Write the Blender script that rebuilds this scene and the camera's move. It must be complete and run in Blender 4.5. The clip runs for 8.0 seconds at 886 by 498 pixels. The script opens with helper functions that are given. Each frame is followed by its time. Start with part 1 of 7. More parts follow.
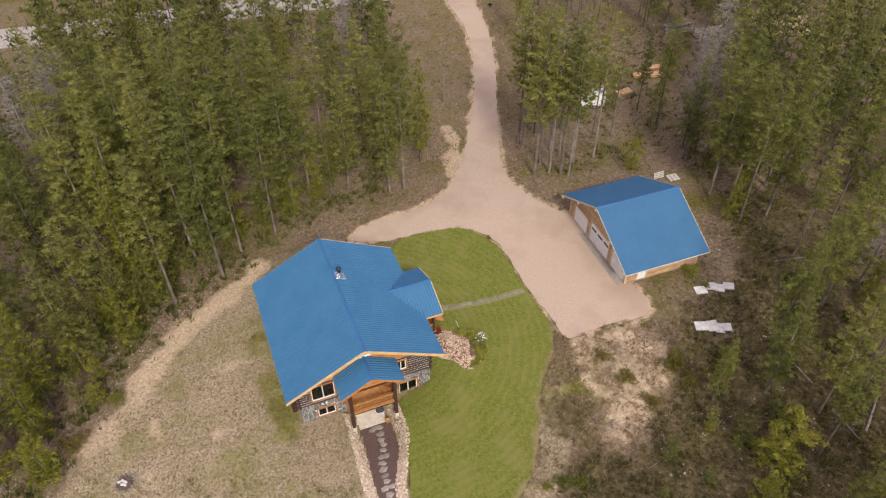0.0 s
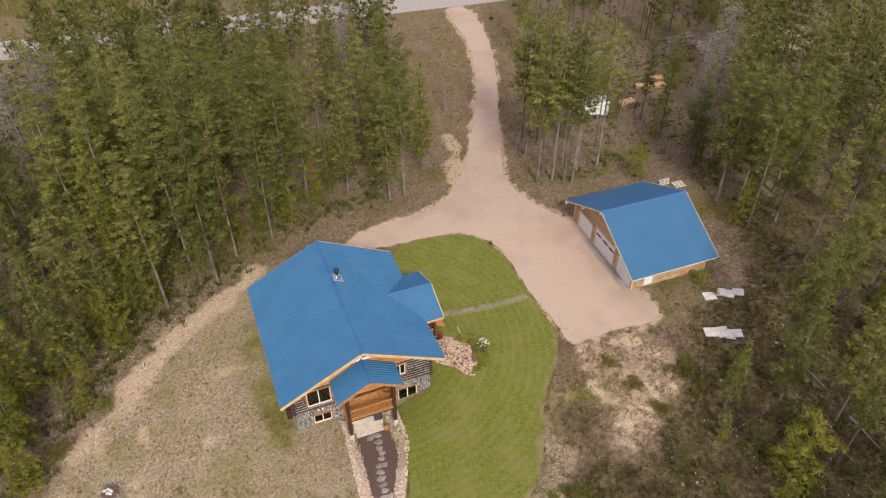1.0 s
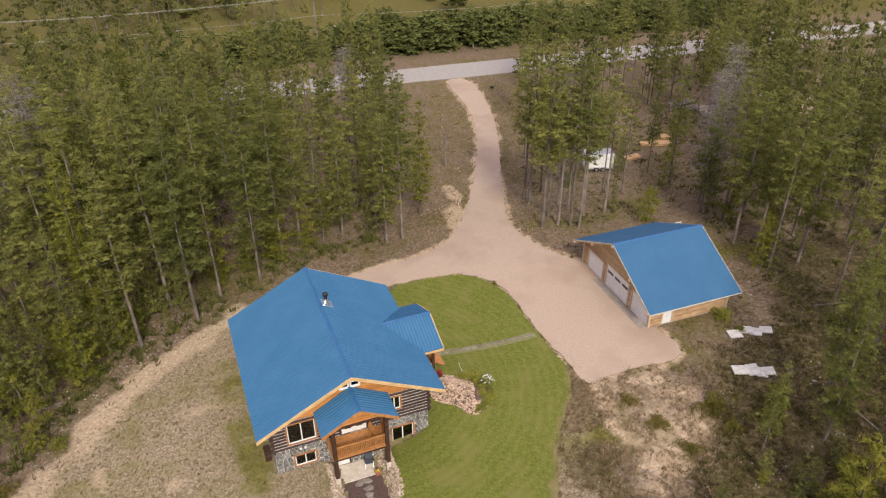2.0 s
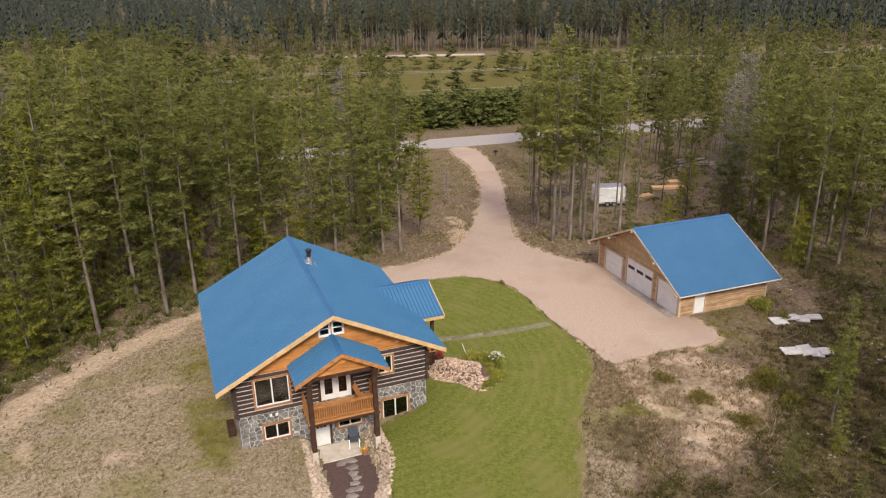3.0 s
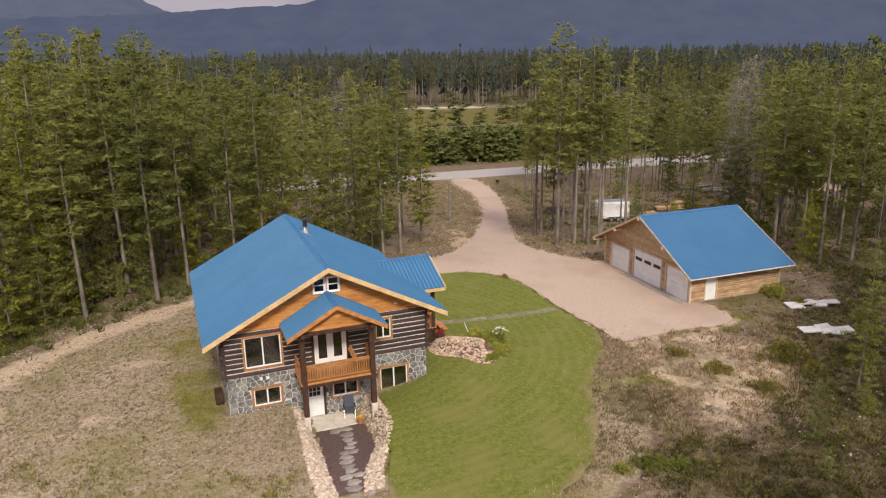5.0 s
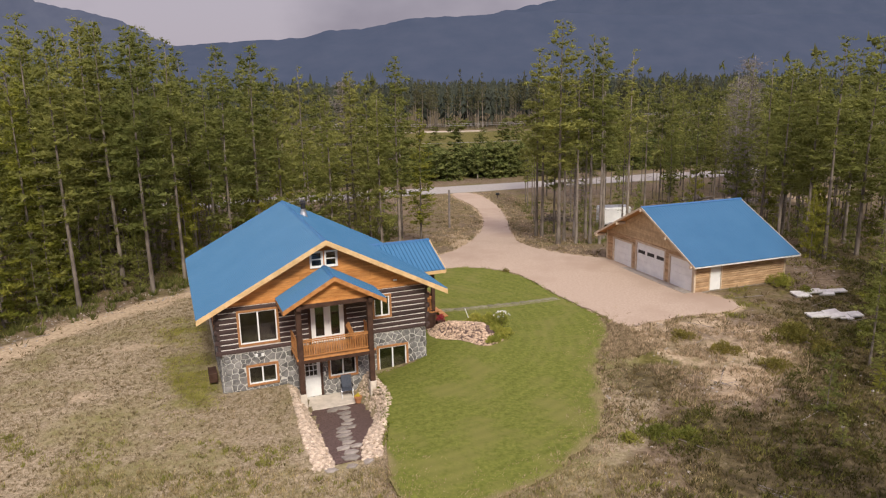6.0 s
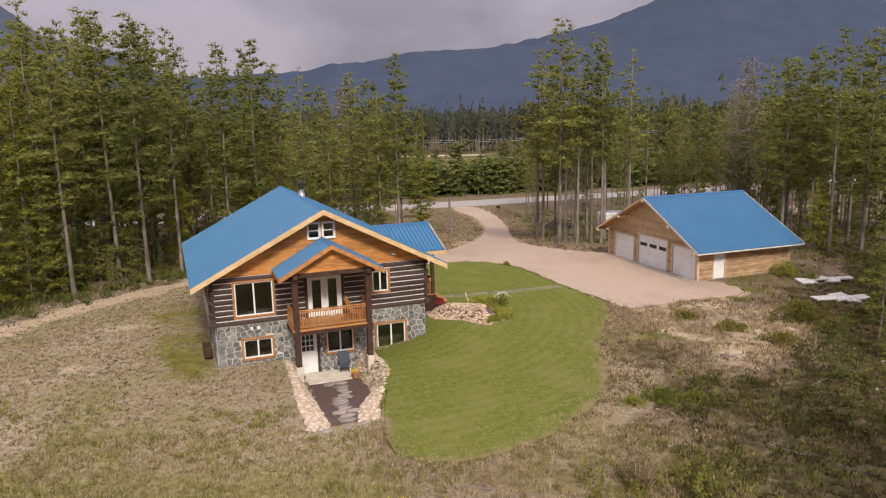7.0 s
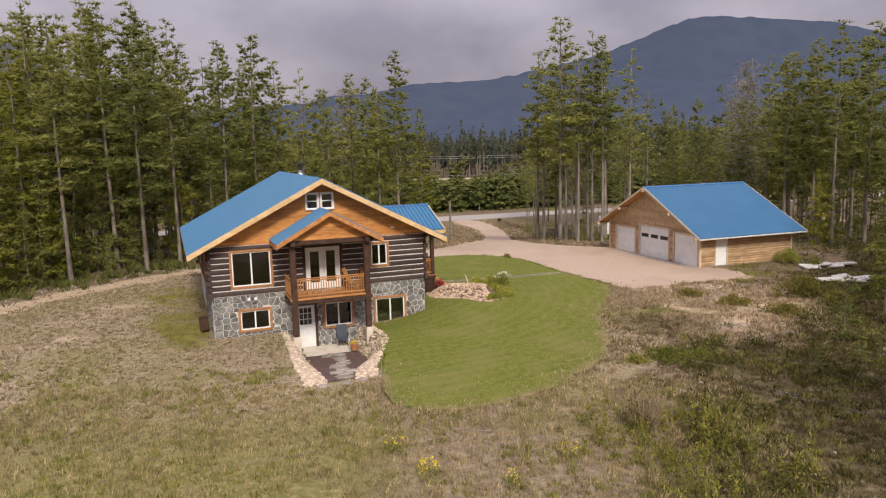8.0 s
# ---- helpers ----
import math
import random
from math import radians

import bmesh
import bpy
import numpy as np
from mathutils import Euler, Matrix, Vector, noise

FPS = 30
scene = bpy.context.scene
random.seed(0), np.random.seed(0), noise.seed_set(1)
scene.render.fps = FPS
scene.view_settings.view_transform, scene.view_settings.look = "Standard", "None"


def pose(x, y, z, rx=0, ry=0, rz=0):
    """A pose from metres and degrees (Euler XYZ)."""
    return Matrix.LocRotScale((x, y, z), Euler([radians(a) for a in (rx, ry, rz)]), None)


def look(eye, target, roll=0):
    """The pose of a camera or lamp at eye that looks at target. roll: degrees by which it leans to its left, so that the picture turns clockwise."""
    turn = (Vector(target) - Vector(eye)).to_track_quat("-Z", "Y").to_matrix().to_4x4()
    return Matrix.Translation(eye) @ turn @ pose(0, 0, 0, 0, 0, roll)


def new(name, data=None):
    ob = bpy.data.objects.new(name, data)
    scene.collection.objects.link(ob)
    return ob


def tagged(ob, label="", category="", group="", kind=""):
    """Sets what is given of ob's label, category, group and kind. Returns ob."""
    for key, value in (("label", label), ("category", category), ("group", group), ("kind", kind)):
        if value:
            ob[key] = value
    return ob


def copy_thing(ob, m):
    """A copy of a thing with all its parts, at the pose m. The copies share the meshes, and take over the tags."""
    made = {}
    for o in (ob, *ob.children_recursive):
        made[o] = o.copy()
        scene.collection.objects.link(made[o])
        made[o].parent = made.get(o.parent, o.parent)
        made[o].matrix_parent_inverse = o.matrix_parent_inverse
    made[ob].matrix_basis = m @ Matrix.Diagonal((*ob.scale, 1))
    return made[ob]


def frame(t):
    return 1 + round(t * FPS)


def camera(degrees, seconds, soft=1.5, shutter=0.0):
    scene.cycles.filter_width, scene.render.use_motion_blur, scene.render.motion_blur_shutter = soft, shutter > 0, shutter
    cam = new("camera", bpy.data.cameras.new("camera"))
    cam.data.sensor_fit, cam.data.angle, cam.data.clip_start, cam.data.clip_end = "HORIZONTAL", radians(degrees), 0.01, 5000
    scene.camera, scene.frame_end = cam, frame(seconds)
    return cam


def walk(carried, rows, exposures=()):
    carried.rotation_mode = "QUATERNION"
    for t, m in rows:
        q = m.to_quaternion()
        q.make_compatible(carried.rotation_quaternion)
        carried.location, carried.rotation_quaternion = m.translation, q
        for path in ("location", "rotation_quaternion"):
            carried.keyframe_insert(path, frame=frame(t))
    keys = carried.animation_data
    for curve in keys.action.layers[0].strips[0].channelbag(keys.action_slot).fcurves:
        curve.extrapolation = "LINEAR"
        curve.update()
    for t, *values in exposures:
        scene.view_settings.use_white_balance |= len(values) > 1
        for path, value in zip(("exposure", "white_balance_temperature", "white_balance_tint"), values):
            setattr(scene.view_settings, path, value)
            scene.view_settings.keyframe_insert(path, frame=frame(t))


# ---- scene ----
# the camera: a drone sinking straight down while it tilts up
cam = camera(63.0, 8.0, soft=1.22)
PATH = [  # seconds, x, y, z, pitch, yaw, roll
    (0, -0.022, -0.009, 48.464, -42.95, 0.35, -0.30),
    (0.5, -0.022, -0.009, 47.318, -42.08, 0.40, -0.30),
    (1, -0.040, -0.027, 45.788, -40.84, 0.43, -0.30),
    (1.5, -0.053, -0.027, 43.560, -38.75, 0.45, -0.30),
    (1.8, -0.027, -0.045, 42.391, -36.82, 0.53, -0.25),
    (1.9, 0.018, -0.071, 39.787, -34.12, 0.56, -0.32),
    (2, 0.089, -0.116, 37.825, -32.25, 0.55, -0.45),
    (2.1, 0.125, -0.151, 35.691, -30.49, 0.54, -0.53),
    (2.2, 0.160, -0.178, 33.154, -28.43, 0.59, -0.61),
    (2.5, 0.267, -0.240, 27.590, -23.80, 0.75, -0.80),
    (2.7, 0.311, -0.276, 25.454, -22.06, 0.85, -0.90),
    (3.3, 0.352, -0.351, 23.161, -20.16, 0.95, -1.00),
    (3.5, 0.361, -0.417, 22.445, -19.46, 0.95, -1.00),
    (4, 0.363, -0.482, 20.843, -18.05, 0.99, -1.10),
    (4.5, 0.346, -0.570, 19.389, -16.83, 1.03, -1.10),
    (6, 0.269, -0.603, 14.970, -13.13, 0.99, -1.20),
    (6.5, 0.268, -0.616, 13.497, -11.89, 0.99, -1.30),
    (7, 0.304, -0.660, 11.987, -10.63, 1.04, -1.30),
    (7.5, 0.331, -0.739, 10.519, -9.44, 1.07, -1.40),
    (8, 0.340, -0.826, 9.055, -8.17, 1.10, -1.50),
]
walk(cam, [(t, pose(x, y, z, 90 + pitch, 0, yaw) @ pose(0, 0, 0, 0, 0, roll)) for t, x, y, z, pitch, yaw, roll in PATH])

# ---- world, sun ----
SUN_FROM = Vector((0.23, -0.86, 0.74)).normalized()
world = bpy.data.worlds.new("hazy_sky")
scene.world = world
world.use_nodes = True
wn, wl = world.node_tree.nodes, world.node_tree.links
wn.clear()
w_out = wn.new("ShaderNodeOutputWorld")
w_bg = wn.new("ShaderNodeBackground")
w_sky = wn.new("ShaderNodeTexSky")
w_sky.sky_type = "NISHITA"
w_sky.sun_disc = False
w_sky.sun_elevation = math.asin(SUN_FROM.z)
w_sky.sun_rotation = math.atan2(SUN_FROM.x, SUN_FROM.y)
w_sky.dust_density = 4.0
w_dim = wn.new("ShaderNodeVectorMath")
w_dim.operation = "SCALE"
w_dim.inputs["Scale"].default_value = 0.10
wl.new(w_sky.outputs[0], w_dim.inputs[0])
w_co = wn.new("ShaderNodeTexCoord")
w_map = wn.new("ShaderNodeMapping")
w_map.inputs["Scale"].default_value = (1.6, 1.6, 3.0)
wl.new(w_co.outputs["Generated"], w_map.inputs[0])
w_noise = wn.new("ShaderNodeTexNoise")
w_noise.inputs["Scale"].default_value = 1.9
w_noise.inputs["Detail"].default_value = 5.0
w_noise.inputs["Roughness"].default_value = 0.5
wl.new(w_map.outputs[0], w_noise.inputs[0])
w_ramp = wn.new("ShaderNodeValToRGB")
w_ramp.color_ramp.elements[0].position, w_ramp.color_ramp.elements[0].color = 0.39, (0.298, 0.264, 0.322, 1)
w_ramp.color_ramp.elements[1].position, w_ramp.color_ramp.elements[1].color = 0.62, (0.468, 0.416, 0.476, 1)
wl.new(w_noise.outputs[0], w_ramp.inputs[0])
w_mix = wn.new("ShaderNodeMix")
w_mix.data_type = "RGBA"
w_mix.inputs["Factor"].default_value = 0.9
wl.new(w_dim.outputs[0], w_mix.inputs["A"])
wl.new(w_ramp.outputs[0], w_mix.inputs["B"])
wl.new(w_mix.outputs["Result"], w_bg.inputs[0])
w_sep = wn.new("ShaderNodeSeparateXYZ")
wl.new(w_co.outputs["Generated"], w_sep.inputs[0])
w_zen = wn.new("ShaderNodeMapRange")  # a hazy sky is brightest overhead
w_zen.inputs["From Min"].default_value, w_zen.inputs["From Max"].default_value = 0.12, 0.9
w_zen.inputs["To Min"].default_value, w_zen.inputs["To Max"].default_value = 1.06, 3.25
wl.new(w_sep.outputs["Z"], w_zen.inputs["Value"])
wl.new(w_zen.outputs[0], w_bg.inputs[1])
wl.new(w_bg.outputs[0], w_out.inputs[0])

sun_data = bpy.data.lights.new("sun", "SUN")
sun_data.energy, sun_data.angle, sun_data.color = 3.3, radians(11.0), (1.0, 0.925, 0.81)
sun = new("sun", sun_data)
sun.matrix_world = look(SUN_FROM * 100, (0, 0, 0))


# ---- materials ----
def mat(name, c1, c2, scale=1.0, rough=0.85, bump=0.15, bump_scale=30.0, c3=None, scale3=0.2, metal=0.0,
        where="Object", stretch=(1, 1, 1), vary=0.0, island=0.0, spec=0.3, lo=0.35, hi=0.65, leaf=0.0):
    """A surface of two mixed colours at a fine scale, a third in large patches, relief, and variation per object or piece."""
    m = bpy.data.materials.new(name)
    m.use_nodes = True
    n, l = m.node_tree.nodes, m.node_tree.links
    n.clear()
    out = n.new("ShaderNodeOutputMaterial")
    bs = n.new("ShaderNodeBsdfPrincipled")
    bs.inputs["Roughness"].default_value = rough
    bs.inputs["Metallic"].default_value = metal
    bs.inputs["Specular IOR Level"].default_value = spec
    if where == "World":
        co = n.new("ShaderNodeNewGeometry").outputs["Position"]
    else:
        co = n.new("ShaderNodeTexCoord").outputs["Object"]
    mp = n.new("ShaderNodeMapping")
    mp.inputs["Scale"].default_value = stretch
    l.new(co, mp.inputs[0])

    def noise_at(sc, detail=5.0, r=0.6):
        t = n.new("ShaderNodeTexNoise")
        t.inputs["Scale"].default_value, t.inputs["Detail"].default_value, t.inputs["Roughness"].default_value = sc, detail, r
        l.new(mp.outputs[0], t.inputs["Vector"])
        return t.outputs[0]

    def ramp(src, a, b, p0, p1):
        r = n.new("ShaderNodeValToRGB")
        r.color_ramp.elements[0].position, r.color_ramp.elements[0].color = p0, (*a, 1)
        r.color_ramp.elements[1].position, r.color_ramp.elements[1].color = p1, (*b, 1)
        l.new(src, r.inputs[0])
        return r.outputs[0]

    def mix(f, a, b):
        x = n.new("ShaderNodeMix")
        x.data_type = "RGBA"
        l.new(f, x.inputs["Factor"])
        l.new(a, x.inputs["A"])
        if isinstance(b, tuple):
            x.inputs["B"].default_value = (*b, 1)
        else:
            l.new(b, x.inputs["B"])
        return x.outputs["Result"]

    col = ramp(noise_at(scale), c1, c2, lo, hi)
    if c3:
        f = ramp(noise_at(scale3, 6.0), (0, 0, 0), (1, 1, 1), 0.48, 0.62)
        col = mix(f, col, c3)
    if vary or island:
        src = n.new("ShaderNodeObjectInfo").outputs["Random"] if vary else n.new("ShaderNodeNewGeometry").outputs["Random Per Island"]
        v = vary or island
        mr = n.new("ShaderNodeMapRange")
        mr.inputs["To Min"].default_value, mr.inputs["To Max"].default_value = 1 - v, 1 + v
        l.new(src, mr.inputs["Value"])
        hs = n.new("ShaderNodeHueSaturation")
        l.new(col, hs.inputs["Color"])
        l.new(mr.outputs[0], hs.inputs["Value"])
        if leaf:
            mr2 = n.new("ShaderNodeMapRange")
            mr2.inputs["To Min"].default_value, mr2.inputs["To Max"].default_value = 0.512, 0.492
            l.new(src, mr2.inputs["Value"])
            l.new(mr2.outputs[0], hs.inputs["Hue"])
        col = hs.outputs[0]
    l.new(col, bs.inputs["Base Color"])
    if bump:
        b = n.new("ShaderNodeBump")
        b.inputs["Strength"].default_value = bump
        b.inputs["Distance"].default_value = 0.05
        l.new(noise_at(bump_scale, 4.0), b.inputs["Height"])
        l.new(b.outputs[0], bs.inputs["Normal"])
    if leaf:
        tr = n.new("ShaderNodeBsdfTranslucent")
        l.new(col, tr.inputs["Color"])
        ms = n.new("ShaderNodeMixShader")
        ms.inputs[0].default_value = leaf
        l.new(bs.outputs[0], ms.inputs[1])
        l.new(tr.outputs[0], ms.inputs[2])
        l.new(ms.outputs[0], out.inputs[0])
    else:
        l.new(bs.outputs[0], out.inputs[0])
    return m


ROOF_BLUE = mat("blue_roof_metal", (0.042, 0.146, 0.274), (0.052, 0.162, 0.295), 0.5, rough=0.55, bump=0.03, bump_scale=3, spec=0.25)
GARAGE_BLUE = mat("blue_garage_roof_metal", (0.040, 0.124, 0.234), (0.048, 0.138, 0.254), 0.5, rough=0.6, bump=0.03, bump_scale=3, spec=0.2)
PALE_EDGE = mat("pale_eave_trim", (0.58, 0.56, 0.52), (0.70, 0.68, 0.64), 3.0, rough=0.5, bump=0.05)
RIDGE_BLUE = mat("blue_ridge_cap", (0.025, 0.11, 0.26), (0.035, 0.13, 0.30), 1.0, rough=0.4, bump=0.0, spec=0.5)
WINDOW_TRIM = mat("brown_window_trim", (0.29, 0.135, 0.052), (0.43, 0.215, 0.092), 4.0, rough=0.6, bump=0.1, vary=0.12)
LOG = mat("dark_stained_log", (0.040, 0.026, 0.024), (0.076, 0.049, 0.044), 3.0, rough=0.6, bump=0.25, bump_scale=14, stretch=(0.25, 1, 2.5), vary=0.22)
CHINK = mat("white_chinking", (0.60, 0.56, 0.52), (0.74, 0.70, 0.66), 6.0, rough=0.9)
CEDAR = mat("orange_cedar_siding", (0.46, 0.185, 0.050), (0.66, 0.305, 0.095), 3.5, rough=0.6, bump=0.2, bump_scale=25, stretch=(0.5, 1, 3), vary=0.2)
CEDAR_TRIM = mat("orange_stained_trim", (0.35, 0.150, 0.048), (0.50, 0.240, 0.086), 4.0, rough=0.5, bump=0.1, vary=0.12)
RAKE = mat("pale_pine_fascia", (0.56, 0.37, 0.175), (0.72, 0.50, 0.26), 3.0, rough=0.55, bump=0.1)
SOFFIT = mat("pine_soffit", (0.40, 0.20, 0.07), (0.52, 0.28, 0.11), 4.0, rough=0.6, bump=0.1)
POST = mat("dark_timber", (0.045, 0.022, 0.014), (0.08, 0.042, 0.028), 3.0, rough=0.6, bump=0.2)
STONE = mat("grey_field_stone", (0.112, 0.110, 0.108), (0.262, 0.252, 0.236), 3.5, rough=0.8, bump=0.35, bump_scale=10, vary=0.38)
MORTAR = mat("pale_mortar", (0.52, 0.50, 0.46), (0.66, 0.64, 0.59), 8.0, rough=0.95)
VINYL = mat("white_vinyl", (0.78, 0.78, 0.77), (0.84, 0.84, 0.82), 2.0, rough=0.35, bump=0.0)
DOOR_WHITE = mat("white_door_paint", (0.72, 0.72, 0.71), (0.82, 0.82, 0.80), 1.5, rough=0.45, bump=0.02)
CONCRETE = mat("patio_concrete", (0.55, 0.485, 0.395), (0.70, 0.62, 0.52), 3.0, rough=0.9, bump=0.1)
GREY_CONCRETE = mat("grey_concrete", (0.255, 0.225, 0.190), (0.345, 0.305, 0.260), 3.0, rough=0.9, bump=0.1)
METAL = mat("galvanised_metal", (0.55, 0.56, 0.58), (0.68, 0.69, 0.71), 5.0, rough=0.35, bump=0.0, metal=0.9)
BLACK = mat("black_metal", (0.02, 0.02, 0.022), (0.035, 0.035, 0.037), 5.0, rough=0.4, bump=0.0)
INTERIOR = mat("dim_interior", (0.20, 0.16, 0.12), (0.27, 0.22, 0.17), 1.0)
GARAGE_SIDING = mat("weathered_cedar_siding", (0.33, 0.205, 0.108), (0.54, 0.37, 0.22), 3.0, rough=0.75, bump=0.2, stretch=(0.4, 0.4, 2.0), vary=0.22)
GARAGE_GABLE = mat("tan_gable_shingles", (0.40, 0.275, 0.150), (0.55, 0.40, 0.235), 3.5, rough=0.8, bump=0.2, vary=0.12)
GARAGE_TRIM = mat("light_pine_trim", (0.46, 0.36, 0.25), (0.62, 0.50, 0.37), 3.0, rough=0.7)
BARK = mat("grey_brown_bark", (0.108, 0.088, 0.070), (0.27, 0.23, 0.19), 3.0, rough=0.95, bump=0.5, bump_scale=12, stretch=(1, 1, 0.3), vary=0.3)
DEAD_WOOD = mat("grey_dead_wood", (0.17, 0.145, 0.13), (0.29, 0.255, 0.235), 3.0, rough=0.95, bump=0.3, vary=0.15)
NEEDLE = mat("pine_needles", (0.186, 0.201, 0.054), (0.342, 0.345, 0.104), 1.3, lo=0.40, hi=0.62, rough=0.75, bump=0.0, vary=0.20, leaf=0.62, spec=0.12)
YOUNG_NEEDLE = mat("young_pine_needles", (0.130, 0.148, 0.022), (0.320, 0.308, 0.055), 1.2, rough=0.75, bump=0.0, vary=0.22, leaf=0.48, spec=0.15)
# far pines: a little blue for distance haze is put into the green
HAZE_NEEDLE = mat("far_pine_needles_haze_tint", (0.038, 0.046, 0.036), (0.062, 0.069, 0.050), 0.05, rough=0.9, bump=0.0, where="World", island=0.12, spec=0.1)
SHRUB = mat("shrub_leaves", (0.135, 0.150, 0.026), (0.275, 0.265, 0.058), 3.0, rough=0.75, bump=0.0, vary=0.25, leaf=0.3, spec=0.15)
BED_ROCK = mat("pinkish_bed_rock", (0.36, 0.255, 0.175), (0.60, 0.455, 0.33), 5.0, rough=0.9, bump=0.3, island=0.3, spec=0.1)
PALE_ROCK_BED = mat("pale_rock_fill", (0.37, 0.285, 0.205), (0.60, 0.49, 0.37), 5.0, rough=0.85, bump=0.3, island=0.28)
FLAG = mat("grey_flagstone", (0.225, 0.195, 0.165), (0.35, 0.31, 0.265), 2.5, rough=0.85, bump=0.25, vary=0.22, spec=0.05)
OLD_FLAG = mat("mossy_path_stone", (0.160, 0.152, 0.095), (0.248, 0.230, 0.158), 2.5, rough=0.9, bump=0.25, vary=0.2, spec=0.05)
MULCH = mat("dark_mulch", (0.082, 0.052, 0.043), (0.180, 0.118, 0.098), 14.0, rough=0.95, bump=0.9, bump_scale=45)


def glass_mat():
    m = bpy.data.materials.new("window_glass")
    m.use_nodes = True
    n, l = m.node_tree.nodes, m.node_tree.links
    n.clear()
    out = n.new("ShaderNodeOutputMaterial")
    g = n.new("ShaderNodeBsdfGlossy")
    g.inputs["Roughness"].default_value = 0.03
    t = n.new("ShaderNodeBsdfTransparent")
    t.inputs["Color"].default_value = (0.55, 0.58, 0.58, 1)
    f = n.new("ShaderNodeFresnel")
    f.inputs["IOR"].default_value = 1.9
    ms = n.new("ShaderNodeMixShader")
    l.new(f.outputs[0], ms.inputs[0])
    l.new(t.outputs[0], ms.inputs[1])
    l.new(g.outputs[0], ms.inputs[2])
    l.new(ms.outputs[0], out.inputs[0])
    return m


GLASS = glass_mat()


# ---- building helpers ----
def part(name, bm, material, parent=None, label=""):
    me = bpy.data.meshes.new(name)
    bm.to_mesh(me)
    bm.free()
    me.materials.append(material)
    ob = new(name, me)
    ob.parent = parent
    if label:
        ob["label"] = label
    return ob


def smooth(ob):
    ob.data.polygons.foreach_set("use_smooth", [True] * len(ob.data.polygons))
    return ob


def shared(name, me, parent, m, label=""):
    ob = new(name, me)
    ob.parent = parent
    ob.matrix_basis = m
    if label:
        ob["label"] = label
    return ob


def empty(name, m, label, category, group="", kind=""):
    ob = new(name)
    ob.empty_display_size = 0.3
    ob.matrix_basis = m
    return tagged(ob, label, category, group, kind)


def box(bm, x0, x1, y0, y1, z0, z1, m=None):
    vs = [bm.verts.new((x, y, z)) for z in (z0, z1) for y in (y0, y1) for x in (x0, x1)]
    for f in ((0, 2, 3, 1), (4, 5, 7, 6), (0, 1, 5, 4), (2, 6, 7, 3), (0, 4, 6, 2), (1, 3, 7, 5)):
        bm.faces.new([vs[i] for i in f])
    if m is not None:
        for v in vs:
            v.co = m @ v.co
    return vs


def boxes(*items, bevel=0.0):
    bm = bmesh.new()
    for it in items:
        box(bm, *it)
    if bevel:
        bmesh.ops.bevel(bm, geom=bm.edges[:], offset=bevel, segments=1, affect="EDGES")
    return bm


def tube(bm, p0, p1, r0, r1, n=8, cap=True):
    p0, p1 = Vector(p0), Vector(p1)
    q = (p1 - p0).to_track_quat("Z", "Y")
    rings = []
    for p, r in ((p0, r0), (p1, r1)):
        rings.append([bm.verts.new(p + q @ Vector((r * math.cos(2 * math.pi * i / n), r * math.sin(2 * math.pi * i / n), 0))) for i in range(n)])
    for i in range(n):
        j = (i + 1) % n
        bm.faces.new((rings[0][i], rings[0][j], rings[1][j], rings[1][i]))
    if cap:
        bm.faces.new(rings[0][::-1])
        bm.faces.new(rings[1])


def prism(bm, poly, y0, y1):
    """A polygon of (x, z) pushed through from y0 to y1."""
    a = [bm.verts.new((x, y0, z)) for x, z in poly]
    b = [bm.verts.new((x, y1, z)) for x, z in poly]
    k = len(poly)
    bm.faces.new(a)
    bm.faces.new(b[::-1])
    for i in range(k):
        j = (i + 1) % k
        bm.faces.new((a[i], b[i], b[j], a[j]))


def clip(poly, nx, nz, d):
    """Keeps the side nx * x + nz * z <= d of a convex polygon."""
    out = []
    for i, p in enumerate(poly):
        q = poly[(i + 1) % len(poly)]
        a, b = nx * p[0] + nz * p[1] - d, nx * q[0] + nz * q[1] - d
        if a <= 0:
            out.append(p)
        if a * b < 0:
            t = a / (a - b)
            out.append((p[0] + t * (q[0] - p[0]), p[1] + t * (q[1] - p[1])))
    return out


def cells(x0, x1, z0, z1, size, rng, squash=1.0):
    """Irregular stone outlines that fill a rectangle."""
    nx, nz = max(1, round((x1 - x0) / size)), max(1, round((z1 - z0) / (size * squash)))
    seeds = [(x0 + (i + 0.5 + 0.25 * (j % 2) + rng.uniform(-0.42, 0.42)) * (x1 - x0) / nx, z0 + (j + 0.5 + rng.uniform(-0.42, 0.42)) * (z1 - z0) / nz)
             for i in range(-1, nx + 1) for j in range(-1, nz + 1)]
    for s in seeds:
        if not (x0 - size * 0.3 < s[0] < x1 + size * 0.3 and z0 - size * 0.3 < s[1] < z1 + size * 0.3):
            continue
        poly = [(x0, z0), (x1, z0), (x1, z1), (x0, z1)]
        for o in seeds:
            if o is s or abs(o[0] - s[0]) > 3 * size or abs(o[1] - s[1]) > 3 * size:
                continue
            dx, dz = o[0] - s[0], o[1] - s[1]
            poly = clip(poly, dx, dz, dx * (s[0] + o[0]) / 2 + dz * (s[1] + o[1]) / 2)
            if len(poly) < 3:
                break
        if len(poly) >= 3:
            yield s, poly


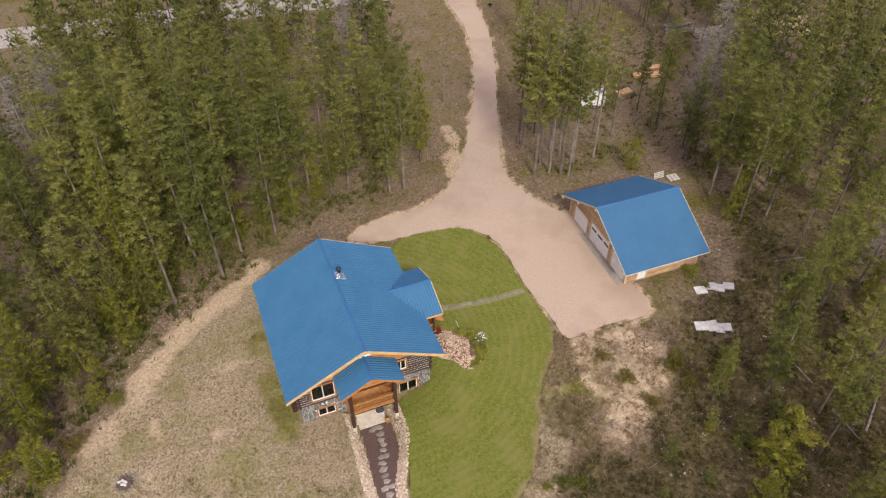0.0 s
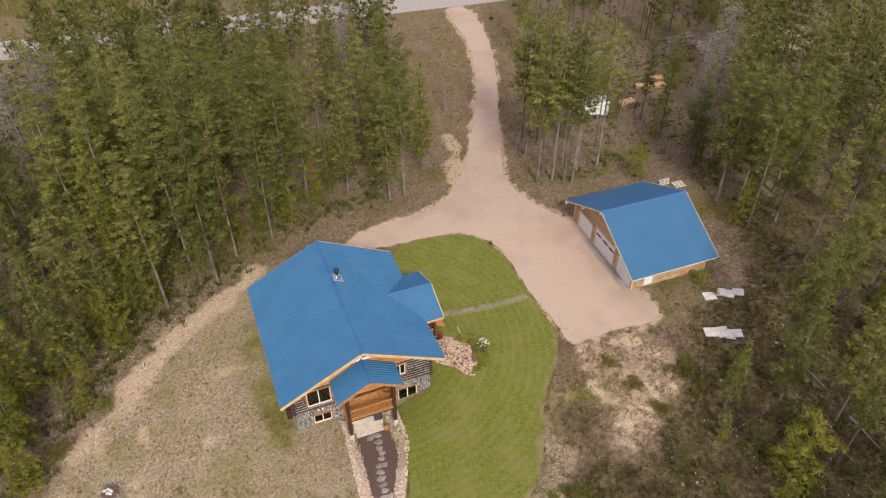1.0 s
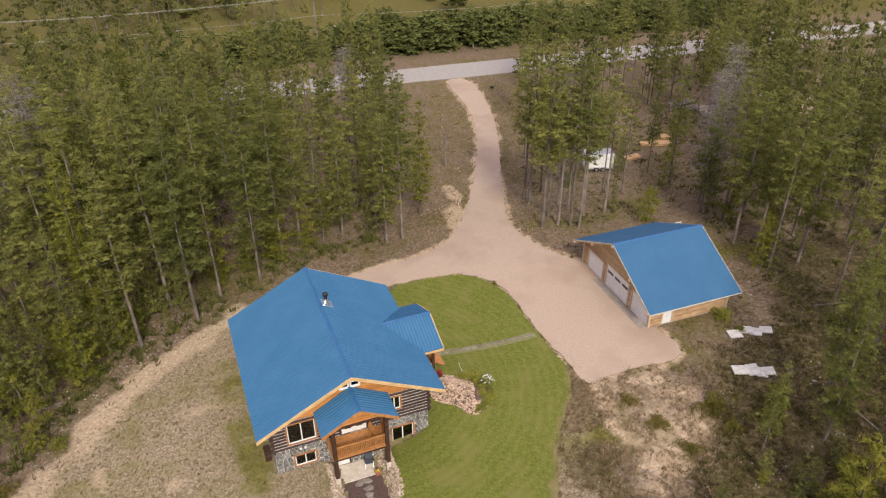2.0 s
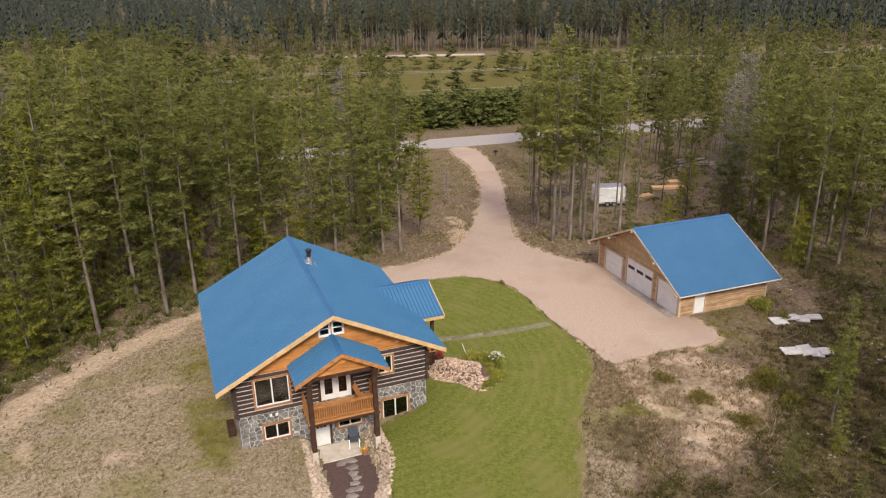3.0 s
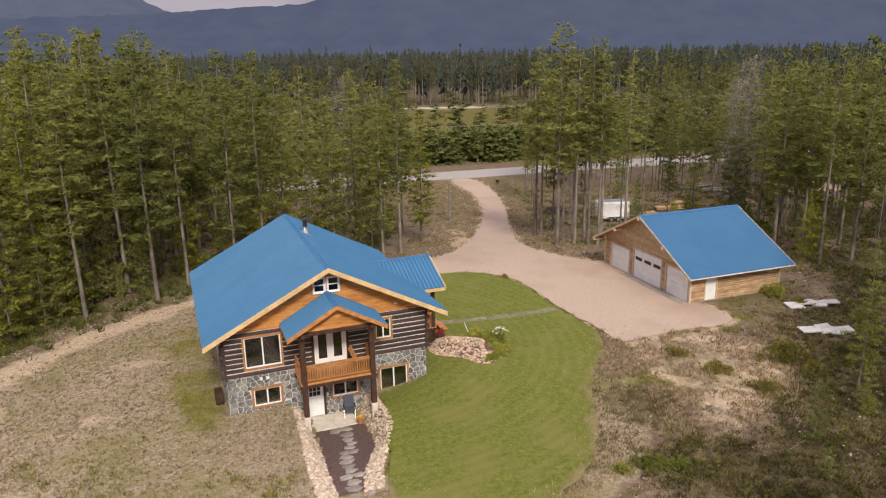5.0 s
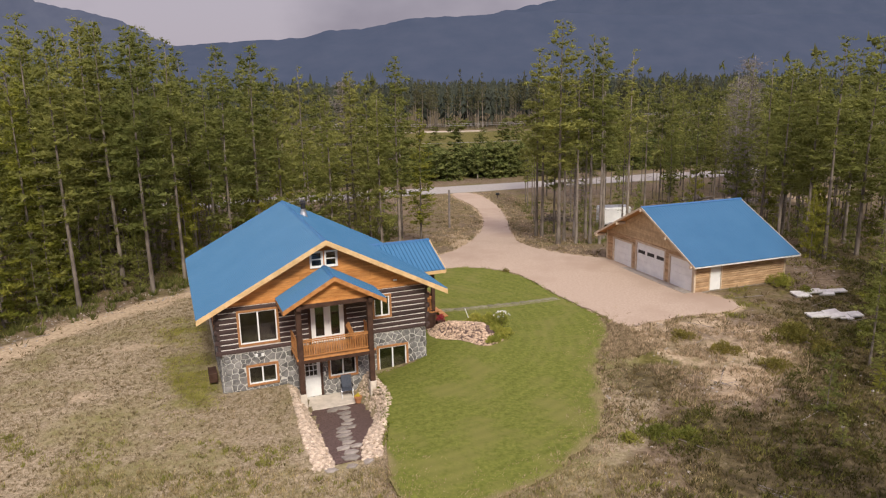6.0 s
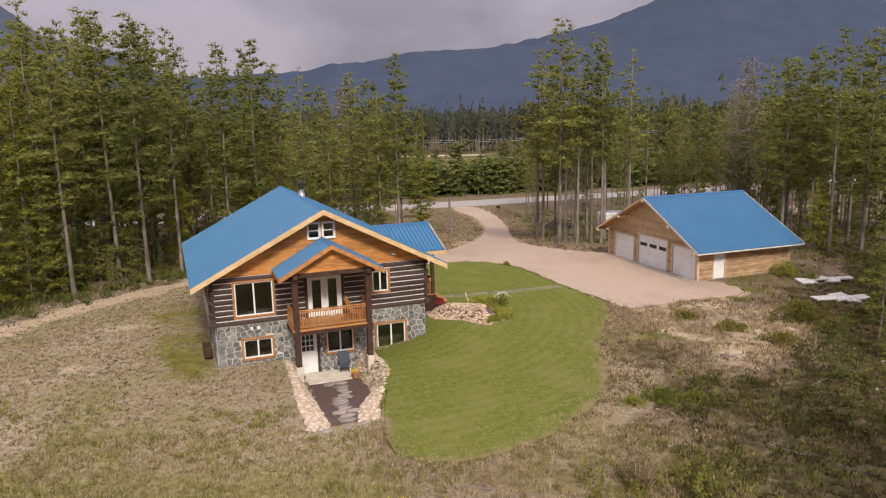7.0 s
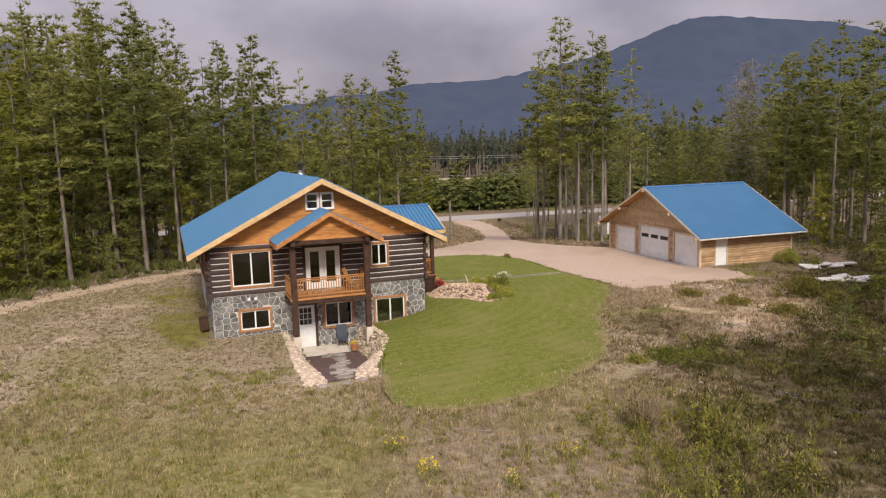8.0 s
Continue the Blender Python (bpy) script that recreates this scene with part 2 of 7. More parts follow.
def inset(poly, gap):
    out = list(poly)
    n = len(poly)
    area = sum(poly[i][0] * poly[(i + 1) % n][1] - poly[(i + 1) % n][0] * poly[i][1] for i in range(n))
    sg = 1 if area > 0 else -1
    for i in range(n):
        p, q = poly[i], poly[(i + 1) % n]
        dx, dz = q[0] - p[0], q[1] - p[1]
        ln = math.hypot(dx, dz)
        if ln < 1e-6:
            continue
        nx, nz = sg * dz / ln, -sg * dx / ln
        out = clip(out, nx, nz, nx * p[0] + nz * p[1] - gap)
        if len(out) < 3:
            return []
    return out


def slab_stone(poly, depth, edge):
    """One stone: its outline at the back, a smaller face in front (towards -y)."""
    bm = bmesh.new()
    cx, cz = sum(p[0] for p in poly) / len(poly), sum(p[1] for p in poly) / len(poly)
    face = inset(poly, edge)
    if len(face) < 3:
        face = [(cx + (x - cx) * 0.6, cz + (z - cz) * 0.6) for x, z in poly]
    a = [bm.verts.new((x, 0, z)) for x, z in poly]
    m = [bm.verts.new((x, -depth * 0.6, z)) for x, z in poly]
    for i in range(len(poly)):
        j = (i + 1) % len(poly)
        bm.faces.new((a[i], a[j], m[j], m[i]))
    c = [bm.verts.new((x, -depth, z)) for x, z in face]
    bmesh.ops.contextual_create(bm, geom=c)
    bmesh.ops.bridge_loops(bm, edges=[e for e in bm.edges if all(v in m for v in e.verts)] + [e for e in bm.edges if all(v in c for v in e.verts)])
    bmesh.ops.recalc_face_normals(bm, faces=bm.faces[:])
    return bm


def wall_body(bm, u0, u1, z0, z1, y0, y1, holes):
    """A wall from y0 to y1 with rectangular holes (u0, u1, z0, z1) right through it."""
    us = sorted({u0, u1, *[min(max(h[k], u0), u1) for h in holes for k in (0, 1)]})
    zs = sorted({z0, z1, *[min(max(h[k], z0), z1) for h in holes for k in (2, 3)]})
    solid = {}
    for i in range(len(us) - 1):
        for j in range(len(zs) - 1):
            cu, cz = (us[i] + us[i + 1]) / 2, (zs[j] + zs[j + 1]) / 2
            solid[i, j] = not any(h[0] < cu < h[1] and h[2] < cz < h[3] for h in holes)
    for (i, j), s in solid.items():
        if not s:
            continue
        a, b, c, d = us[i], us[i + 1], zs[j], zs[j + 1]
        q = lambda *p: bm.faces.new([bm.verts.new(v) for v in p])
        q((a, y0, c), (b, y0, c), (b, y0, d), (a, y0, d))
        q((b, y1, c), (a, y1, c), (a, y1, d), (b, y1, d))
        if not solid.get((i - 1, j)):
            q((a, y1, c), (a, y0, c), (a, y0, d), (a, y1, d))
        if not solid.get((i + 1, j)):
            q((b, y0, c), (b, y1, c), (b, y1, d), (b, y0, d))
        if not solid.get((i, j - 1)):
            q((a, y1, c), (b, y1, c), (b, y0, c), (a, y0, c))
        if not solid.get((i, j + 1)):
            q((a, y0, d), (b, y0, d), (b, y1, d), (a, y1, d))
    bmesh.ops.remove_doubles(bm, verts=bm.verts[:], dist=0.0005)


def window(parent, name, u0, u1, z0, z1, panes, trim=0.105, sill=True, y=0.0, trim_mat=None, rows=1, m=None):
    """A window in a wall that faces -y: timber trim, white frame, panes. Its hole is (u0, u1, z0, z1)."""
    w = part(name, boxes((u0 - trim, u0, y - 0.105, y + 0.02, z0 - trim, z1 + trim), (u1, u1 + trim, y - 0.105, y + 0.02, z0 - trim, z1 + trim),
                         (u0, u1, y - 0.107, y + 0.02, z1, z1 + trim), (u0, u1, y - 0.107, y + 0.02, z0 - trim, z0), bevel=0.006), trim_mat or WINDOW_TRIM, parent,
             "orange timber window surround")
    if m is not None:
        w.matrix_basis = m
    k = 0.055
    part("window_frame", boxes((u0, u0 + k, y - 0.05, y + 0.05, z0, z1), (u1 - k, u1, y - 0.05, y + 0.05, z0, z1), (u0 + k, u1 - k, y - 0.05, y + 0.05, z0, z0 + k),
                               (u0 + k, u1 - k, y - 0.05, y + 0.05, z1 - k, z1), bevel=0.004), VINYL, w, "white vinyl window frame")
    step = (u1 - u0 - 2 * k) / panes
    for i in range(panes):
        a, b = u0 + k + i * step, u0 + k + (i + 1) * step
        if i:
            part("mullion", boxes((a - 0.035, a + 0.035, y - 0.052, y + 0.045, z0 + k, z1 - k), bevel=0.004), VINYL, w)
        for r in range(rows):
            c = z0 + k + r * (z1 - z0 - 2 * k) / rows
            d = z0 + k + (r + 1) * (z1 - z0 - 2 * k) / rows
            if r:
                part("glazing_bar", boxes((a, b, y - 0.048, y + 0.04, c - 0.025, c + 0.025), bevel=0.004), VINYL, w)
            p = part("pane", boxes((a, b, y - 0.004, y + 0.004, c, d)), GLASS, w, "dark reflecting window pane")
            p.visible_shadow = False
    return w


def ribbed(bm, length, run, pitch=0.23, h=0.040, thick=0.03):
    """A sheet of ribbed roofing: x along the ridge, y down the slope, z out of it."""
    xs = []
    x = 0.0
    while x < length - 0.001:
        for dx, z in ((0.0, 0.0), (0.095, 0.0), (0.118, h), (0.160, h), (0.183, 0.0)):
            if x + dx < length:
                xs.append((x + dx, z))
        x += pitch
    xs.append((length, 0.0))
    rows = []
    for y in (0.0, run):
        rows.append([bm.verts.new((x, y, z)) for x, z in xs])
    low = [[bm.verts.new((x, y, -thick)) for x in (0.0, length)] for y in (0.0, run)]
    for i in range(len(xs) - 1):
        bm.faces.new((rows[0][i], rows[1][i], rows[1][i + 1], rows[0][i + 1]))
    bm.faces.new((low[0][0], low[0][1], low[1][1], low[1][0]))
    bm.faces.new((rows[0][0], low[0][0], low[1][0], rows[1][0]))
    bm.faces.new((rows[0][-1], rows[1][-1], low[1][1], low[0][1]))
    bm.faces.new((*rows[1], low[1][1], low[1][0]))
    bm.faces.new((*rows[0][::-1], low[0][0], low[0][1]))
    bmesh.ops.recalc_face_normals(bm, faces=bm.faces[:])


def slope_frame(corner, along, down):
    """The matrix that lays a ribbed sheet: corner at the ridge, unit vectors along the ridge and down the slope."""
    a, d = Vector(along).normalized(), Vector(down).normalized()
    up = a.cross(d)
    return Matrix((((a.x, d.x, up.x, corner[0])), (a.y, d.y, up.y, corner[1]), (a.z, d.z, up.z, corner[2]), (0, 0, 0, 1)))


# ---- the lie of the land ----
HOUSE = pose(-9.973, 32.289, 0, 0, 0, 21.9)
GARAGE = pose(16.0, 45.67, 0, 0, 0, 20.6)
HOUSE_INV = HOUSE.inverted()
Z_Y = ((-2000, 0.1), (14, 0.15), (20, 0.28), (25, 0.52), (57, 0.55), (64, 0.18), (71, -0.6), (78, -1.5), (94.5, -2.95), (111, -3.5), (4000, -3.5))


def step(a, b, x):
    t = min(1.0, max(0.0, (x - a) / (b - a)))
    return t * t * (3 - 2 * t)


def land(x, y):
    """The height of the natural ground."""
    z = Z_Y[-1][1]
    for (a, za), (b, zb) in zip(Z_Y, Z_Y[1:]):
        if a <= y < b:
            z = za + (zb - za) * (y - a) / (b - a)
            break
    near = step(75, 60, y)
    z += near * 0.42 * step(-13, -19, x) * step(20, 30, y)
    z += 0.24 * math.exp(-((x - 1.6) ** 2 + (y - 38.0) ** 2) / 16)
    z -= 0.20 * math.exp(-((x + 9.0) ** 2 + (y - 31.0) ** 2) / 20)
    z -= 0.22 * math.exp(-((x + 3.4) ** 2 + (y - 34.6) ** 2) / 2.6)
    far = step(60, 160, math.hypot(x, y - 40))
    z += (0.05 + 0.5 * far * step(300, 200, y)) * noise.noise((x * 0.11, y * 0.11, 3.1)) * step(400, 200, abs(x))
    return z


def rims(v):
    """The two edges of the sunken way to the basement door, in the house's own frame."""
    return 1.95 - 0.45 * step(0, -9.0, v), 6.08 - 2.0 * step(-3.0, -9.4, v)


def trench(x, y):
    """How much that way is cut into the ground, 0 to 1, and the height of its floor."""
    p = HOUSE_INV @ Vector((x, y, 0))
    if p.y > 0.7 or p.y < -9.7 or p.x < 0 or p.x > 7:
        return 0.0, 0.0
    lo, hi = rims(p.y)
    side = step(0.05, 0.80, p.x - lo) * step(0.03, 0.78, hi - p.x)
    return side * step(0.6, 0.3, p.y) * step(-9.3, -7.6, p.y), -0.60 + 1.05 * step(-2.0, -8.9, p.y)


def ground_z(x, y):
    z = land(x, y)
    k, f = trench(x, y)
    return z + (min(z, f) - z) * k


def inside(poly, x, y):
    c = False
    for i, (x0, y0) in enumerate(poly):
        x1, y1 = poly[i - 1]
        if (y0 > y) != (y1 > y) and x < (x1 - x0) * (y - y0) / (y1 - y0) + x0:
            c = not c
    return c


def edge_distance(poly, x, y, closed=True):
    best = 1e9
    for i in range(0 if closed else 1, len(poly)):
        (x0, y0), (x1, y1) = poly[i - 1], poly[i]
        dx, dy = x1 - x0, y1 - y0
        t = min(1.0, max(0.0, ((x - x0) * dx + (y - y0) * dy) / (dx * dx + dy * dy)))
        best = min(best, math.hypot(x - x0 - t * dx, y - y0 - t * dy))
    return best


def rounded(poly, n=3):
    """Corner-cutting: a smooth outline from a few corners."""
    for _ in range(n):
        out = []
        for i, (x1, y1) in enumerate(poly):
            x0, y0 = poly[i - 1]
            out += [(0.75 * x0 + 0.25 * x1, 0.75 * y0 + 0.25 * y1), (0.25 * x0 + 0.75 * x1, 0.25 * y0 + 0.75 * y1)]
        poly = out
    return poly


DRIVE = rounded([(-1.0, 119.2), (2.7, 108.5), (4.2, 96.0), (3.5, 81.0), (2.5, 72.0), (1.2, 64.0), (-0.3, 60.0), (-3.0, 57.5), (-5.7, 56.3), (-9.0, 54.5), (-9.3, 52.2),
                 (-5.5, 52.8), (-1.3, 54.3), (1.6, 54.8), (4.2, 53.4), (5.8, 50.8), (7.3, 46.2), (9.5, 42.1), (10.0, 39.7), (13.1, 41.6), (18.2, 42.8), (18.3, 44.8), (16.3, 47.6),
                 (16.4, 51.5), (14.2, 55.6), (12.5, 56.6), (9.3, 58.9), (6.2, 63.4), (6.2, 73.4), (7.2, 94.0), (6.5, 107.5), (3.8, 120.5)], 2)
LAWN = rounded([(-5.6, 52.6), (-1.3, 54.1), (1.4, 54.6), (4.0, 53.3), (5.7, 50.6), (7.1, 46.1), (9.3, 42.0), (9.0, 38.6), (8.0, 36.5), (7.3, 33.2), (6.9, 29.5), (5.9, 26.5),
                (3.9, 24.0), (1.6, 22.4), (-0.3, 21.8), (-2.2, 22.8), (-2.6, 25.5), (-2.85, 28.6), (-3.25, 32.3), (-4.0, 34.0), (-2.5, 34.75), (-1.0, 36.0), (-3.0, 41.0), (-5.0, 46.0)], 2)
BED = rounded([(-1.5, 40.4), (-0.4, 41.0), (0.8, 40.7), (2.6, 40.2), (3.3, 38.6), (2.7, 37.2), (1.7, 36.5), (0.7, 37.6), (-0.9, 38.0), (-1.4, 39.0)], 2)
ROAD_LINE = [(-400, 8), (-160, 75), (-90, 96), (-45, 110), (-6, 121.8), (11, 126.7), (40, 135.5), (95, 152), (180, 176), (420, 240)]


# ---- ground ----
BANK = [(-17.5, 48.6), (-18.4, 46.9), (-20.8, 43.4), (-22.8, 40.8), (-23.6, 37.8), (-24.6, 34.5), (-25.2, 32.0), (-26.6, 28.8), (-28.5, 22.0), (-30, 12)]
YARD = [(-17.5, 48.6), (-18.4, 46.9), (-20.8, 43.4), (-22.8, 40.8), (-23.6, 37.8), (-24.6, 34.5), (-25.2, 32.0), (-26.6, 28.8), (-28.5, 22.0), (-27, 19), (-3, 19.5), (-2, 30), (-6, 50), (-12, 53)]
HEATH = [(4.2, 13), (5.2, 18.0), (7.8, 22.0), (9.0, 24.8), (8.8, 28.0), (10.6, 29.6), (14.0, 28.8), (15.6, 31.0), (17.2, 33.0), (18.6, 35.4), (20.0, 37.4), (20.5, 43.5), (27, 47.5), (30, 60), (60, 66), (60, 10)]
BROWN_PATCH = [(8.6, 35.0), (10.8, 34.6), (11.5, 33.0), (10.8, 30.6), (8.8, 29.8), (7.5, 30.8), (7.8, 33.5)]
TAN_STRIP = [(8.4, 41.2), (10.4, 40.2), (11.0, 36.6), (9.6, 35.3), (7.6, 35.2)]
SANDY_YARD = [(-26.2, 34.3), (-23.8, 37.2), (-21.4, 35.4), (-20.3, 32.2), (-18.6, 29.6), (-19.2, 26.0), (-23.5, 23.5), (-28.2, 25.5), (-27.2, 30.3)]
DISTURBED = [(9.6, 39.4), (12.0, 41.0), (16.4, 41.8), (19.2, 39.4), (18.6, 36.0), (17.0, 33.4), (15.4, 31.0), (13.8, 29.4), (11.6, 30.0), (11.7, 33.4), (10.6, 36.4)]


def lines(fine, start, stop):
    """Grid lines: fine stretches (from, to, step), then ever wider to start and stop."""
    v = []
    for a, b, s in fine:
        v += [a + i * s for i in range(round((b - a) / s))]
    v.append(fine[-1][1])
    s = 1.5
    while v[-1] < stop:
        v.append(v[-1] + s)
        s *= 1.16
    s = 1.5
    while v[0] > start:
        v.insert(0, v[0] - s)
        s *= 1.16
    return v


def zones(x, y):
    """Shares of bare sand, dry yard grass and greenery at a place."""
    n1 = noise.noise((x * 0.35, y * 0.35, 0.0)) + 0.5 * noise.noise((x * 1.1, y * 1.1, 5.0))
    n2 = noise.noise((x * 0.13, y * 0.13, 9.0))
    yard = inside(YARD, x, y)
    dry = (1.0 if yard else 0.0)
    d = edge_distance(YARD, x, y)
    dry = 0.5 + 0.5 * min(1.0, d / 1.2) if yard else max(0.0, 0.5 - 0.5 * d / 1.2)
    front = step(24.5, 20.0, y + 1.5 * n1) * step(2.5, -4.5, x + 2.0 * n1)
    sand = 0.0
    b = edge_distance(BANK, x, y, False)
    sand = max(sand, (0.62 + 0.18 * step(33, 38, y)) * step(1.9, 0.4, b + 0.9 * n1) * step(24, 30, y))
    n3 = noise.noise((x * 0.55 + y * 0.25, y * 0.32, 17.0)) + 0.5 * noise.noise((x * 1.7, y * 1.2, 23.0))
    if inside(SANDY_YARD, x, y):
        sand = max(sand, (0.06 + 0.62 * step(-0.1, 0.5, n3)) * min(1.0, edge_distance(SANDY_YARD, x, y) / 1.2))
    elif yard and x < -9:
        sand = max(sand, 0.25 * step(0.1, 0.7, n1))
    sand = max(sand, 0.55 * step(0.9, 0.2, edge_distance([(-18.6, 36.6), (-15.0, 38.2)], x, y, False) + 0.5 * n1))
    sand = max(sand, 0.60 * step(1.3, 0.3, math.hypot((x + 17.3) * 1.4, y - 30.6) + 0.5 * n1))
    dd = edge_distance(DISTURBED, x, y)
    if inside(DISTURBED, x, y):
        sand = max(sand, (0.44 + 0.34 * step(-0.3, 0.4, n1)) * min(1.0, 0.4 + dd / 0.8))
    v = edge_distance([(7.9, 31), (7.6, 27.5), (6.2, 24.6)], x, y, False)
    sand = max(sand, 0.30 * step(1.4, 0.3, v + 0.8 * n1))
    v = edge_distance([(1.3, 62.5), (0.6, 66), (1.2, 72), (0.2, 75)], x, y, False)
    sand = max(sand, 0.9 * step(1.7, 0.3, v + 0.8 * n1))
    e = edge_distance(DRIVE, x, y) if 38 < y < 122 and -12 < x < 22 else 99
    sand = max(sand, 0.85 * step(0.9, 0.0, e + 0.6 * n1))
    green = 0.30 + 0.5 * n2 + 0.35 * n1
    green = max(green, 0.85 * front + 0.3 * n1)
    green -= 0.22 * step(-2.0, 4.0, x) * step(27, 22, y)
    if yard:
        green = max(green, 0.22 + 0.33 * n1) if x < -14 else max(green, 0.28 + 0.34 * n1)
    if y > 76 and e < 9:
        green = max(green, 0.40 + 0.3 * n1)
    h = HOUSE_INV @ Vector((x, y, 0))
    green = max(green, 0.85 * step(1.7, 0.4, abs(h.x + 2.5) + 0.9 * n1) * max(step(-2.2, -0.6, h.y + n1) * step(6.5, 4.5, h.y + n1), step(8.0, 9.5, h.y) * step(12, 10, h.y)))
    if edge_distance([(52, 108), (63.8, 106.8), (70, 98)], x, y, False) < 5:
        sand = 0.9
    if y > 138 + 0.29 * x:
        green = 0.9
        sand = 0.0
    hd = edge_distance(HEATH, x, y)
    pd = edge_distance(BROWN_PATCH, x, y)
    heath = min(1.0, 0.5 + 0.4 * hd) if inside(HEATH, x, y) else max(0.0, 0.5 - 0.4 * hd)
    if inside(BROWN_PATCH, x, y):
        heath = max(heath, 0.80 * min(1.0, 0.5 + pd / 1.2))
        sand *= 0.3
    tan = step(3.0, 0.8, edge_distance([(9.0, 40.5), (8.4, 37.5), (7.8, 34), (7.3, 30), (6.6, 27), (4.6, 24.4)], x, y, False) + 1.2 * n1)
    return sand, max(dry, 0.9 * tan, 0.75 * front, 0.48 * step(9.5, 6.5, x + n1) * step(25.5, 23.0, y + n1) * step(-8, 0, x)), min(1.0, max(0.0, green)), heath * 0.85


def make_ground():
    xs = lines([(-36, -12, 0.8), (-12, 4, 0.35), (4, 34, 0.8)], -3500, 3500)
    ys = lines([(14, 24, 0.7), (24, 36, 0.35), (36, 66, 0.75), (66, 126, 1.5)], -600, 4500)
    verts, faces, att = [], [], []
    for y in ys:
        for x in xs:
            z = ground_z(x, y)
            if -12 < x < 22 and 20 < y < 122 and any(inside(o, x, y) and edge_distance(o, x, y) > 0.15 for o in (DRIVE, LAWN)):
                z -= 0.16
            verts.append((x, y, z))
            att.append(zones(x, y) if (-60 < x < 60 and 8 < y < 170) else (0.0, 0.0, 0.9 if 138 + 0.29 * x < y < 268 else 0.4, 2.0 if y > 274 else 0.0))
    w = len(xs)
    for j in range(len(ys) - 1):
        for i in range(w - 1):
            faces.append((j * w + i, j * w + i + 1, (j + 1) * w + i + 1, (j + 1) * w + i))
    me = bpy.data.meshes.new("ground")
    me.from_pydata(verts, [], faces)
    for k, nm in enumerate(("sand", "dry", "green", "heath")):
        a = me.attributes.new(nm, "FLOAT", "POINT")
        a.data.foreach_set("value", [t[k] for t in att])
    me.polygons.foreach_set("use_smooth", [True] * len(faces))
    ob = new("ground", me)
    tagged(ob, "uneven forest clearing ground with dry grass, sand and moss", "ground", kind="structure")
    m = bpy.data.materials.new("clearing_ground")
    m.use_nodes = True
    n, l = m.node_tree.nodes, m.node_tree.links
    bs = n["Principled BSDF"]
    bs.inputs["Roughness"].default_value = 0.95
    bs.inputs["Specular IOR Level"].default_value = 0.1
    pos = n.new("ShaderNodeNewGeometry").outputs["Position"]

    def tex(sc, detail=6.0, r=0.62):
        t = n.new("ShaderNodeTexNoise")
        t.inputs["Scale"].default_value, t.inputs["Detail"].default_value, t.inputs["Roughness"].default_value = sc, detail, r
        l.new(pos, t.inputs["Vector"])
        return t.outputs[0]

    def ramp(src, stops):
        r = n.new("ShaderNodeValToRGB")
        el = r.color_ramp.elements
        while len(el) < len(stops):
            el.new(0.5)
        for e, (p, c) in zip(el, stops):
            e.position, e.color = p, (*c, 1)
        l.new(src, r.inputs[0])
        return r.outputs[0]

    def mix(f, a, b):
        x = n.new("ShaderNodeMix")
        x.data_type = "RGBA"
        l.new(f, x.inputs["Factor"])
        l.new(a, x.inputs["A"])
        l.new(b, x.inputs["B"])
        return x.outputs["Result"]

    def share(nm, sc, soft=0.5, rough=0.62):
        """An attribute broken up by noise, so that its edge is ragged."""
        a = n.new("ShaderNodeAttribute")
        a.attribute_name = nm
        add = n.new("ShaderNodeMath")
        add.operation = "ADD"
        l.new(a.outputs["Fac"], add.inputs[0])
        l.new(tex(sc, 8.0, rough), add.inputs[1])
        mr = n.new("ShaderNodeMapRange")
        mr.inputs["From Min"].default_value, mr.inputs["From Max"].default_value = 1.0 - soft / 2, 1.0 + soft / 2
        l.new(add.outputs[0], mr.inputs["Value"])
        return mr.outputs[0]

    forest = ramp(tex(3.2, 8.0, 0.72), [(0.30, (0.080, 0.056, 0.036)), (0.48, (0.165, 0.120, 0.076)), (0.60, (0.235, 0.182, 0.125)), (0.75, (0.34, 0.295, 0.24))])
    moss = ramp(tex(3.5), [(0.32, (0.065, 0.060, 0.018)), (0.50, (0.125, 0.110, 0.030)), (0.70, (0.21, 0.175, 0.065))])
    dry = ramp(tex(7.0, 8.0, 0.75), [(0.34, (0.140, 0.106, 0.062)), (0.47, (0.265, 0.212, 0.135)), (0.58, (0.375, 0.305, 0.205)), (0.72, (0.52, 0.43, 0.31))])
    weeds = ramp(tex(4.0), [(0.35, (0.150, 0.142, 0.046)), (0.55, (0.225, 0.200, 0.080)), (0.7, (0.31, 0.265, 0.135))])
    sand = ramp(tex(5.0, 8.0, 0.7), [(0.34, (0.29, 0.216, 0.136)), (0.52, (0.455, 0.350, 0.230)), (0.68, (0.585, 0.468, 0.325))])
    g = share("green", 0.9, 0.45)
    dr = share("dry", 1.2, 0.4)
    sn = share("sand", 1.5, 0.34, 0.78)
    ht = share("heath", 1.1, 0.4)
    col = mix(dr, mix(g, forest, moss), mix(g, dry, weeds))
    # heath is dark brown; part of its darkness stands in for tree shade
    heath = ramp(tex(2.8), [(0.30, (0.042, 0.032, 0.016)), (0.46, (0.092, 0.072, 0.036)), (0.60, (0.145, 0.114, 0.058)), (0.76, (0.26, 0.215, 0.145))])
    col = mix(ht, col, heath)
    col = mix(sn, col, sand)
    l.new(col, bs.inputs["Base Color"])
    b = n.new("ShaderNodeBump")
    b.inputs["Strength"].default_value, b.inputs["Distance"].default_value = 0.9, 0.12
    l.new(tex(4.0, 8.0), b.inputs["Height"])
    l.new(b.outputs[0], bs.inputs["Normal"])
    me.materials.append(m)
    return ob


make_ground()


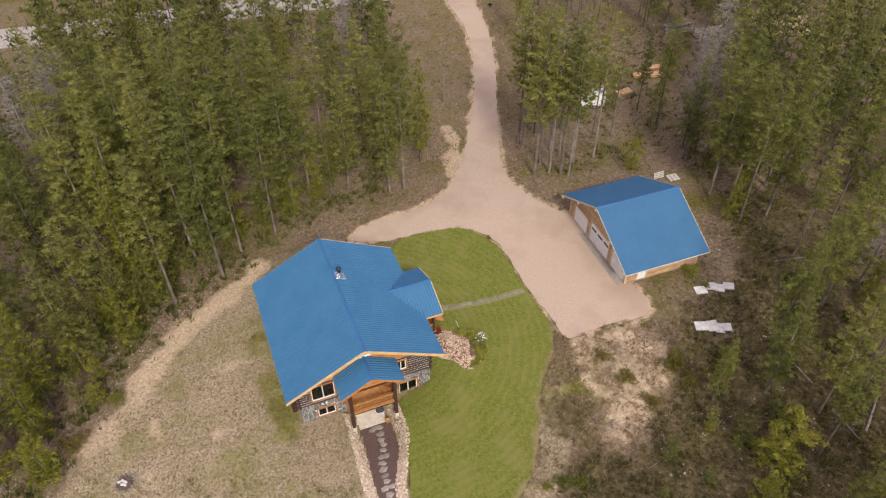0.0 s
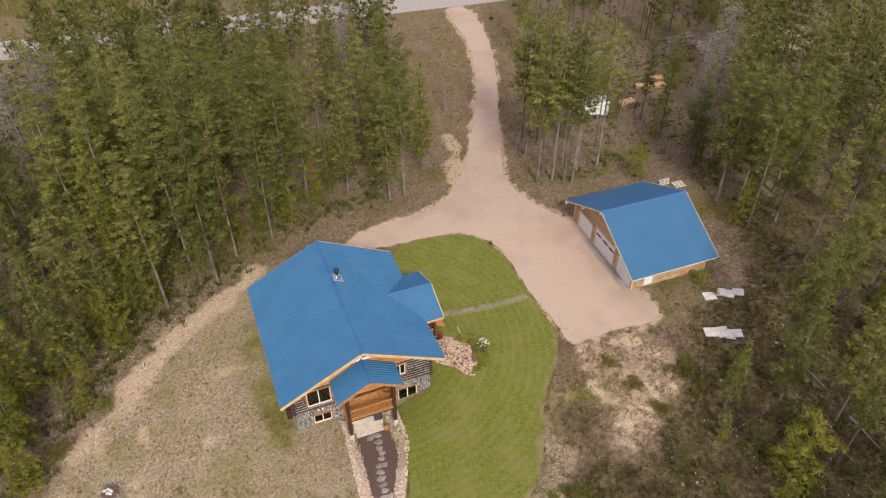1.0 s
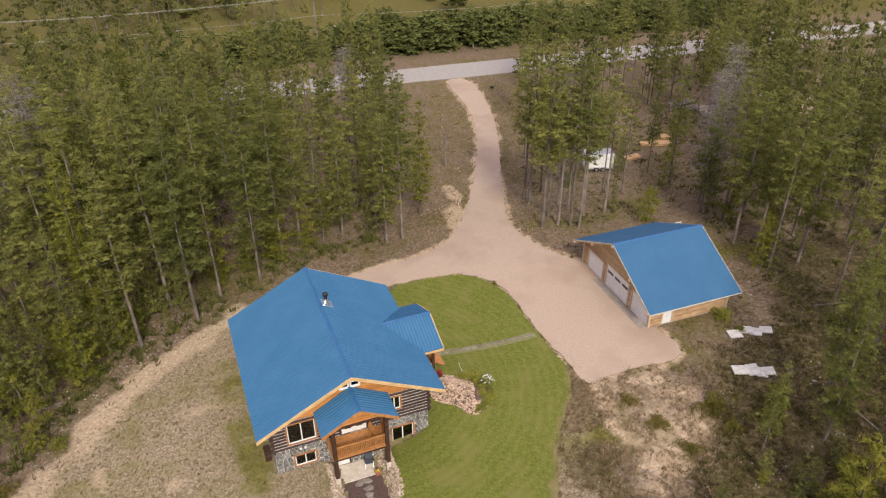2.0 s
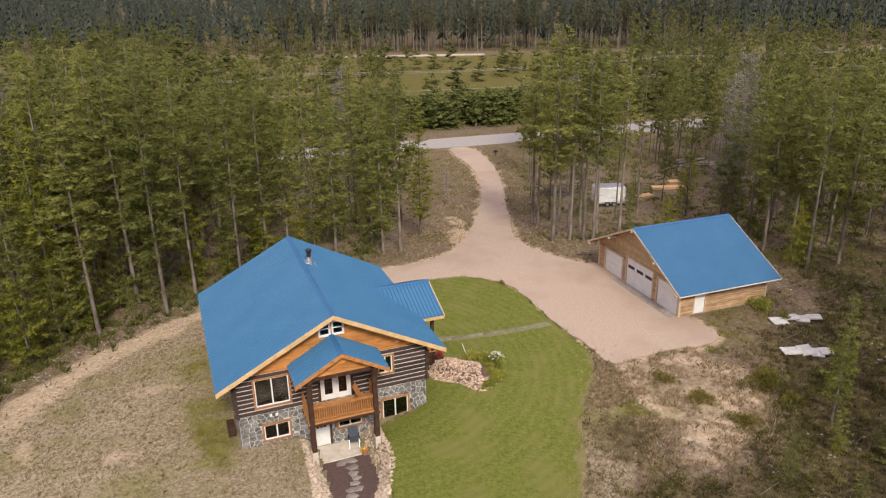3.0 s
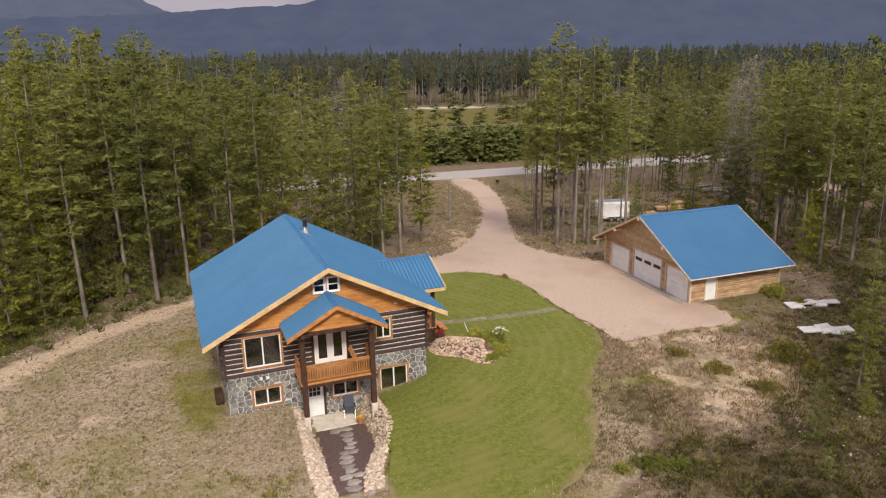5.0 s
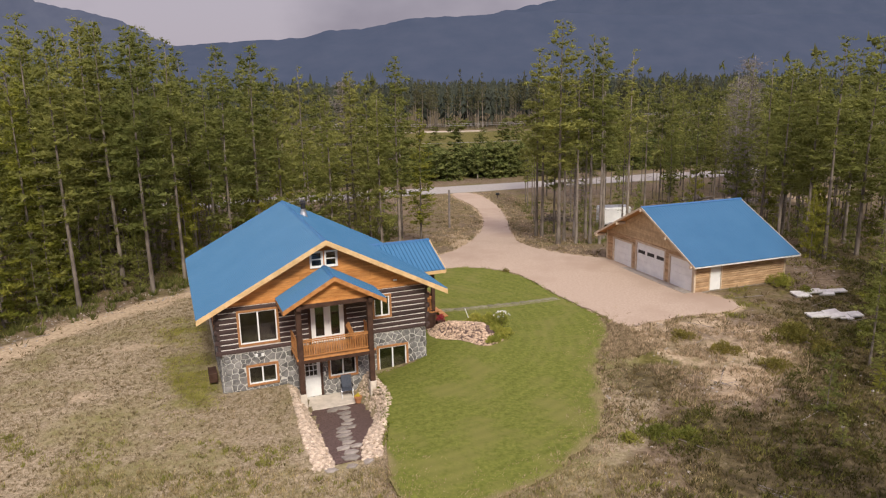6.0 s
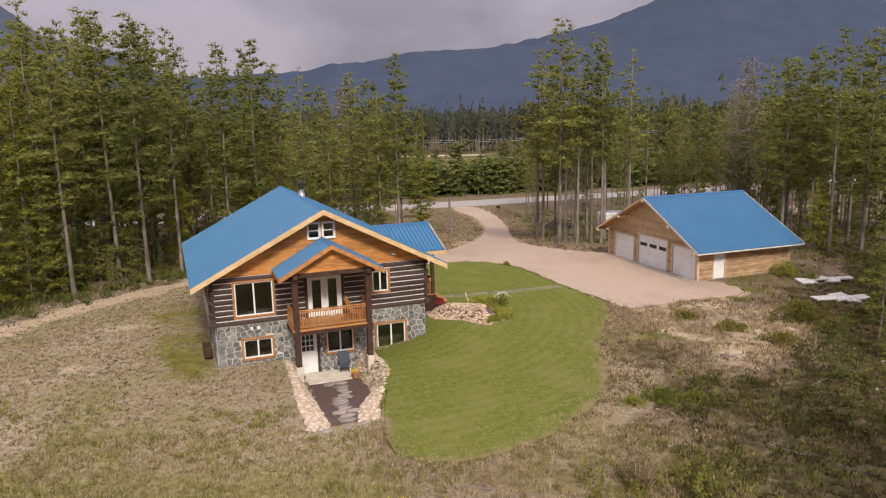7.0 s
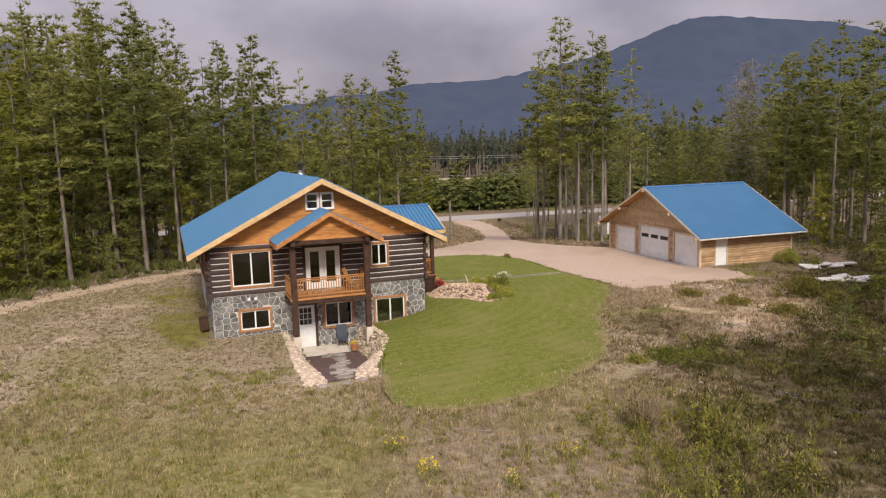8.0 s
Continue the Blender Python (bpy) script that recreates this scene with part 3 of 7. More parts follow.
def sheet(name, outline, lift, cell, material, label, category, follow=land):
    """A patch of surface that follows the ground inside an outline, with a low turned-down edge."""
    bm = bmesh.new()
    vs = [bm.verts.new((x, y, 0)) for x, y in outline]
    es = [bm.edges.new((vs[i - 1], vs[i])) for i in range(len(vs))]
    bmesh.ops.triangle_fill(bm, edges=es, use_beauty=True)
    for ax in (0, 1):
        lo, hi = min(p[ax] for p in outline), max(p[ax] for p in outline)
        k = lo + cell
        while k < hi:
            co, no = ([k, 0, 0], [1, 0, 0]) if ax == 0 else ([0, k, 0], [0, 1, 0])
            bmesh.ops.bisect_plane(bm, geom=bm.verts[:] + bm.edges[:] + bm.faces[:], plane_co=co, plane_no=no)
            k += cell
    rim = [e for e in bm.edges if e.is_boundary]
    for e in rim:
        e.smooth = False
    r = bmesh.ops.extrude_edge_only(bm, edges=rim)
    low = {v for v in r["geom"] if isinstance(v, bmesh.types.BMVert)}
    for v in bm.verts:
        v.co.z = follow(v.co.x, v.co.y) + (lift if v not in low else -0.22)
    bmesh.ops.recalc_face_normals(bm, faces=bm.faces[:])
    ob = part(name, bm, material)
    smooth(ob)
    return tagged(ob, label, category, kind="structure")


def ragged(outline, amount, seed):
    out = []
    for i, (x, y) in enumerate(outline):
        x0, y0 = outline[i - 1]
        n = max(1, round(math.hypot(x - x0, y - y0) / 0.5))
        for k in range(n):
            px, py = x0 + (x - x0) * (k + 1) / n, y0 + (y - y0) * (k + 1) / n
            out.append((px + amount * noise.noise((px * 1.3, py * 1.3, seed)), py + amount * noise.noise((px * 1.3, py * 1.3, seed + 7))))
    return out


GRAVEL = mat("pale_gravel", (0.376, 0.288, 0.216), (0.466, 0.368, 0.282), 7.0, rough=0.95, bump=0.15, bump_scale=28, c3=(0.372, 0.282, 0.212), scale3=0.16, where="World", spec=0.1)
ROAD_MAT = mat("grey_road", (0.30, 0.275, 0.245), (0.38, 0.35, 0.315), 2.0, rough=0.95, bump=0.2, where="World", c3=(0.33, 0.31, 0.285), scale3=0.08, spec=0.1)
sheet("driveway", ragged(DRIVE, 0.28, 1.0), 0.045, 1.5, GRAVEL, "pale pinkish gravel driveway widening before the garage", "driveway")


def lawn_mat():
    m = mat("mown_lawn", (0.104, 0.120, 0.021), (0.176, 0.188, 0.040), 6.0, rough=0.9, bump=0.6, bump_scale=30, where="World", c3=(0.172, 0.170, 0.046), scale3=0.5, spec=0.1)
    n, l = m.node_tree.nodes, m.node_tree.links
    bs = n["Principled BSDF"]
    src = bs.inputs["Base Color"].links[0].from_socket
    co = n.new("ShaderNodeNewGeometry")
    mp = n.new("ShaderNodeMapping")
    mp.inputs["Location"].default_value = (6.5, -40.0, 0.0)
    l.new(co.outputs["Position"], mp.inputs[0])
    wv = n.new("ShaderNodeTexWave")
    wv.wave_type, wv.rings_direction = "RINGS", "Z"
    wv.inputs["Scale"].default_value = 0.46
    wv.inputs["Distortion"].default_value = 1.9
    wv.inputs["Detail"].default_value = 2.0
    wv.inputs["Detail Scale"].default_value = 0.6
    l.new(mp.outputs[0], wv.inputs["Vector"])
    mr = n.new("ShaderNodeMapRange")
    mr.inputs["To Min"].default_value, mr.inputs["To Max"].default_value = 0.95, 1.05
    l.new(wv.outputs[1], mr.inputs["Value"])
    hs = n.new("ShaderNodeHueSaturation")
    l.new(src, hs.inputs["Color"])
    l.new(mr.outputs[0], hs.inputs["Value"])
    l.new(hs.outputs[0], bs.inputs["Base Color"])
    fade = n.new("ShaderNodeAttribute")
    fade.attribute_name = "fade"
    ns = n.new("ShaderNodeTexNoise")
    ns.inputs["Scale"].default_value, ns.inputs["Detail"].default_value, ns.inputs["Roughness"].default_value = 1.6, 8.0, 0.7
    l.new(co.outputs["Position"], ns.inputs["Vector"])
    add = n.new("ShaderNodeMath")
    add.operation = "ADD"
    l.new(fade.outputs["Fac"], add.inputs[0])
    l.new(ns.outputs[0], add.inputs[1])
    fr = n.new("ShaderNodeMapRange")
    fr.inputs["From Min"].default_value, fr.inputs["From Max"].default_value = 0.85, 1.55
    l.new(add.outputs[0], fr.inputs["Value"])
    mx = n.new("ShaderNodeMix")
    mx.data_type = "RGBA"
    mx.inputs["B"].default_value = (0.235, 0.192, 0.092, 1)
    l.new(fr.outputs[0], mx.inputs["Factor"])
    l.new(hs.outputs[0], mx.inputs["A"])
    l.new(mx.outputs["Result"], bs.inputs["Base Color"])
    return m


LAWN_RIM = ragged(LAWN, 0.26, 4.0)
OPEN_RIM = [(9.6, 41.0), (9.0, 38.6), (8.0, 36.5), (7.3, 33.2), (6.9, 29.5), (5.9, 26.5), (3.9, 24.0), (1.6, 22.4), (-0.3, 21.8), (-2.2, 22.8), (-2.6, 25.0)]


def lawn_fade(x, y):
    """How far the lawn has thinned out towards its open edge, 0 to 1."""
    return step(0.6, -0.1, edge_distance(LAWN_RIM, x, y) + 0.8 * step(0.3, 1.5, edge_distance(OPEN_RIM, x, y, False)) + 0.5 * noise.noise((x * 0.7, y * 0.7, 31.0)))


lawn = sheet("lawn", LAWN_RIM, 0.055, 0.6, lawn_mat(), "mown green lawn with curved mowing stripes", "lawn")
lawn_att = lawn.data.attributes.new("fade", "FLOAT", "POINT")
lawn_att.data.foreach_set("value", [lawn_fade(p.co.x, p.co.y) for p in lawn.data.vertices])
for p in lawn.data.vertices:
    if p.co.z > land(p.co.x, p.co.y):
        p.co.z -= 0.03 * step(0.8, 0.0, edge_distance(OPEN_RIM, p.co.x, p.co.y, False))


def offset_line(line, d):
    out = []
    for i, (x, y) in enumerate(line):
        x0, y0 = line[max(0, i - 1)]
        x1, y1 = line[min(len(line) - 1, i + 1)]
        ln = math.hypot(x1 - x0, y1 - y0)
        out.append((x - (y1 - y0) / ln * d, y + (x1 - x0) / ln * d))
    return out


sheet("road", offset_line(ROAD_LINE, 3.6) + offset_line(ROAD_LINE, -3.6)[::-1], 0.06, 6.0, ROAD_MAT, "grey country road behind the trees", "road")


# ---- log house ----
house = empty("log_house", HOUSE, "dark log house with white chinking, stone base and blue metal roof", "house")
UL, UR, VB = -1.16, 9.26, 11.4
RIDGE_U, RIDGE_Z, PITCH = 4.05, 7.645, 0.515
FLOOR = 2.31
rng = random.Random(7)


def log_wall(m, length, z0, z1, rows, holes, ends=0.22):
    """Squared logs in courses with white chinking between; the logs stop at the openings."""
    bm = bmesh.new()
    wall_body(bm, 0.0, length, z0, z1, -0.062, 0.2, holes)
    body = part("wall", bm, CHINK, house, "log wall with white chinking")
    body.matrix_basis = m
    h = (z1 - z0) / rows
    for r in range(rows):
        a, b = z0 + r * h + 0.015, z0 + (r + 1) * h - 0.015
        over = ends if r % 2 == 0 else ends * 0.55
        spans = [(-over, length + over)]
        for u0, u1, c, d in holes:
            if c - 0.06 < b and d + 0.06 > a:
                nxt = []
                for s, e in spans:
                    if u0 > s and u1 < e:
                        nxt += [(s, u0 - 0.1), (u1 + 0.1, e)]
                    else:
                        nxt.append((s, e))
                spans = nxt
        for s, e in spans:
            if e - s < 0.12:
                continue
            lg = bmesh.new()
            mid, half = (a + b) / 2, (b - a) / 2
            prof = [(-0.058, -half), (-0.085, -half * 0.75), (-0.095, 0.0), (-0.085, half * 0.75), (-0.058, half), (0.03, half), (0.03, -half)]
            n = max(1, int((e - s) / 1.6))
            rings = []
            for i in range(n + 1):
                x = s + (e - s) * i / n
                wob = 0.012 * noise.noise((x * 0.8, r * 3.7, length))
                rings.append([lg.verts.new((x, y + wob, mid + z + wob * 0.6)) for y, z in prof])
            for i in range(n):
                for k in range(len(prof)):
                    q = (k + 1) % len(prof)
                    lg.faces.new((rings[i][k], rings[i][q], rings[i + 1][q], rings[i + 1][k]))
            lg.faces.new(rings[0])
            lg.faces.new(rings[-1][::-1])
            bmesh.ops.recalc_face_normals(lg, faces=lg.faces[:])
            part("log", lg, LOG, body)
    return body


def stone_wall(m, length, z0, z1, holes, size=0.34, skip=None):
    bm = bmesh.new()
    wall_body(bm, 0.0, length, z0, z1, 0.0, 0.28, holes)
    body = part("stone_base", bm, MORTAR, house, "basement wall of grey field stones in pale mortar")
    body.matrix_basis = m
    for s, poly in cells(0.0, length, max(z0, -0.62), z1, size, rng, 0.78):
        if skip and skip(*s):
            continue
        if any(h[0] < s[0] < h[1] and h[2] < s[1] < h[3] for h in holes):
            continue
        for u0, u1, c, d in holes:
            if s[0] < u0 and max(p[0] for p in poly) > u0 and c < s[1] < d:
                poly = clip(poly, 1, 0, u0)
            elif s[0] > u1 and min(p[0] for p in poly) < u1 and c < s[1] < d:
                poly = clip(poly, -1, 0, -u1)
            elif u0 - 0.3 < s[0] < u1 + 0.3 and s[1] > d and min(p[1] for p in poly) < d:
                poly = clip(poly, 0, -1, -d)
            elif u0 - 0.3 < s[0] < u1 + 0.3 and s[1] < c and max(p[1] for p in poly) > c:
                poly = clip(poly, 0, 1, c)
        if len(poly) < 3:
            continue
        poly = inset(poly, 0.020)
        if len(poly) < 3:
            continue
        part("stone", slab_stone(poly, rng.uniform(0.035, 0.06), 0.02), STONE, body)
    return body


front = pose(UL, 0, 0)
right_side = pose(UR, 0, 0, 0, 0, 90)
left_side = pose(UL, VB, 0, 0, 0, -90)
back_side = pose(UR, VB, 0, 0, 0, 180)
LEFT_WIN = (-0.20, 1.57, 2.74, 4.35)
FRENCH = (3.22, 4.90, 2.30, 4.34)
RIGHT_WIN = (6.50, 7.31, 3.23, 4.28)
LOW_LEFT = (0.06, 1.40, 0.64, 1.54)
LOW_DOOR = (2.66, 3.56, -0.55, 1.53)
LOW_MID = (4.06, 5.40, 0.38, 1.55)
LOW_RIGHT = (6.64, 8.14, 0.12, 1.50)


def shift(holes, d):
    return [(a - d, b - d, c, e) for a, b, c, e in holes]


log_wall(front, UR - UL, FLOOR, 4.67, 9, shift([LEFT_WIN, FRENCH, RIGHT_WIN], UL))
log_wall(right_side, VB, FLOOR, 4.67, 9, [(5.3, 6.3, 2.31, 4.3)])
log_wall(left_side, VB, FLOOR, 4.67, 9, [(2.5, 3.9, 2.9, 4.2), (7.5, 8.9, 2.9, 4.2)])
log_wall(back_side, UR - UL, FLOOR, 4.67, 9, [])
stone_wall(front, UR - UL, -0.9, FLOOR, shift([LOW_LEFT, LOW_DOOR, LOW_MID, LOW_RIGHT], UL))
stone_wall(right_side, VB, -0.9, FLOOR, [], skip=lambda x, z: x > 5)
stone_wall(left_side, VB, -0.9, FLOOR, [], skip=lambda x, z: x < 6)
stone_wall(back_side, UR - UL, -0.9, FLOOR, [], skip=lambda x, z: True)
part("main_floor", boxes((UL + 0.21, UR - 0.21, 0.29, VB - 0.29, 2.12, 2.28)), INTERIOR, house)
part("basement_floor", boxes((UL + 0.29, UR - 0.29, 0.29, VB - 0.29, -0.75, -0.62)), INTERIOR, house)
part("loft_floor", boxes((UL + 0.21, UR - 0.21, 0.21, VB - 0.21, 4.50, 4.64)), INTERIOR, house)
part("partition", boxes((UL + 0.3, UR - 0.3, 4.2, 4.35, -0.6, 4.5)), INTERIOR, house)

window(house, "window", *LEFT_WIN, 2)
window(house, "window", *RIGHT_WIN, 2)
window(house, "window", *LOW_LEFT, 2)
window(house, "window", *LOW_MID, 2)
window(house, "window", *LOW_RIGHT, 2)
window(house, "window", 2.5, 3.9, 2.9, 4.2, 2, m=left_side)
window(house, "window", 7.5, 8.9, 2.9, 4.2, 2, m=left_side)


def gable(name, v, u_mid, z_top, pitch, z_low, u0, u1, hole, board, material, thick=0.12, facing=None, parent=None, label=""):
    """A gable wall in boards that follow the roof's slope, with an opening."""
    parent = parent or house
    rows = max(1, round((z_top - z_low) / board))
    h = (z_top - z_low) / rows
    bm = bmesh.new()
    made = []
    for r in range(rows):
        a, b = z_low + r * h, z_low + (r + 1) * h
        wa, wb = min((z_top - a) / pitch, u_mid - u0), max(0.0, min((z_top - b) / pitch, u_mid - u0))
        poly = [(u_mid - wa, a), (u_mid + wa, a), (u_mid + wb, b), (u_mid - wb, b)]
        if wb < 0.01:
            poly = poly[:3]
        pieces = [poly]
        if hole and hole[2] < b - 0.01 and hole[3] > a + 0.01:
            pieces = [clip(poly, 1, 0, hole[0]), clip(poly, -1, 0, -hole[1])]
            mid = clip(clip(poly, -1, 0, -hole[0]), 1, 0, hole[1])
            if hole[2] > a + 0.02:
                pieces.append(clip(mid, 0, 1, hole[2]))
            if hole[3] < b - 0.02:
                pieces.append(clip(mid, 0, -1, -hole[3]))
        for p in pieces:
            if len(p) < 3:
                continue
            prism(bm, p, v, v + thick)
            x = min(q[0] for q in p)
            stop = max(q[0] for q in p)
            while x < stop - 0.01:
                nx = x + rng.uniform(0.9, 2.4)
                if stop - nx < 0.5:
                    nx = stop
                c = clip(clip(p, -1, 0, -x - 0.003), 1, 0, nx - 0.003)
                c = clip(c, 0, 1, b - 0.008) if len(c) >= 3 else c
                if len(c) >= 3:
                    made.append(c)
                x = nx
    bmesh.ops.recalc_face_normals(bm, faces=bm.faces[:])
    body = part(name, bm, material, parent, label)
    for c in made:
        pb = bmesh.new()
        prism(pb, c, v - rng.uniform(0.018, 0.03), v + 0.004)
        bmesh.ops.recalc_face_normals(pb, faces=pb.faces[:])
        part("board", pb, material, body)
    return body


ATTIC = (3.36, 4.74, 6.14, 6.98)
gable("gable_wall", 0.0, RIDGE_U, RIDGE_Z - 0.19, PITCH, 4.67, UL - 0.2, UR + 0.2, ATTIC, 0.19, CEDAR, label="gable clad in orange stained cedar boards")
gable("gable_wall", VB - 0.12, RIDGE_U, RIDGE_Z - 0.19, PITCH, 4.67, UL - 0.2, UR + 0.2, None, 0.4, CEDAR)
part("window_post", boxes((4.02, 4.08, -0.03, 0.11, ATTIC[2], ATTIC[3])), CEDAR, house)
for a, b in ((ATTIC[0], 4.02), (4.08, ATTIC[1])):
    window(house, "attic_window", a + 0.045, b - 0.045, ATTIC[2] + 0.045, ATTIC[3] - 0.045, 1, trim=0.045, rows=2, trim_mat=VINYL)
part("gable_band", boxes((UL - 0.12, UR + 0.12, -0.06, -0.002, 4.62, 4.72), bevel=0.01), CEDAR_TRIM, house)
part("vent_cap", boxes((7.55, 7.75, -0.12, -0.03, 5.02, 5.10), bevel=0.015), VINYL, house, "small white vent cap")
for u in (0.42, 0.72):
    part("outlet_cover", boxes((u, u + 0.13, -0.13, -0.03, 2.02, 2.17), bevel=0.02), VINYL, house, "small white vent hood")


def gable_roof(parent, along0, along1, mid, ridge_z, half, pitch, axis, rib=0.053, rake_mat=None, thick=0.15, rake_h=0.24, name="roof_slope", back=True, skin=None, eave_mat=None, eave_h=0.18):
    """Two ribbed slopes, their timber underside, ridge cap and edge boards. axis 'v': the ridge runs along local y; 'u': along x."""
    rake_mat = rake_mat or RAKE
    turn = Matrix.Identity(4) if axis == "v" else pose(0, 0, 0, 0, 0, 90) @ Matrix.Diagonal((1, -1, 1, 1))
    length = along1 - along0
    c, s = math.cos(math.atan(pitch)), math.sin(math.atan(pitch))
    run = half / c
    for sg in (-1, 1):
        bm = bmesh.new()
        ribbed(bm, length, run, h=rib)
        if axis == "v":
            fr = slope_frame((mid, along0 if sg < 0 else along1, ridge_z), (0, 1 if sg < 0 else -1, 0), (sg * c, 0, -s))
        else:
            fr = slope_frame((along1 if sg < 0 else along0, mid, ridge_z), (-1 if sg < 0 else 1, 0, 0), (0, sg * c, -s))
        bmesh.ops.transform(bm, matrix=fr, verts=bm.verts[:])
        bmesh.ops.recalc_face_normals(bm, faces=bm.faces[:])
        part(name, bm, skin or ROOF_BLUE, parent, "ribbed blue metal roof slope")

    def solid(nm, poly, a, b, material, label=""):
        bm = bmesh.new()
        prism(bm, poly, a, b)
        if axis == "u":
            for v in bm.verts:
                v.co = Vector((v.co.y, v.co.x, v.co.z))
        bmesh.ops.recalc_face_normals(bm, faces=bm.faces[:])
        return part(nm, bm, material, parent, label)

    for sg in (-1, 1):
        e = mid + sg * (half - 0.03)
        ez = ridge_z - pitch * (half - 0.03)
        solid("soffit", [(mid, ridge_z - 0.04), (e, ez - 0.04), (e, ez - thick), (mid, ridge_z - thick)], along0 + 0.04, along1 - 0.04, SOFFIT, "pine boarded roof underside")
        for a, b in ((along0 - 0.012, along0 + 0.036),) + (((along1 - 0.036, along1 + 0.012),) if back else ()):
            solid("rake_board", [(mid, ridge_z + 0.012), (mid + sg * half, ridge_z - pitch * half + 0.012), (mid + sg * half, ridge_z - pitch * half - rake_h), (mid, ridge_z - rake_h)], a, b, rake_mat, "pale timber rake board")
        solid("eave_board", [(e, ez - 0.045), (e + sg * 0.035, ez - 0.06), (e + sg * 0.035, ez - 0.06 - eave_h), (e, ez - 0.06 - eave_h)], along0 + 0.04, along1 - 0.04, eave_mat or rake_mat)
    w = 0.16
    solid("ridge_cap", [(mid - w, ridge_z - pitch * w + 0.035), (mid, ridge_z + 0.04), (mid + w, ridge_z - pitch * w + 0.035), (mid + w, ridge_z - pitch * w + 0.025), (mid, ridge_z + 0.028), (mid - w, ridge_z - pitch * w + 0.025)],
          along0 - 0.01, along1 + 0.01, RIDGE_BLUE, "folded blue metal ridge cap")


gable_roof(house, -0.85, 12.24, RIDGE_U, RIDGE_Z, 6.2, PITCH, "v")
gable_roof(house, -2.39, -0.03, 4.04, 6.22, 2.46, 0.555, "v", rake_mat=CEDAR_TRIM, thick=0.12, rake_h=0.20, back=False)
gable_roof(house, 7.6, 11.76, 6.1, 5.60, 2.85, 0.426, "u", thick=0.12, rake_h=0.18)

# chimney pipe
ch = bmesh.new()
tube(ch, (4.52, 7.5, 7.1), (4.52, 7.5, 8.14), 0.13, 0.13, 14)
tube(ch, (4.52, 7.5, 8.14), (4.52, 7.5, 8.18), 0.19, 0.19, 14)
tube(ch, (4.52, 7.5, 8.26), (4.52, 7.5, 8.34), 0.20, 0.12, 14)
for a in range(4):
    x, y = 4.52 + 0.1 * math.cos(a * 1.57), 7.5 + 0.1 * math.sin(a * 1.57)
    tube(ch, (x, y, 8.17), (x, y, 8.28), 0.012, 0.012, 5)
chimney = part("chimney_pipe", ch, BLACK, house, "black stove pipe with rain cap")
fl = bmesh.new()
tube(fl, (4.52, 7.5, 7.15), (4.52, 7.5, 7.68), 0.30, 0.17, 14)
tube(fl, (4.52, 7.5, 7.68), (4.52, 7.5, 7.84), 0.15, 0.15, 14)
box(fl, 4.17, 4.95, 7.05, 7.9, -0.02, 0.01, Matrix.Translation((0, 0, RIDGE_Z + 0.03 + PITCH * RIDGE_U)) @ Matrix(((1, 0, 0, 0), (0, 1, 0, 0), (-PITCH, 0, 1, 0), (0, 0, 0, 1))))
part("flashing", fl, METAL, chimney, "bright metal chimney flashing")

# french doors and basement door
fd = part("french_door", boxes((FRENCH[0] - 0.14, FRENCH[0], -0.118, 0.02, 2.31, 4.48), (FRENCH[1], FRENCH[1] + 0.14, -0.115, 0.02, 2.31, 4.48), (FRENCH[0], FRENCH[1], -0.117, 0.02, 4.34, 4.48), bevel=0.006),
          POST, house, "pair of white glazed doors in a brown surround")
part("door_frame", boxes((FRENCH[0], FRENCH[0] + 0.06, -0.06, 0.06, 2.30, 4.34), (FRENCH[1] - 0.06, FRENCH[1], -0.06, 0.06, 2.30, 4.34), (FRENCH[0] + 0.06, FRENCH[1] - 0.06, -0.06, 0.06, 4.28, 4.34)), VINYL, fd)
mid_u = (FRENCH[0] + FRENCH[1]) / 2
for a, b in ((FRENCH[0] + 0.06, mid_u - 0.004), (mid_u + 0.004, FRENCH[1] - 0.06)):
    part("door_leaf", boxes((a, a + 0.17, -0.05, 0.0, 2.31, 4.28), (b - 0.17, b, -0.05, 0.0, 2.31, 4.28), (a + 0.17, b - 0.17, -0.05, 0.0, 2.31, 2.62), (a + 0.17, b - 0.17, -0.05, 0.0, 4.13, 4.28), bevel=0.004), DOOR_WHITE, fd, "white glazed door leaf")
    part("pane", boxes((a + 0.17, b - 0.17, -0.03, -0.02, 2.62, 4.13)), GLASS, fd).visible_shadow = False
part("door_handle", boxes((mid_u + 0.03, mid_u + 0.06, -0.1, -0.05, 3.2, 3.4), bevel=0.008), METAL, fd, "metal door handle")

bd = part("basement_door", boxes((2.66, 3.56, 0.02, 0.065, -0.55, 0.55), (2.66, 2.80, 0.02, 0.065, 0.55, 1.53), (3.41, 3.56, 0.02, 0.065, 0.55, 1.53), (2.80, 3.41, 0.02, 0.065, 1.40, 1.53)), DOOR_WHITE, house, "white basement door with nine small panes")
for i in range(3):
    for j in range(3):
        part("pane", boxes((2.80 + i * 0.2033 + 0.015, 2.80 + (i + 1) * 0.2033 - 0.015, 0.035, 0.045, 0.55 + j * 0.2833 + 0.015, 0.55 + (j + 1) * 0.2833 - 0.015)), GLASS, bd).visible_shadow = False
for i in range(4):
    part("glazing_bar", boxes((2.80 + i * 0.2033 - 0.015, 2.80 + i * 0.2033 + 0.015, 0.015, 0.06, 0.55, 1.40)), DOOR_WHITE, bd)
    part("glazing_bar", boxes((2.802, 3.408, 0.017, 0.058, 0.55 + i * 0.2833 - 0.015, 0.55 + i * 0.2833 + 0.015)), DOOR_WHITE, bd)
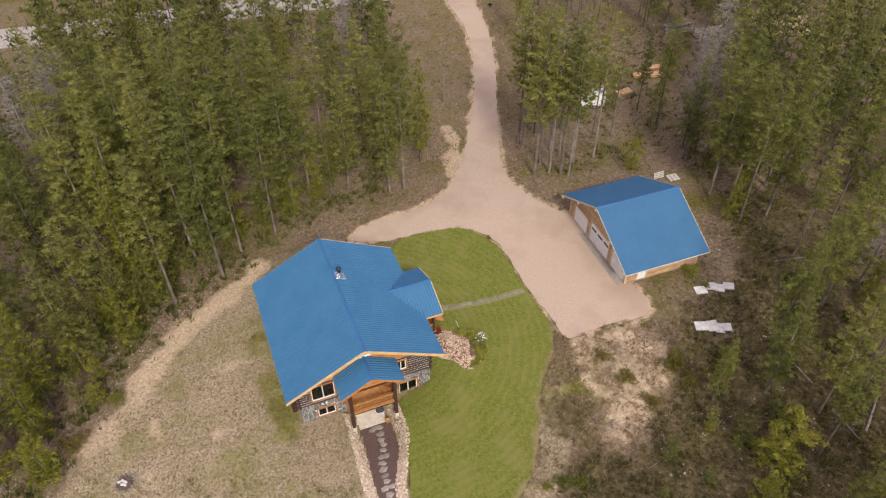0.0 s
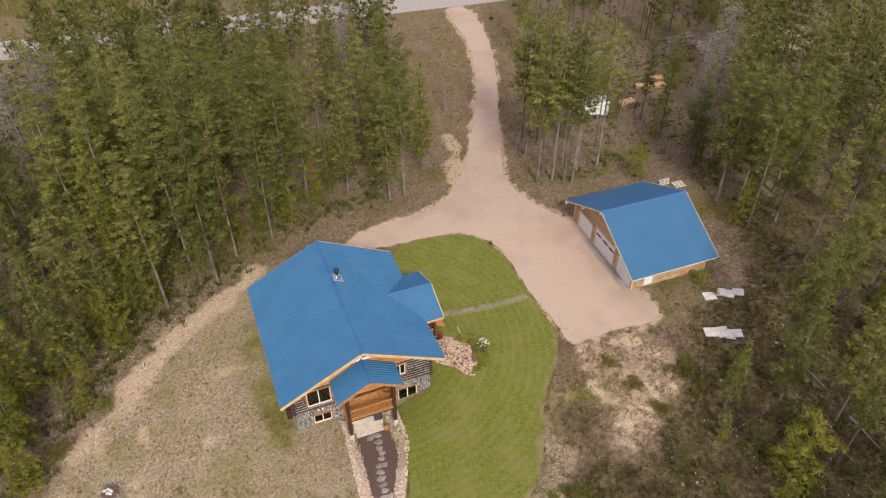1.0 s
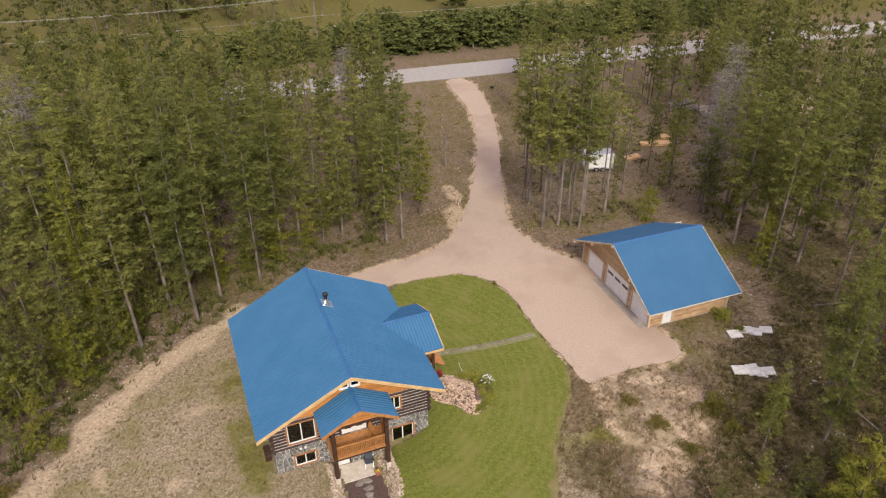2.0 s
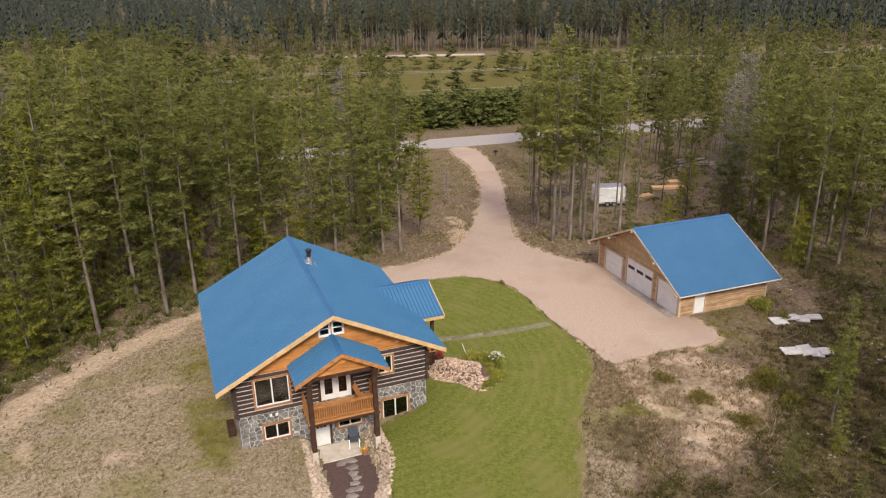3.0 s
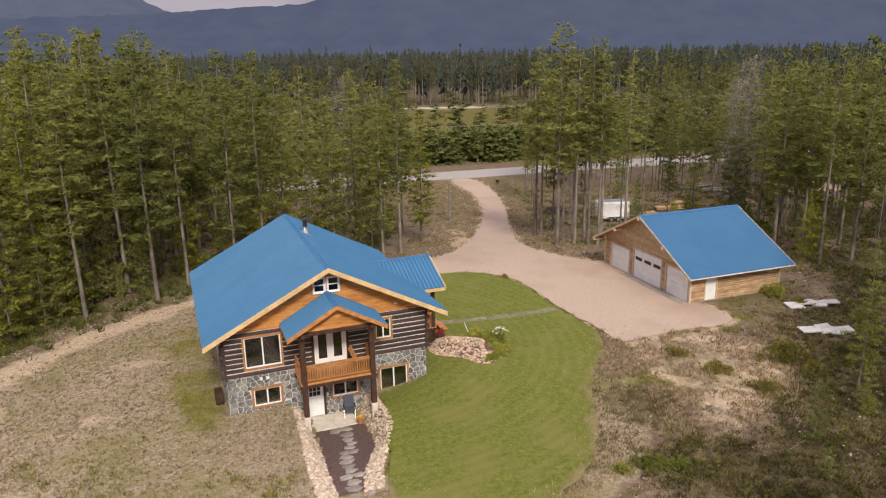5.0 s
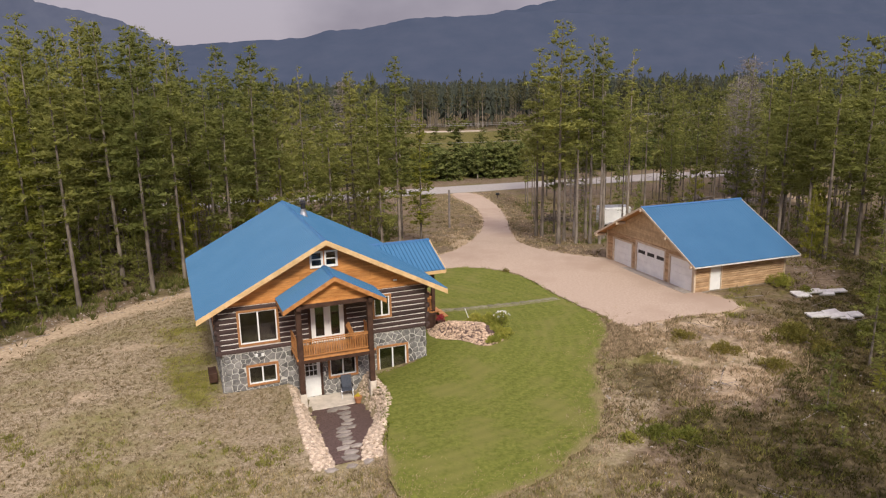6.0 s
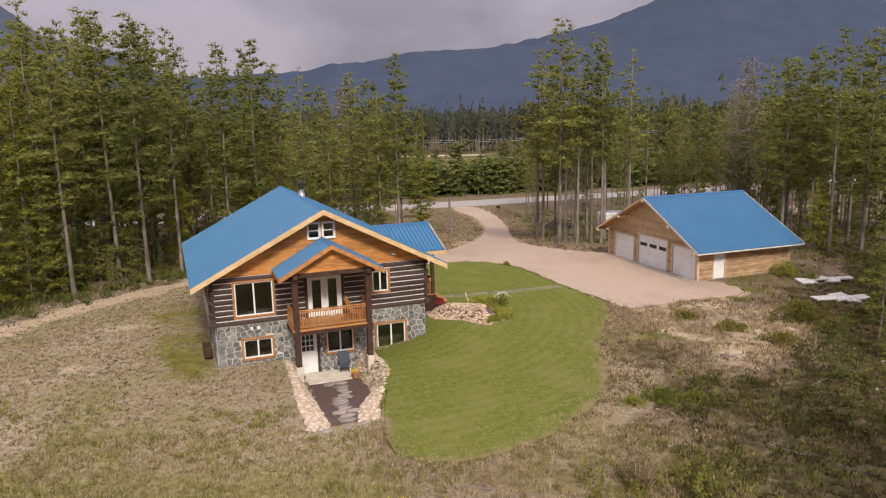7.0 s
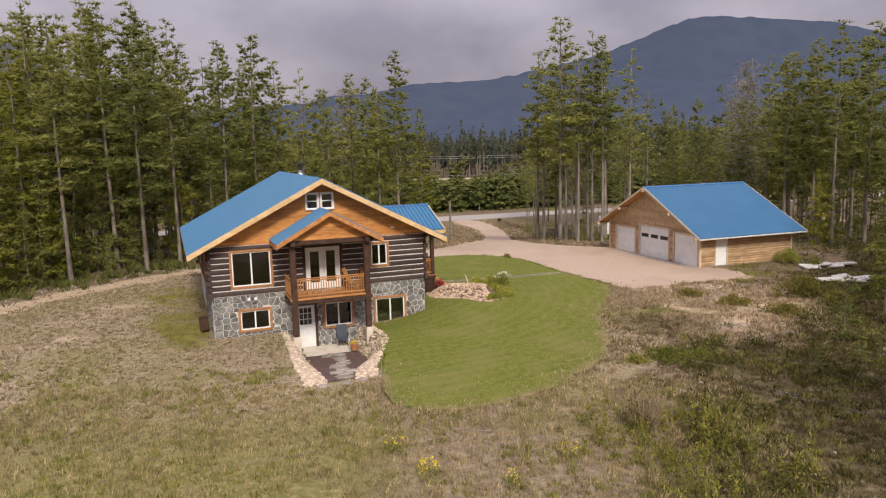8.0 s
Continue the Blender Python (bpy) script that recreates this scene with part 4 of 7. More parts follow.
for z in (-0.45, 0.02):
    for u in (2.78, 3.14):
        part("panel", boxes((u, u + 0.28, 0.008, 0.02, z, z + 0.38), bevel=0.006), DOOR_WHITE, bd)
part("door_knob", boxes((2.755, 2.80, -0.04, 0.02, 0.40, 0.46), bevel=0.012), METAL, bd, "metal door knob")
part("door_surround", boxes((2.54, 2.66, -0.06, 0.02, -0.55, 1.64), (3.56, 3.68, -0.06, 0.02, -0.55, 1.64), (2.66, 3.56, -0.062, 0.02, 1.53, 1.64), bevel=0.005), POST, bd, "brown door surround")
part("wall_lamp", boxes((3.72, 3.80, -0.16, -0.04, 0.55, 0.72), bevel=0.02), VINYL, house, "small white wall box")

# balcony
balcony = part("balcony", boxes((2.12, 5.98, -1.95, -1.78, 2.00, 2.22), (2.12, 5.98, -0.4, -0.25, 2.00, 2.22), (2.20, 2.34, -1.78, -0.11, 2.02, 2.22), (5.76, 5.90, -1.78, -0.11, 2.02, 2.22), (4.0, 4.14, -1.78, -0.11, 2.02, 2.22), bevel=0.01), POST, house, "balcony on dark beams with orange railings")
n_deck = 13
for i in range(n_deck):
    a = -1.95 + i * (1.84 / n_deck)
    part("deck_board", boxes((2.14, 5.96, a, a + 1.84 / n_deck - 0.008, 2.222, 2.262)), CEDAR_TRIM, balcony)
part("deck_edge", boxes((2.12, 5.98, -1.99, -1.953, 2.19, 2.275), bevel=0.005), CEDAR_TRIM, balcony, "orange deck edge board")


def railing(parent, m, length, z0, height=0.93, gap=0.115, lattice=False):
    r = part("railing", boxes((0, length, -0.045, 0.045, z0 + height - 0.045, z0 + height), (0, length, -0.02, 0.02, z0 + 0.09, z0 + 0.15), (0, length, -0.02, 0.02, z0 + height - 0.14, z0 + height - 0.08), bevel=0.006), CEDAR_TRIM, parent, "orange stained timber railing")
    r.matrix_basis = m
    n = int(length / gap)
    me = None
    for i in range(n):
        x = (i + 0.5) * length / n
        if me is None:
            b = part("baluster", boxes((-0.019, 0.019, -0.019, 0.019, z0 + 0.15, z0 + height - 0.14)), CEDAR_TRIM, r)
            me = b.data
            b.matrix_basis = pose(x, 0, 0)
        else:
            shared("baluster", me, r, pose(x, 0, 0))
    return r


railing(balcony, pose(2.46, -1.88, 0), 3.18, 2.262)
railing(balcony, pose(2.20, -0.15, 0, 0, 0, -90), 1.62, 2.262)
railing(balcony, pose(5.90, -1.77, 0, 0, 0, 90), 1.62, 2.262)
for u, zb in ((2.20, 0.50), (5.64, 0.60)):
    part("porch_post", boxes((u, u + 0.26, -2.00, -1.74, zb, 4.72), bevel=0.015), POST, house, "dark timber porch post")
    part("post_footing", boxes((u - 0.03, u + 0.29, -2.03, -1.71, -0.9, zb), bevel=0.02), CONCRETE, house, "concrete post footing")
for u in (2.20, 5.64):
    part("porch_beam", boxes((u + 0.02, u + 0.24, -2.25, -0.11, 4.72, 4.94), bevel=0.012), POST, house)
part("porch_beam", boxes((1.95, 6.15, -1.98, -1.76, 4.72, 4.94), bevel=0.012), POST, house, "dark porch beam")
gable("porch_gable", -1.93, 4.04, 6.22 - 0.14, 0.555, 4.94, 1.8, 6.3, None, 0.19, CEDAR, 0.06, label="small cedar gable over the balcony")

# side porch
side_porch = part("side_porch", boxes((9.40, 11.30, 3.75, 8.45, 1.52, 1.70), (9.4, 11.25, 3.8, 3.95, 0.3, 1.52), (11.10, 11.25, 3.95, 8.4, 0.9, 1.5), bevel=0.01), POST, house, "side entrance porch with orange railings")
for i in range(12):
    part("deck_board", boxes((9.38, 11.32, 3.73 + i * 0.395, 3.73 + (i + 1) * 0.395 - 0.01, 1.702, 1.74)), CEDAR_TRIM, side_porch)
for u, v in ((11.05, 3.80), (11.05, 8.20), (11.05, 5.20), (11.05, 6.90)):
    part("porch_post", boxes((u, u + 0.2, v, v + 0.2, 0.3, 4.28), bevel=0.012), POST, house, "dark timber porch post")
part("porch_beam", boxes((11.03, 11.27, 3.78, 8.42, 4.28, 4.46), bevel=0.012), POST, house)
railing(side_porch, pose(9.45, 3.86, 0), 1.6, 1.74)
railing(side_porch, pose(11.2, 4.0, 0, 0, 0, 90), 1.2, 1.74)
railing(side_porch, pose(11.2, 7.1, 0, 0, 0, 90), 1.1, 1.74)
gable("porch_gable", 0.0, 6.1, 5.60 - 0.14, 0.426, 4.46, 3.4, 8.8, None, 0.2, CEDAR, 0.06).matrix_basis = pose(11.2, 0, 0, 0, 0, 90)
for i in range(5):
    part("stair_step", boxes((11.32 + i * 0.27, 11.32 + (i + 1) * 0.27 + 0.03, 5.45, 6.85, 1.48 - i * 0.19, 1.54 - i * 0.19), bevel=0.006), CEDAR_TRIM, side_porch)
part("side_door", boxes((9.24, 9.30, 5.32, 6.28, 2.31, 4.28), bevel=0.005), DOOR_WHITE, house, "white side door")

# ---- garage ----
garage = empty("garage", GARAGE, "timber clad garage with three white doors and blue roof", "garage")
GU0, GU1, GV0, GV1, GZ = 0.75, 8.45, 0.85, 11.55, 0.60
G_PITCH = 0.497
gfront = pose(GU0, GV1, 0, 0, 0, -90)
glen = GV1 - GV0
DOORS = [(0.95, 3.41, 0.55, 2.46), (4.02, 7.43, 0.55, 2.78), (8.06, 10.5, 0.55, 2.60)]


def clad(m, length, z0, z1, holes, course=0.16):
    bm = bmesh.new()
    wall_body(bm, 0.0, length, z0, z1, 0.0, 0.15, holes)
    body = part("wall", bm, GARAGE_SIDING, garage, "weathered horizontal cedar siding")
    body.matrix_basis = m
    z = z0
    while z < z1 - 0.05:
        zt = min(z + course, z1)
        spans = [(0.0, length)]
        for u0, u1, c, d in holes:
            if c < zt and d > z:
                nxt = []
                for s, e in spans:
                    if u0 > s and u1 < e:
                        nxt += [(s, u0), (u1, e)]
                    else:
                        nxt.append((s, e))
                spans = nxt
        for s, e in spans:
            x = s
            while x < e - 0.05:
                nx = min(e, x + rng.uniform(1.8, 3.6))
                if e - nx < 0.6:
                    nx = e
                lg = bmesh.new()
                prof = [(0.005, z + 0.004), (-0.022, z + 0.012), (-0.042, (z + zt) / 2), (-0.022, zt - 0.012), (0.005, zt - 0.004)]
                a = [lg.verts.new((x + 0.002, y, q)) for y, q in prof]
                b = [lg.verts.new((nx - 0.002, y, q)) for y, q in prof]
                for i in range(4):
                    lg.faces.new((a[i], a[i + 1], b[i + 1], b[i]))
                lg.faces.new(a[::-1])
                lg.faces.new(b)
                bmesh.ops.recalc_face_normals(lg, faces=lg.faces[:])
                part("board", lg, GARAGE_SIDING, body)
                x = nx
        z = zt
    return body


part("slab", boxes((GU0 - 0.05, GU1 + 0.05, GV0 - 0.05, GV1 + 0.05, 0.1, 0.56)), GREY_CONCRETE, garage)
# a darker grey strip along the foot of the doors
part("apron", boxes((0.05, GU0 - 0.06, GV0 + 0.1, GV1 - 0.1, 0.3, 0.605)), GREY_CONCRETE, garage, "dark grey strip before the doors")
clad(gfront, glen, 0.57, 3.0, DOORS)
clad(pose(GU0, GV0, 0), GU1 - GU0, 0.57, 3.0, [(1.28, 2.18, 0.57, 2.60)])
clad(pose(GU1, GV0, 0, 0, 0, 90), glen, 0.57, 3.0, [], 0.3)
clad(pose(GU1, GV1, 0, 0, 0, 180), GU1 - GU0, 0.57, 3.0, [], 0.3)
gg = gable("gable_wall", 0.0, 5.35, 5.71 - 0.17, G_PITCH, 3.0, 0.0, glen, None, 0.17, GARAGE_GABLE, 0.1, parent=garage, label="gable in weathered cedar shingles")
gg.matrix_basis = gfront
gb = gable("gable_wall", 0.0, 5.35, 5.71 - 0.17, G_PITCH, 3.0, 0.0, glen, None, 0.5, GARAGE_SIDING, 0.1, parent=garage)
gb.matrix_basis = pose(GU1, GV0, 0, 0, 0, 90)
gable_roof(garage, 0.0, 9.0, 6.2, 5.71, 6.2, G_PITCH, "u", rib=0.010, rake_mat=GARAGE_TRIM, thick=0.13, rake_h=0.15, skin=GARAGE_BLUE, eave_mat=PALE_EDGE, eave_h=0.07)
for k, (a, b, c, d) in enumerate(DOORS):
    gd = part("garage_door", boxes((a, b, 0.05, 0.09, c, d)), DOOR_WHITE, garage, "white sectional garage door")
    gd.matrix_basis = gfront
    n = 5 if k == 1 else 4
    for i in range(n):
        z0, z1 = c + i * (d - c) / n, c + (i + 1) * (d - c) / n
        win = k == 1 and i == 3
        if not win:
            part("door_section", boxes((a + 0.01, b - 0.01, 0.025, 0.05, z0 + 0.006, z1 - 0.006), bevel=0.006), DOOR_WHITE, gd)
        else:
            w = (b - a) / 4
            part("door_section", boxes((a + 0.01, b - 0.01, 0.025, 0.05, z0 + 0.006, z0 + 0.09), (a + 0.01, b - 0.01, 0.025, 0.05, z1 - 0.09, z1 - 0.006), *[(a + 0.01 + (b - a - 0.02) * (j / 3) - (0.13 if j else 0), a + 0.01 + (b - a - 0.02) * (j / 3) + (0.13 if j < 3 else 0), 0.025, 0.05, z0 + 0.09, z1 - 0.09) for j in range(4)]), DOOR_WHITE, gd)
            for j in range(3):
                x0, x1 = a + 0.14 + (b - a - 0.02) * j / 3, a + (b - a - 0.02) * (j + 1) / 3 - 0.12
                part("pane", boxes((x0, x1, 0.036, 0.044, z0 + 0.09, z1 - 0.09)), BLACK, gd, "dark door window")
    part("door_trim", boxes((a - 0.13, a, -0.06, 0.0, c, d + 0.13), (b, b + 0.13, -0.06, 0.0, c, d + 0.13), (a, b, -0.062, 0.0, d, d + 0.13), bevel=0.005), GARAGE_TRIM, gd, "light pine door trim")
md = part("side_door", boxes((2.03, 2.93, GV0 + 0.01, GV0 + 0.06, 0.60, 2.60), bevel=0.004), DOOR_WHITE, garage, "plain white side door")
part("door_trim", boxes((1.95, 2.03, GV0 - 0.06, GV0 + 0.02, 0.57, 2.68), (2.93, 3.01, GV0 - 0.06, GV0 + 0.02, 0.57, 2.68), bevel=0.004), GARAGE_TRIM, md)
part("door_knob", boxes((2.83, 2.88, GV0 - 0.05, GV0 + 0.01, 1.5, 1.56), bevel=0.012), METAL, md)
for u, v in ((GU0 - 0.06, GV0 - 0.06), (GU0 - 0.06, GV1 - 0.08), (GU1 - 0.08, GV0 - 0.06), (GU1 - 0.08, GV1 - 0.08)):
    part("corner_board", boxes((u, u + 0.15, v, v + 0.15, 0.57, 3.0 if v > 5 else 2.98), bevel=0.006), GARAGE_TRIM, garage, "light pine corner board")
for v in (0.35, 3.2, 6.2, 9.2, 12.05):
    z = 5.71 - G_PITCH * abs(v - 6.2) - 0.30
    part("purlin", boxes((-0.09, 0.74, v - 0.08, v + 0.08, z - 0.06, z + 0.13), bevel=0.008), GARAGE_TRIM, garage, "purlin end under the eave")


# ---- fields and hills beyond the road ----
FIELD_MAT = mat("far_meadow", (0.135, 0.155, 0.055), (0.20, 0.205, 0.085), 0.25, rough=0.95, bump=0.0, where="World", c3=(0.24, 0.215, 0.125), scale3=0.035, spec=0.1)
TRACK_MAT = mat("far_track", (0.42, 0.35, 0.27), (0.52, 0.44, 0.35), 0.3, rough=0.95, bump=0.0, where="World", spec=0.1)
sheet("meadow", ragged([(-260, 150), (-120, 135), (-40, 148), (40, 172), (140, 205), (260, 250), (240, 266), (-260, 262)], 3.0, 2.0), 0.15, 14.0, FIELD_MAT, "pale green meadow across the road", "meadow")
sheet("far_track", [(-42, 262), (-10, 263), (12, 264), (12, 269), (-10, 269), (-42, 268)], 0.25, 20.0, TRACK_MAT, "pale dirt track beyond the meadow", "track")


# Mountain colours: distance haze is put into the blue base and a faint emission.
def hill_mat(name, c1, c2, haze_glow):
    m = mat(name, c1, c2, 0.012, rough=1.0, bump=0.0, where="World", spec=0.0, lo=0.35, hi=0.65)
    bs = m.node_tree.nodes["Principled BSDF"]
    bs.inputs["Emission Color"].default_value = (*haze_glow, 1)
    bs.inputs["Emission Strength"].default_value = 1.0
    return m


def hill(name, y, x0, x1, crest, material, label, depth=700.0, seed=0.0):
    """A long wooded mountain: crest(x) gives its height, with spurs and a rough skyline of trees."""
    n = 260
    verts, faces = [], []
    rows = 14
    for i in range(n + 1):
        x = x0 + (x1 - x0) * i / n
        top = crest(x)
        for j in range(rows + 1):
            t = j / rows
            spur = 60 * noise.noise((x * 0.0022, t * 1.5, seed)) + 25 * noise.noise((x * 0.008, t * 4, seed + 3))
            z = -10 + (top + 10) * (t ** 1.15) + spur * t * (1 - t) * 1.6
            if j == rows:
                z += 7 * noise.noise((x * 0.02, 0, seed)) + 4 * noise.noise((x * 0.11, 1, seed))
            verts.append((x, y + depth * t, z))
    w = rows + 1
    for i in range(n):
        for j in range(rows):
            faces.append((i * w + j, (i + 1) * w + j, (i + 1) * w + j + 1, i * w + j + 1))
    me = bpy.data.meshes.new(name)
    me.from_pydata(verts, [], faces)
    me.materials.append(material)
    me.polygons.foreach_set("use_smooth", [True] * len(faces))
    return tagged(new(name, me), label, "mountain", kind="structure")


BLUE_HILL = hill_mat("wooded_mountain_haze_tint", (0.037, 0.045, 0.063), (0.047, 0.054, 0.073), (0.023, 0.033, 0.060))
PALE_HILL = hill_mat("pale_mountain_haze_tint", (0.043, 0.051, 0.072), (0.055, 0.063, 0.084), (0.040, 0.045, 0.068))



def skyline(scale, *stops):
    """A crest from (x, height) pairs as they stand at 2500 m, carried out to the mountain's own distance."""
    xs, zs = zip(*stops)
    return lambda x: 12 + scale * float(np.interp(x / scale, xs, zs))


hill("mountain_backdrop", 2000, -2600, 2600, skyline(1.0, (-2600, 120), (-1100, 128), (-868, 135), (-753, 143), (-488, 150), (-400, 174), (-300, 173), (-150, 203), (100, 211), (190, 219), (340, 212), (600, 200), (1200, 190), (2600, 170)), BLUE_HILL, "long low wooded ridge tinted blue for haze", 500, 1.0)
hill("mountain_backdrop", 2500, -800, 3600, skyline(1.28, (-600, 40), (0, 190), (190, 223), (338, 250), (488, 283), (562, 307), (673, 351), (717, 367), (791, 394), (900, 399), (1276, 368), (1441, 328), (1800, 270), (2800, 220)), BLUE_HILL, "broad flat-topped mountain tinted blue for haze", 700, 4.0)
hill("mountain_backdrop", 2600, -3600, -700, skyline(1.32, (-2700, 560), (-1900, 520), (-1600, 450), (-1505, 388), (-1436, 330), (-1375, 284), (-1300, 266), (-1200, 245), (-1096, 217), (-998, 162), (-930, 130), (-868, 110), (-500, 60)), PALE_HILL, "steep mountain shoulder tinted for haze", 700, 8.0)


# ---- trees ----
def spray(bm_v, bm_f, rg, at, way, size, n, wide=0.38):
    """A tuft of needle-like blades round a point; appended to vertex and face lists."""
    for _ in range(n):
        d = (way + Vector((rg.gauss(0, 0.75), rg.gauss(0, 0.75), rg.gauss(0.35, 0.6)))).normalized()
        s = d.cross(Vector((rg.gauss(0, 1), rg.gauss(0, 1), rg.gauss(0, 1))))
        if s.length < 1e-3:
            continue
        s = s.normalized() * size * wide * rg.uniform(0.6, 1.2)
        ln = size * rg.uniform(0.7, 1.25)
        p = at + Vector((rg.gauss(0, 0.55), rg.gauss(0, 0.55), rg.gauss(0, 0.36))) * size
        k = len(bm_v)
        bm_v += [p - d * ln * 0.35 + s * 0.5, p - d * ln * 0.2 - s * 0.5, p + d * ln * 0.7]
        bm_f.append((k, k + 1, k + 2))


def list_mesh(name, v, f, material):
    me = bpy.data.meshes.new(name)
    me.from_pydata([tuple(p) for p in v], [], f)
    me.materials.append(material)
    return me


def trunk_mesh(rg, h, r, lean, twigs, material, name="trunk", twig_from=0.12, twig_to=0.6, twig_len=1.0):
    bm = bmesh.new()
    pts = []
    n = 8
    ph = rg.uniform(0, 6.28)
    for i in range(n + 1):
        t = i / n
        pts.append((Vector((lean * math.sin(ph) * t * t + 0.06 * math.sin(3 * t + ph), lean * math.cos(ph) * t * t + 0.06 * math.cos(4 * t + ph), h * t - (0.4 if i == 0 else 0))), r * (1 - 0.9 * t) * (1.25 if i == 0 else 1)))
    rings = []
    for p, q in pts:
        rings.append([bm.verts.new(p + Vector((q * math.cos(a * 6.2832 / 7), q * math.sin(a * 6.2832 / 7), 0))) for a in range(7)])
    for i in range(n):
        for a in range(7):
            b = (a + 1) % 7
            bm.faces.new((rings[i][a], rings[i][b], rings[i + 1][b], rings[i + 1][a]))
    bm.faces.new(rings[-1])
    for _ in range(twigs):
        t = rg.uniform(twig_from, twig_to)
        p = pts[min(n, int(t * n))][0].lerp(pts[min(n, int(t * n) + 1)][0], t * n - int(t * n))
        a = rg.uniform(0, 6.28)
        ln = twig_len * rg.uniform(0.4, 1.3)
        q = p + Vector((math.cos(a) * ln, math.sin(a) * ln, rg.uniform(-0.25, 0.25) * ln))
        tube(bm, p, q, 0.018, 0.004, 3, False)
        if twig_len > 1.0 or rg.random() < 0.4:
            for k in range(2):
                m = p.lerp(q, rg.uniform(0.4, 0.9))
                tube(bm, m, m + Vector((rg.gauss(0, 0.3), rg.gauss(0, 0.3), rg.gauss(0, 0.2))) * ln, 0.009, 0.003, 3, False)
    me = bpy.data.meshes.new(name)
    bm.to_mesh(me)
    bm.free()
    me.materials.append(material)
    me.polygons.foreach_set("use_smooth", [True] * len(me.polygons))
    return me, pts


OCT = [Vector(c) for c in ((1, 0, 0), (0, 1, 0), (-1, 0, 0), (0, -1, 0), (0, 0, 1), (0, 0, -1))]
OCT_FACES = ((0, 1, 4), (1, 2, 4), (2, 3, 4), (3, 0, 4), (1, 0, 5), (2, 1, 5), (3, 2, 5), (0, 3, 5))


def clump(v, f, rg, at, way, rx, rz, n, size, wide=0.14):
    """A pad of needles at a branch's end: a ragged tight heart, and blades laid over it whose tips lift outwards."""
    turn = Matrix.Rotation(rg.uniform(0, 6.28), 3, "Z")
    heart = []
    for c in OCT:
        c = turn @ c
        w = rg.uniform(0.30, 0.74)
        heart.append(at + Vector((c.x * rx, c.y * rx, c.z * rz)) * w)
    for a, b, c in OCT_FACES:
        k = len(v)
        v += [heart[a], heart[b], heart[c]]
        f.append((k, k + 1, k + 2))
    for _ in range(n):
        u = Vector((rg.gauss(0, 1), rg.gauss(0, 1), rg.gauss(0.35, 0.9))).normalized()
        p = at + Vector((u.x * rx, u.y * rx, u.z * rz)) * rg.uniform(0.45, 1.15)
        nrm = (u + Vector((rg.gauss(0, 0.5), rg.gauss(0, 0.5), rg.gauss(0.25, 0.5)))).normalized()
        d = way * 0.6 + u * 0.5 + Vector((rg.gauss(0, 0.6), rg.gauss(0, 0.6), rg.gauss(0.4, 0.5)))
        d -= nrm * d.dot(nrm)
        if d.length < 1e-3:
            continue
        d.normalize()
        ln = size * rg.uniform(0.6, 1.25)
        side = nrm.cross(d) * size * wide * rg.uniform(0.7, 1.3)
        k = len(v)
        v += [p - d * ln * 0.35 - side, p - d * ln * 0.35 + side, p + d * ln * 0.75 + nrm * ln * rg.uniform(0.0, 0.5)]
        f.append((k, k + 1, k + 2))


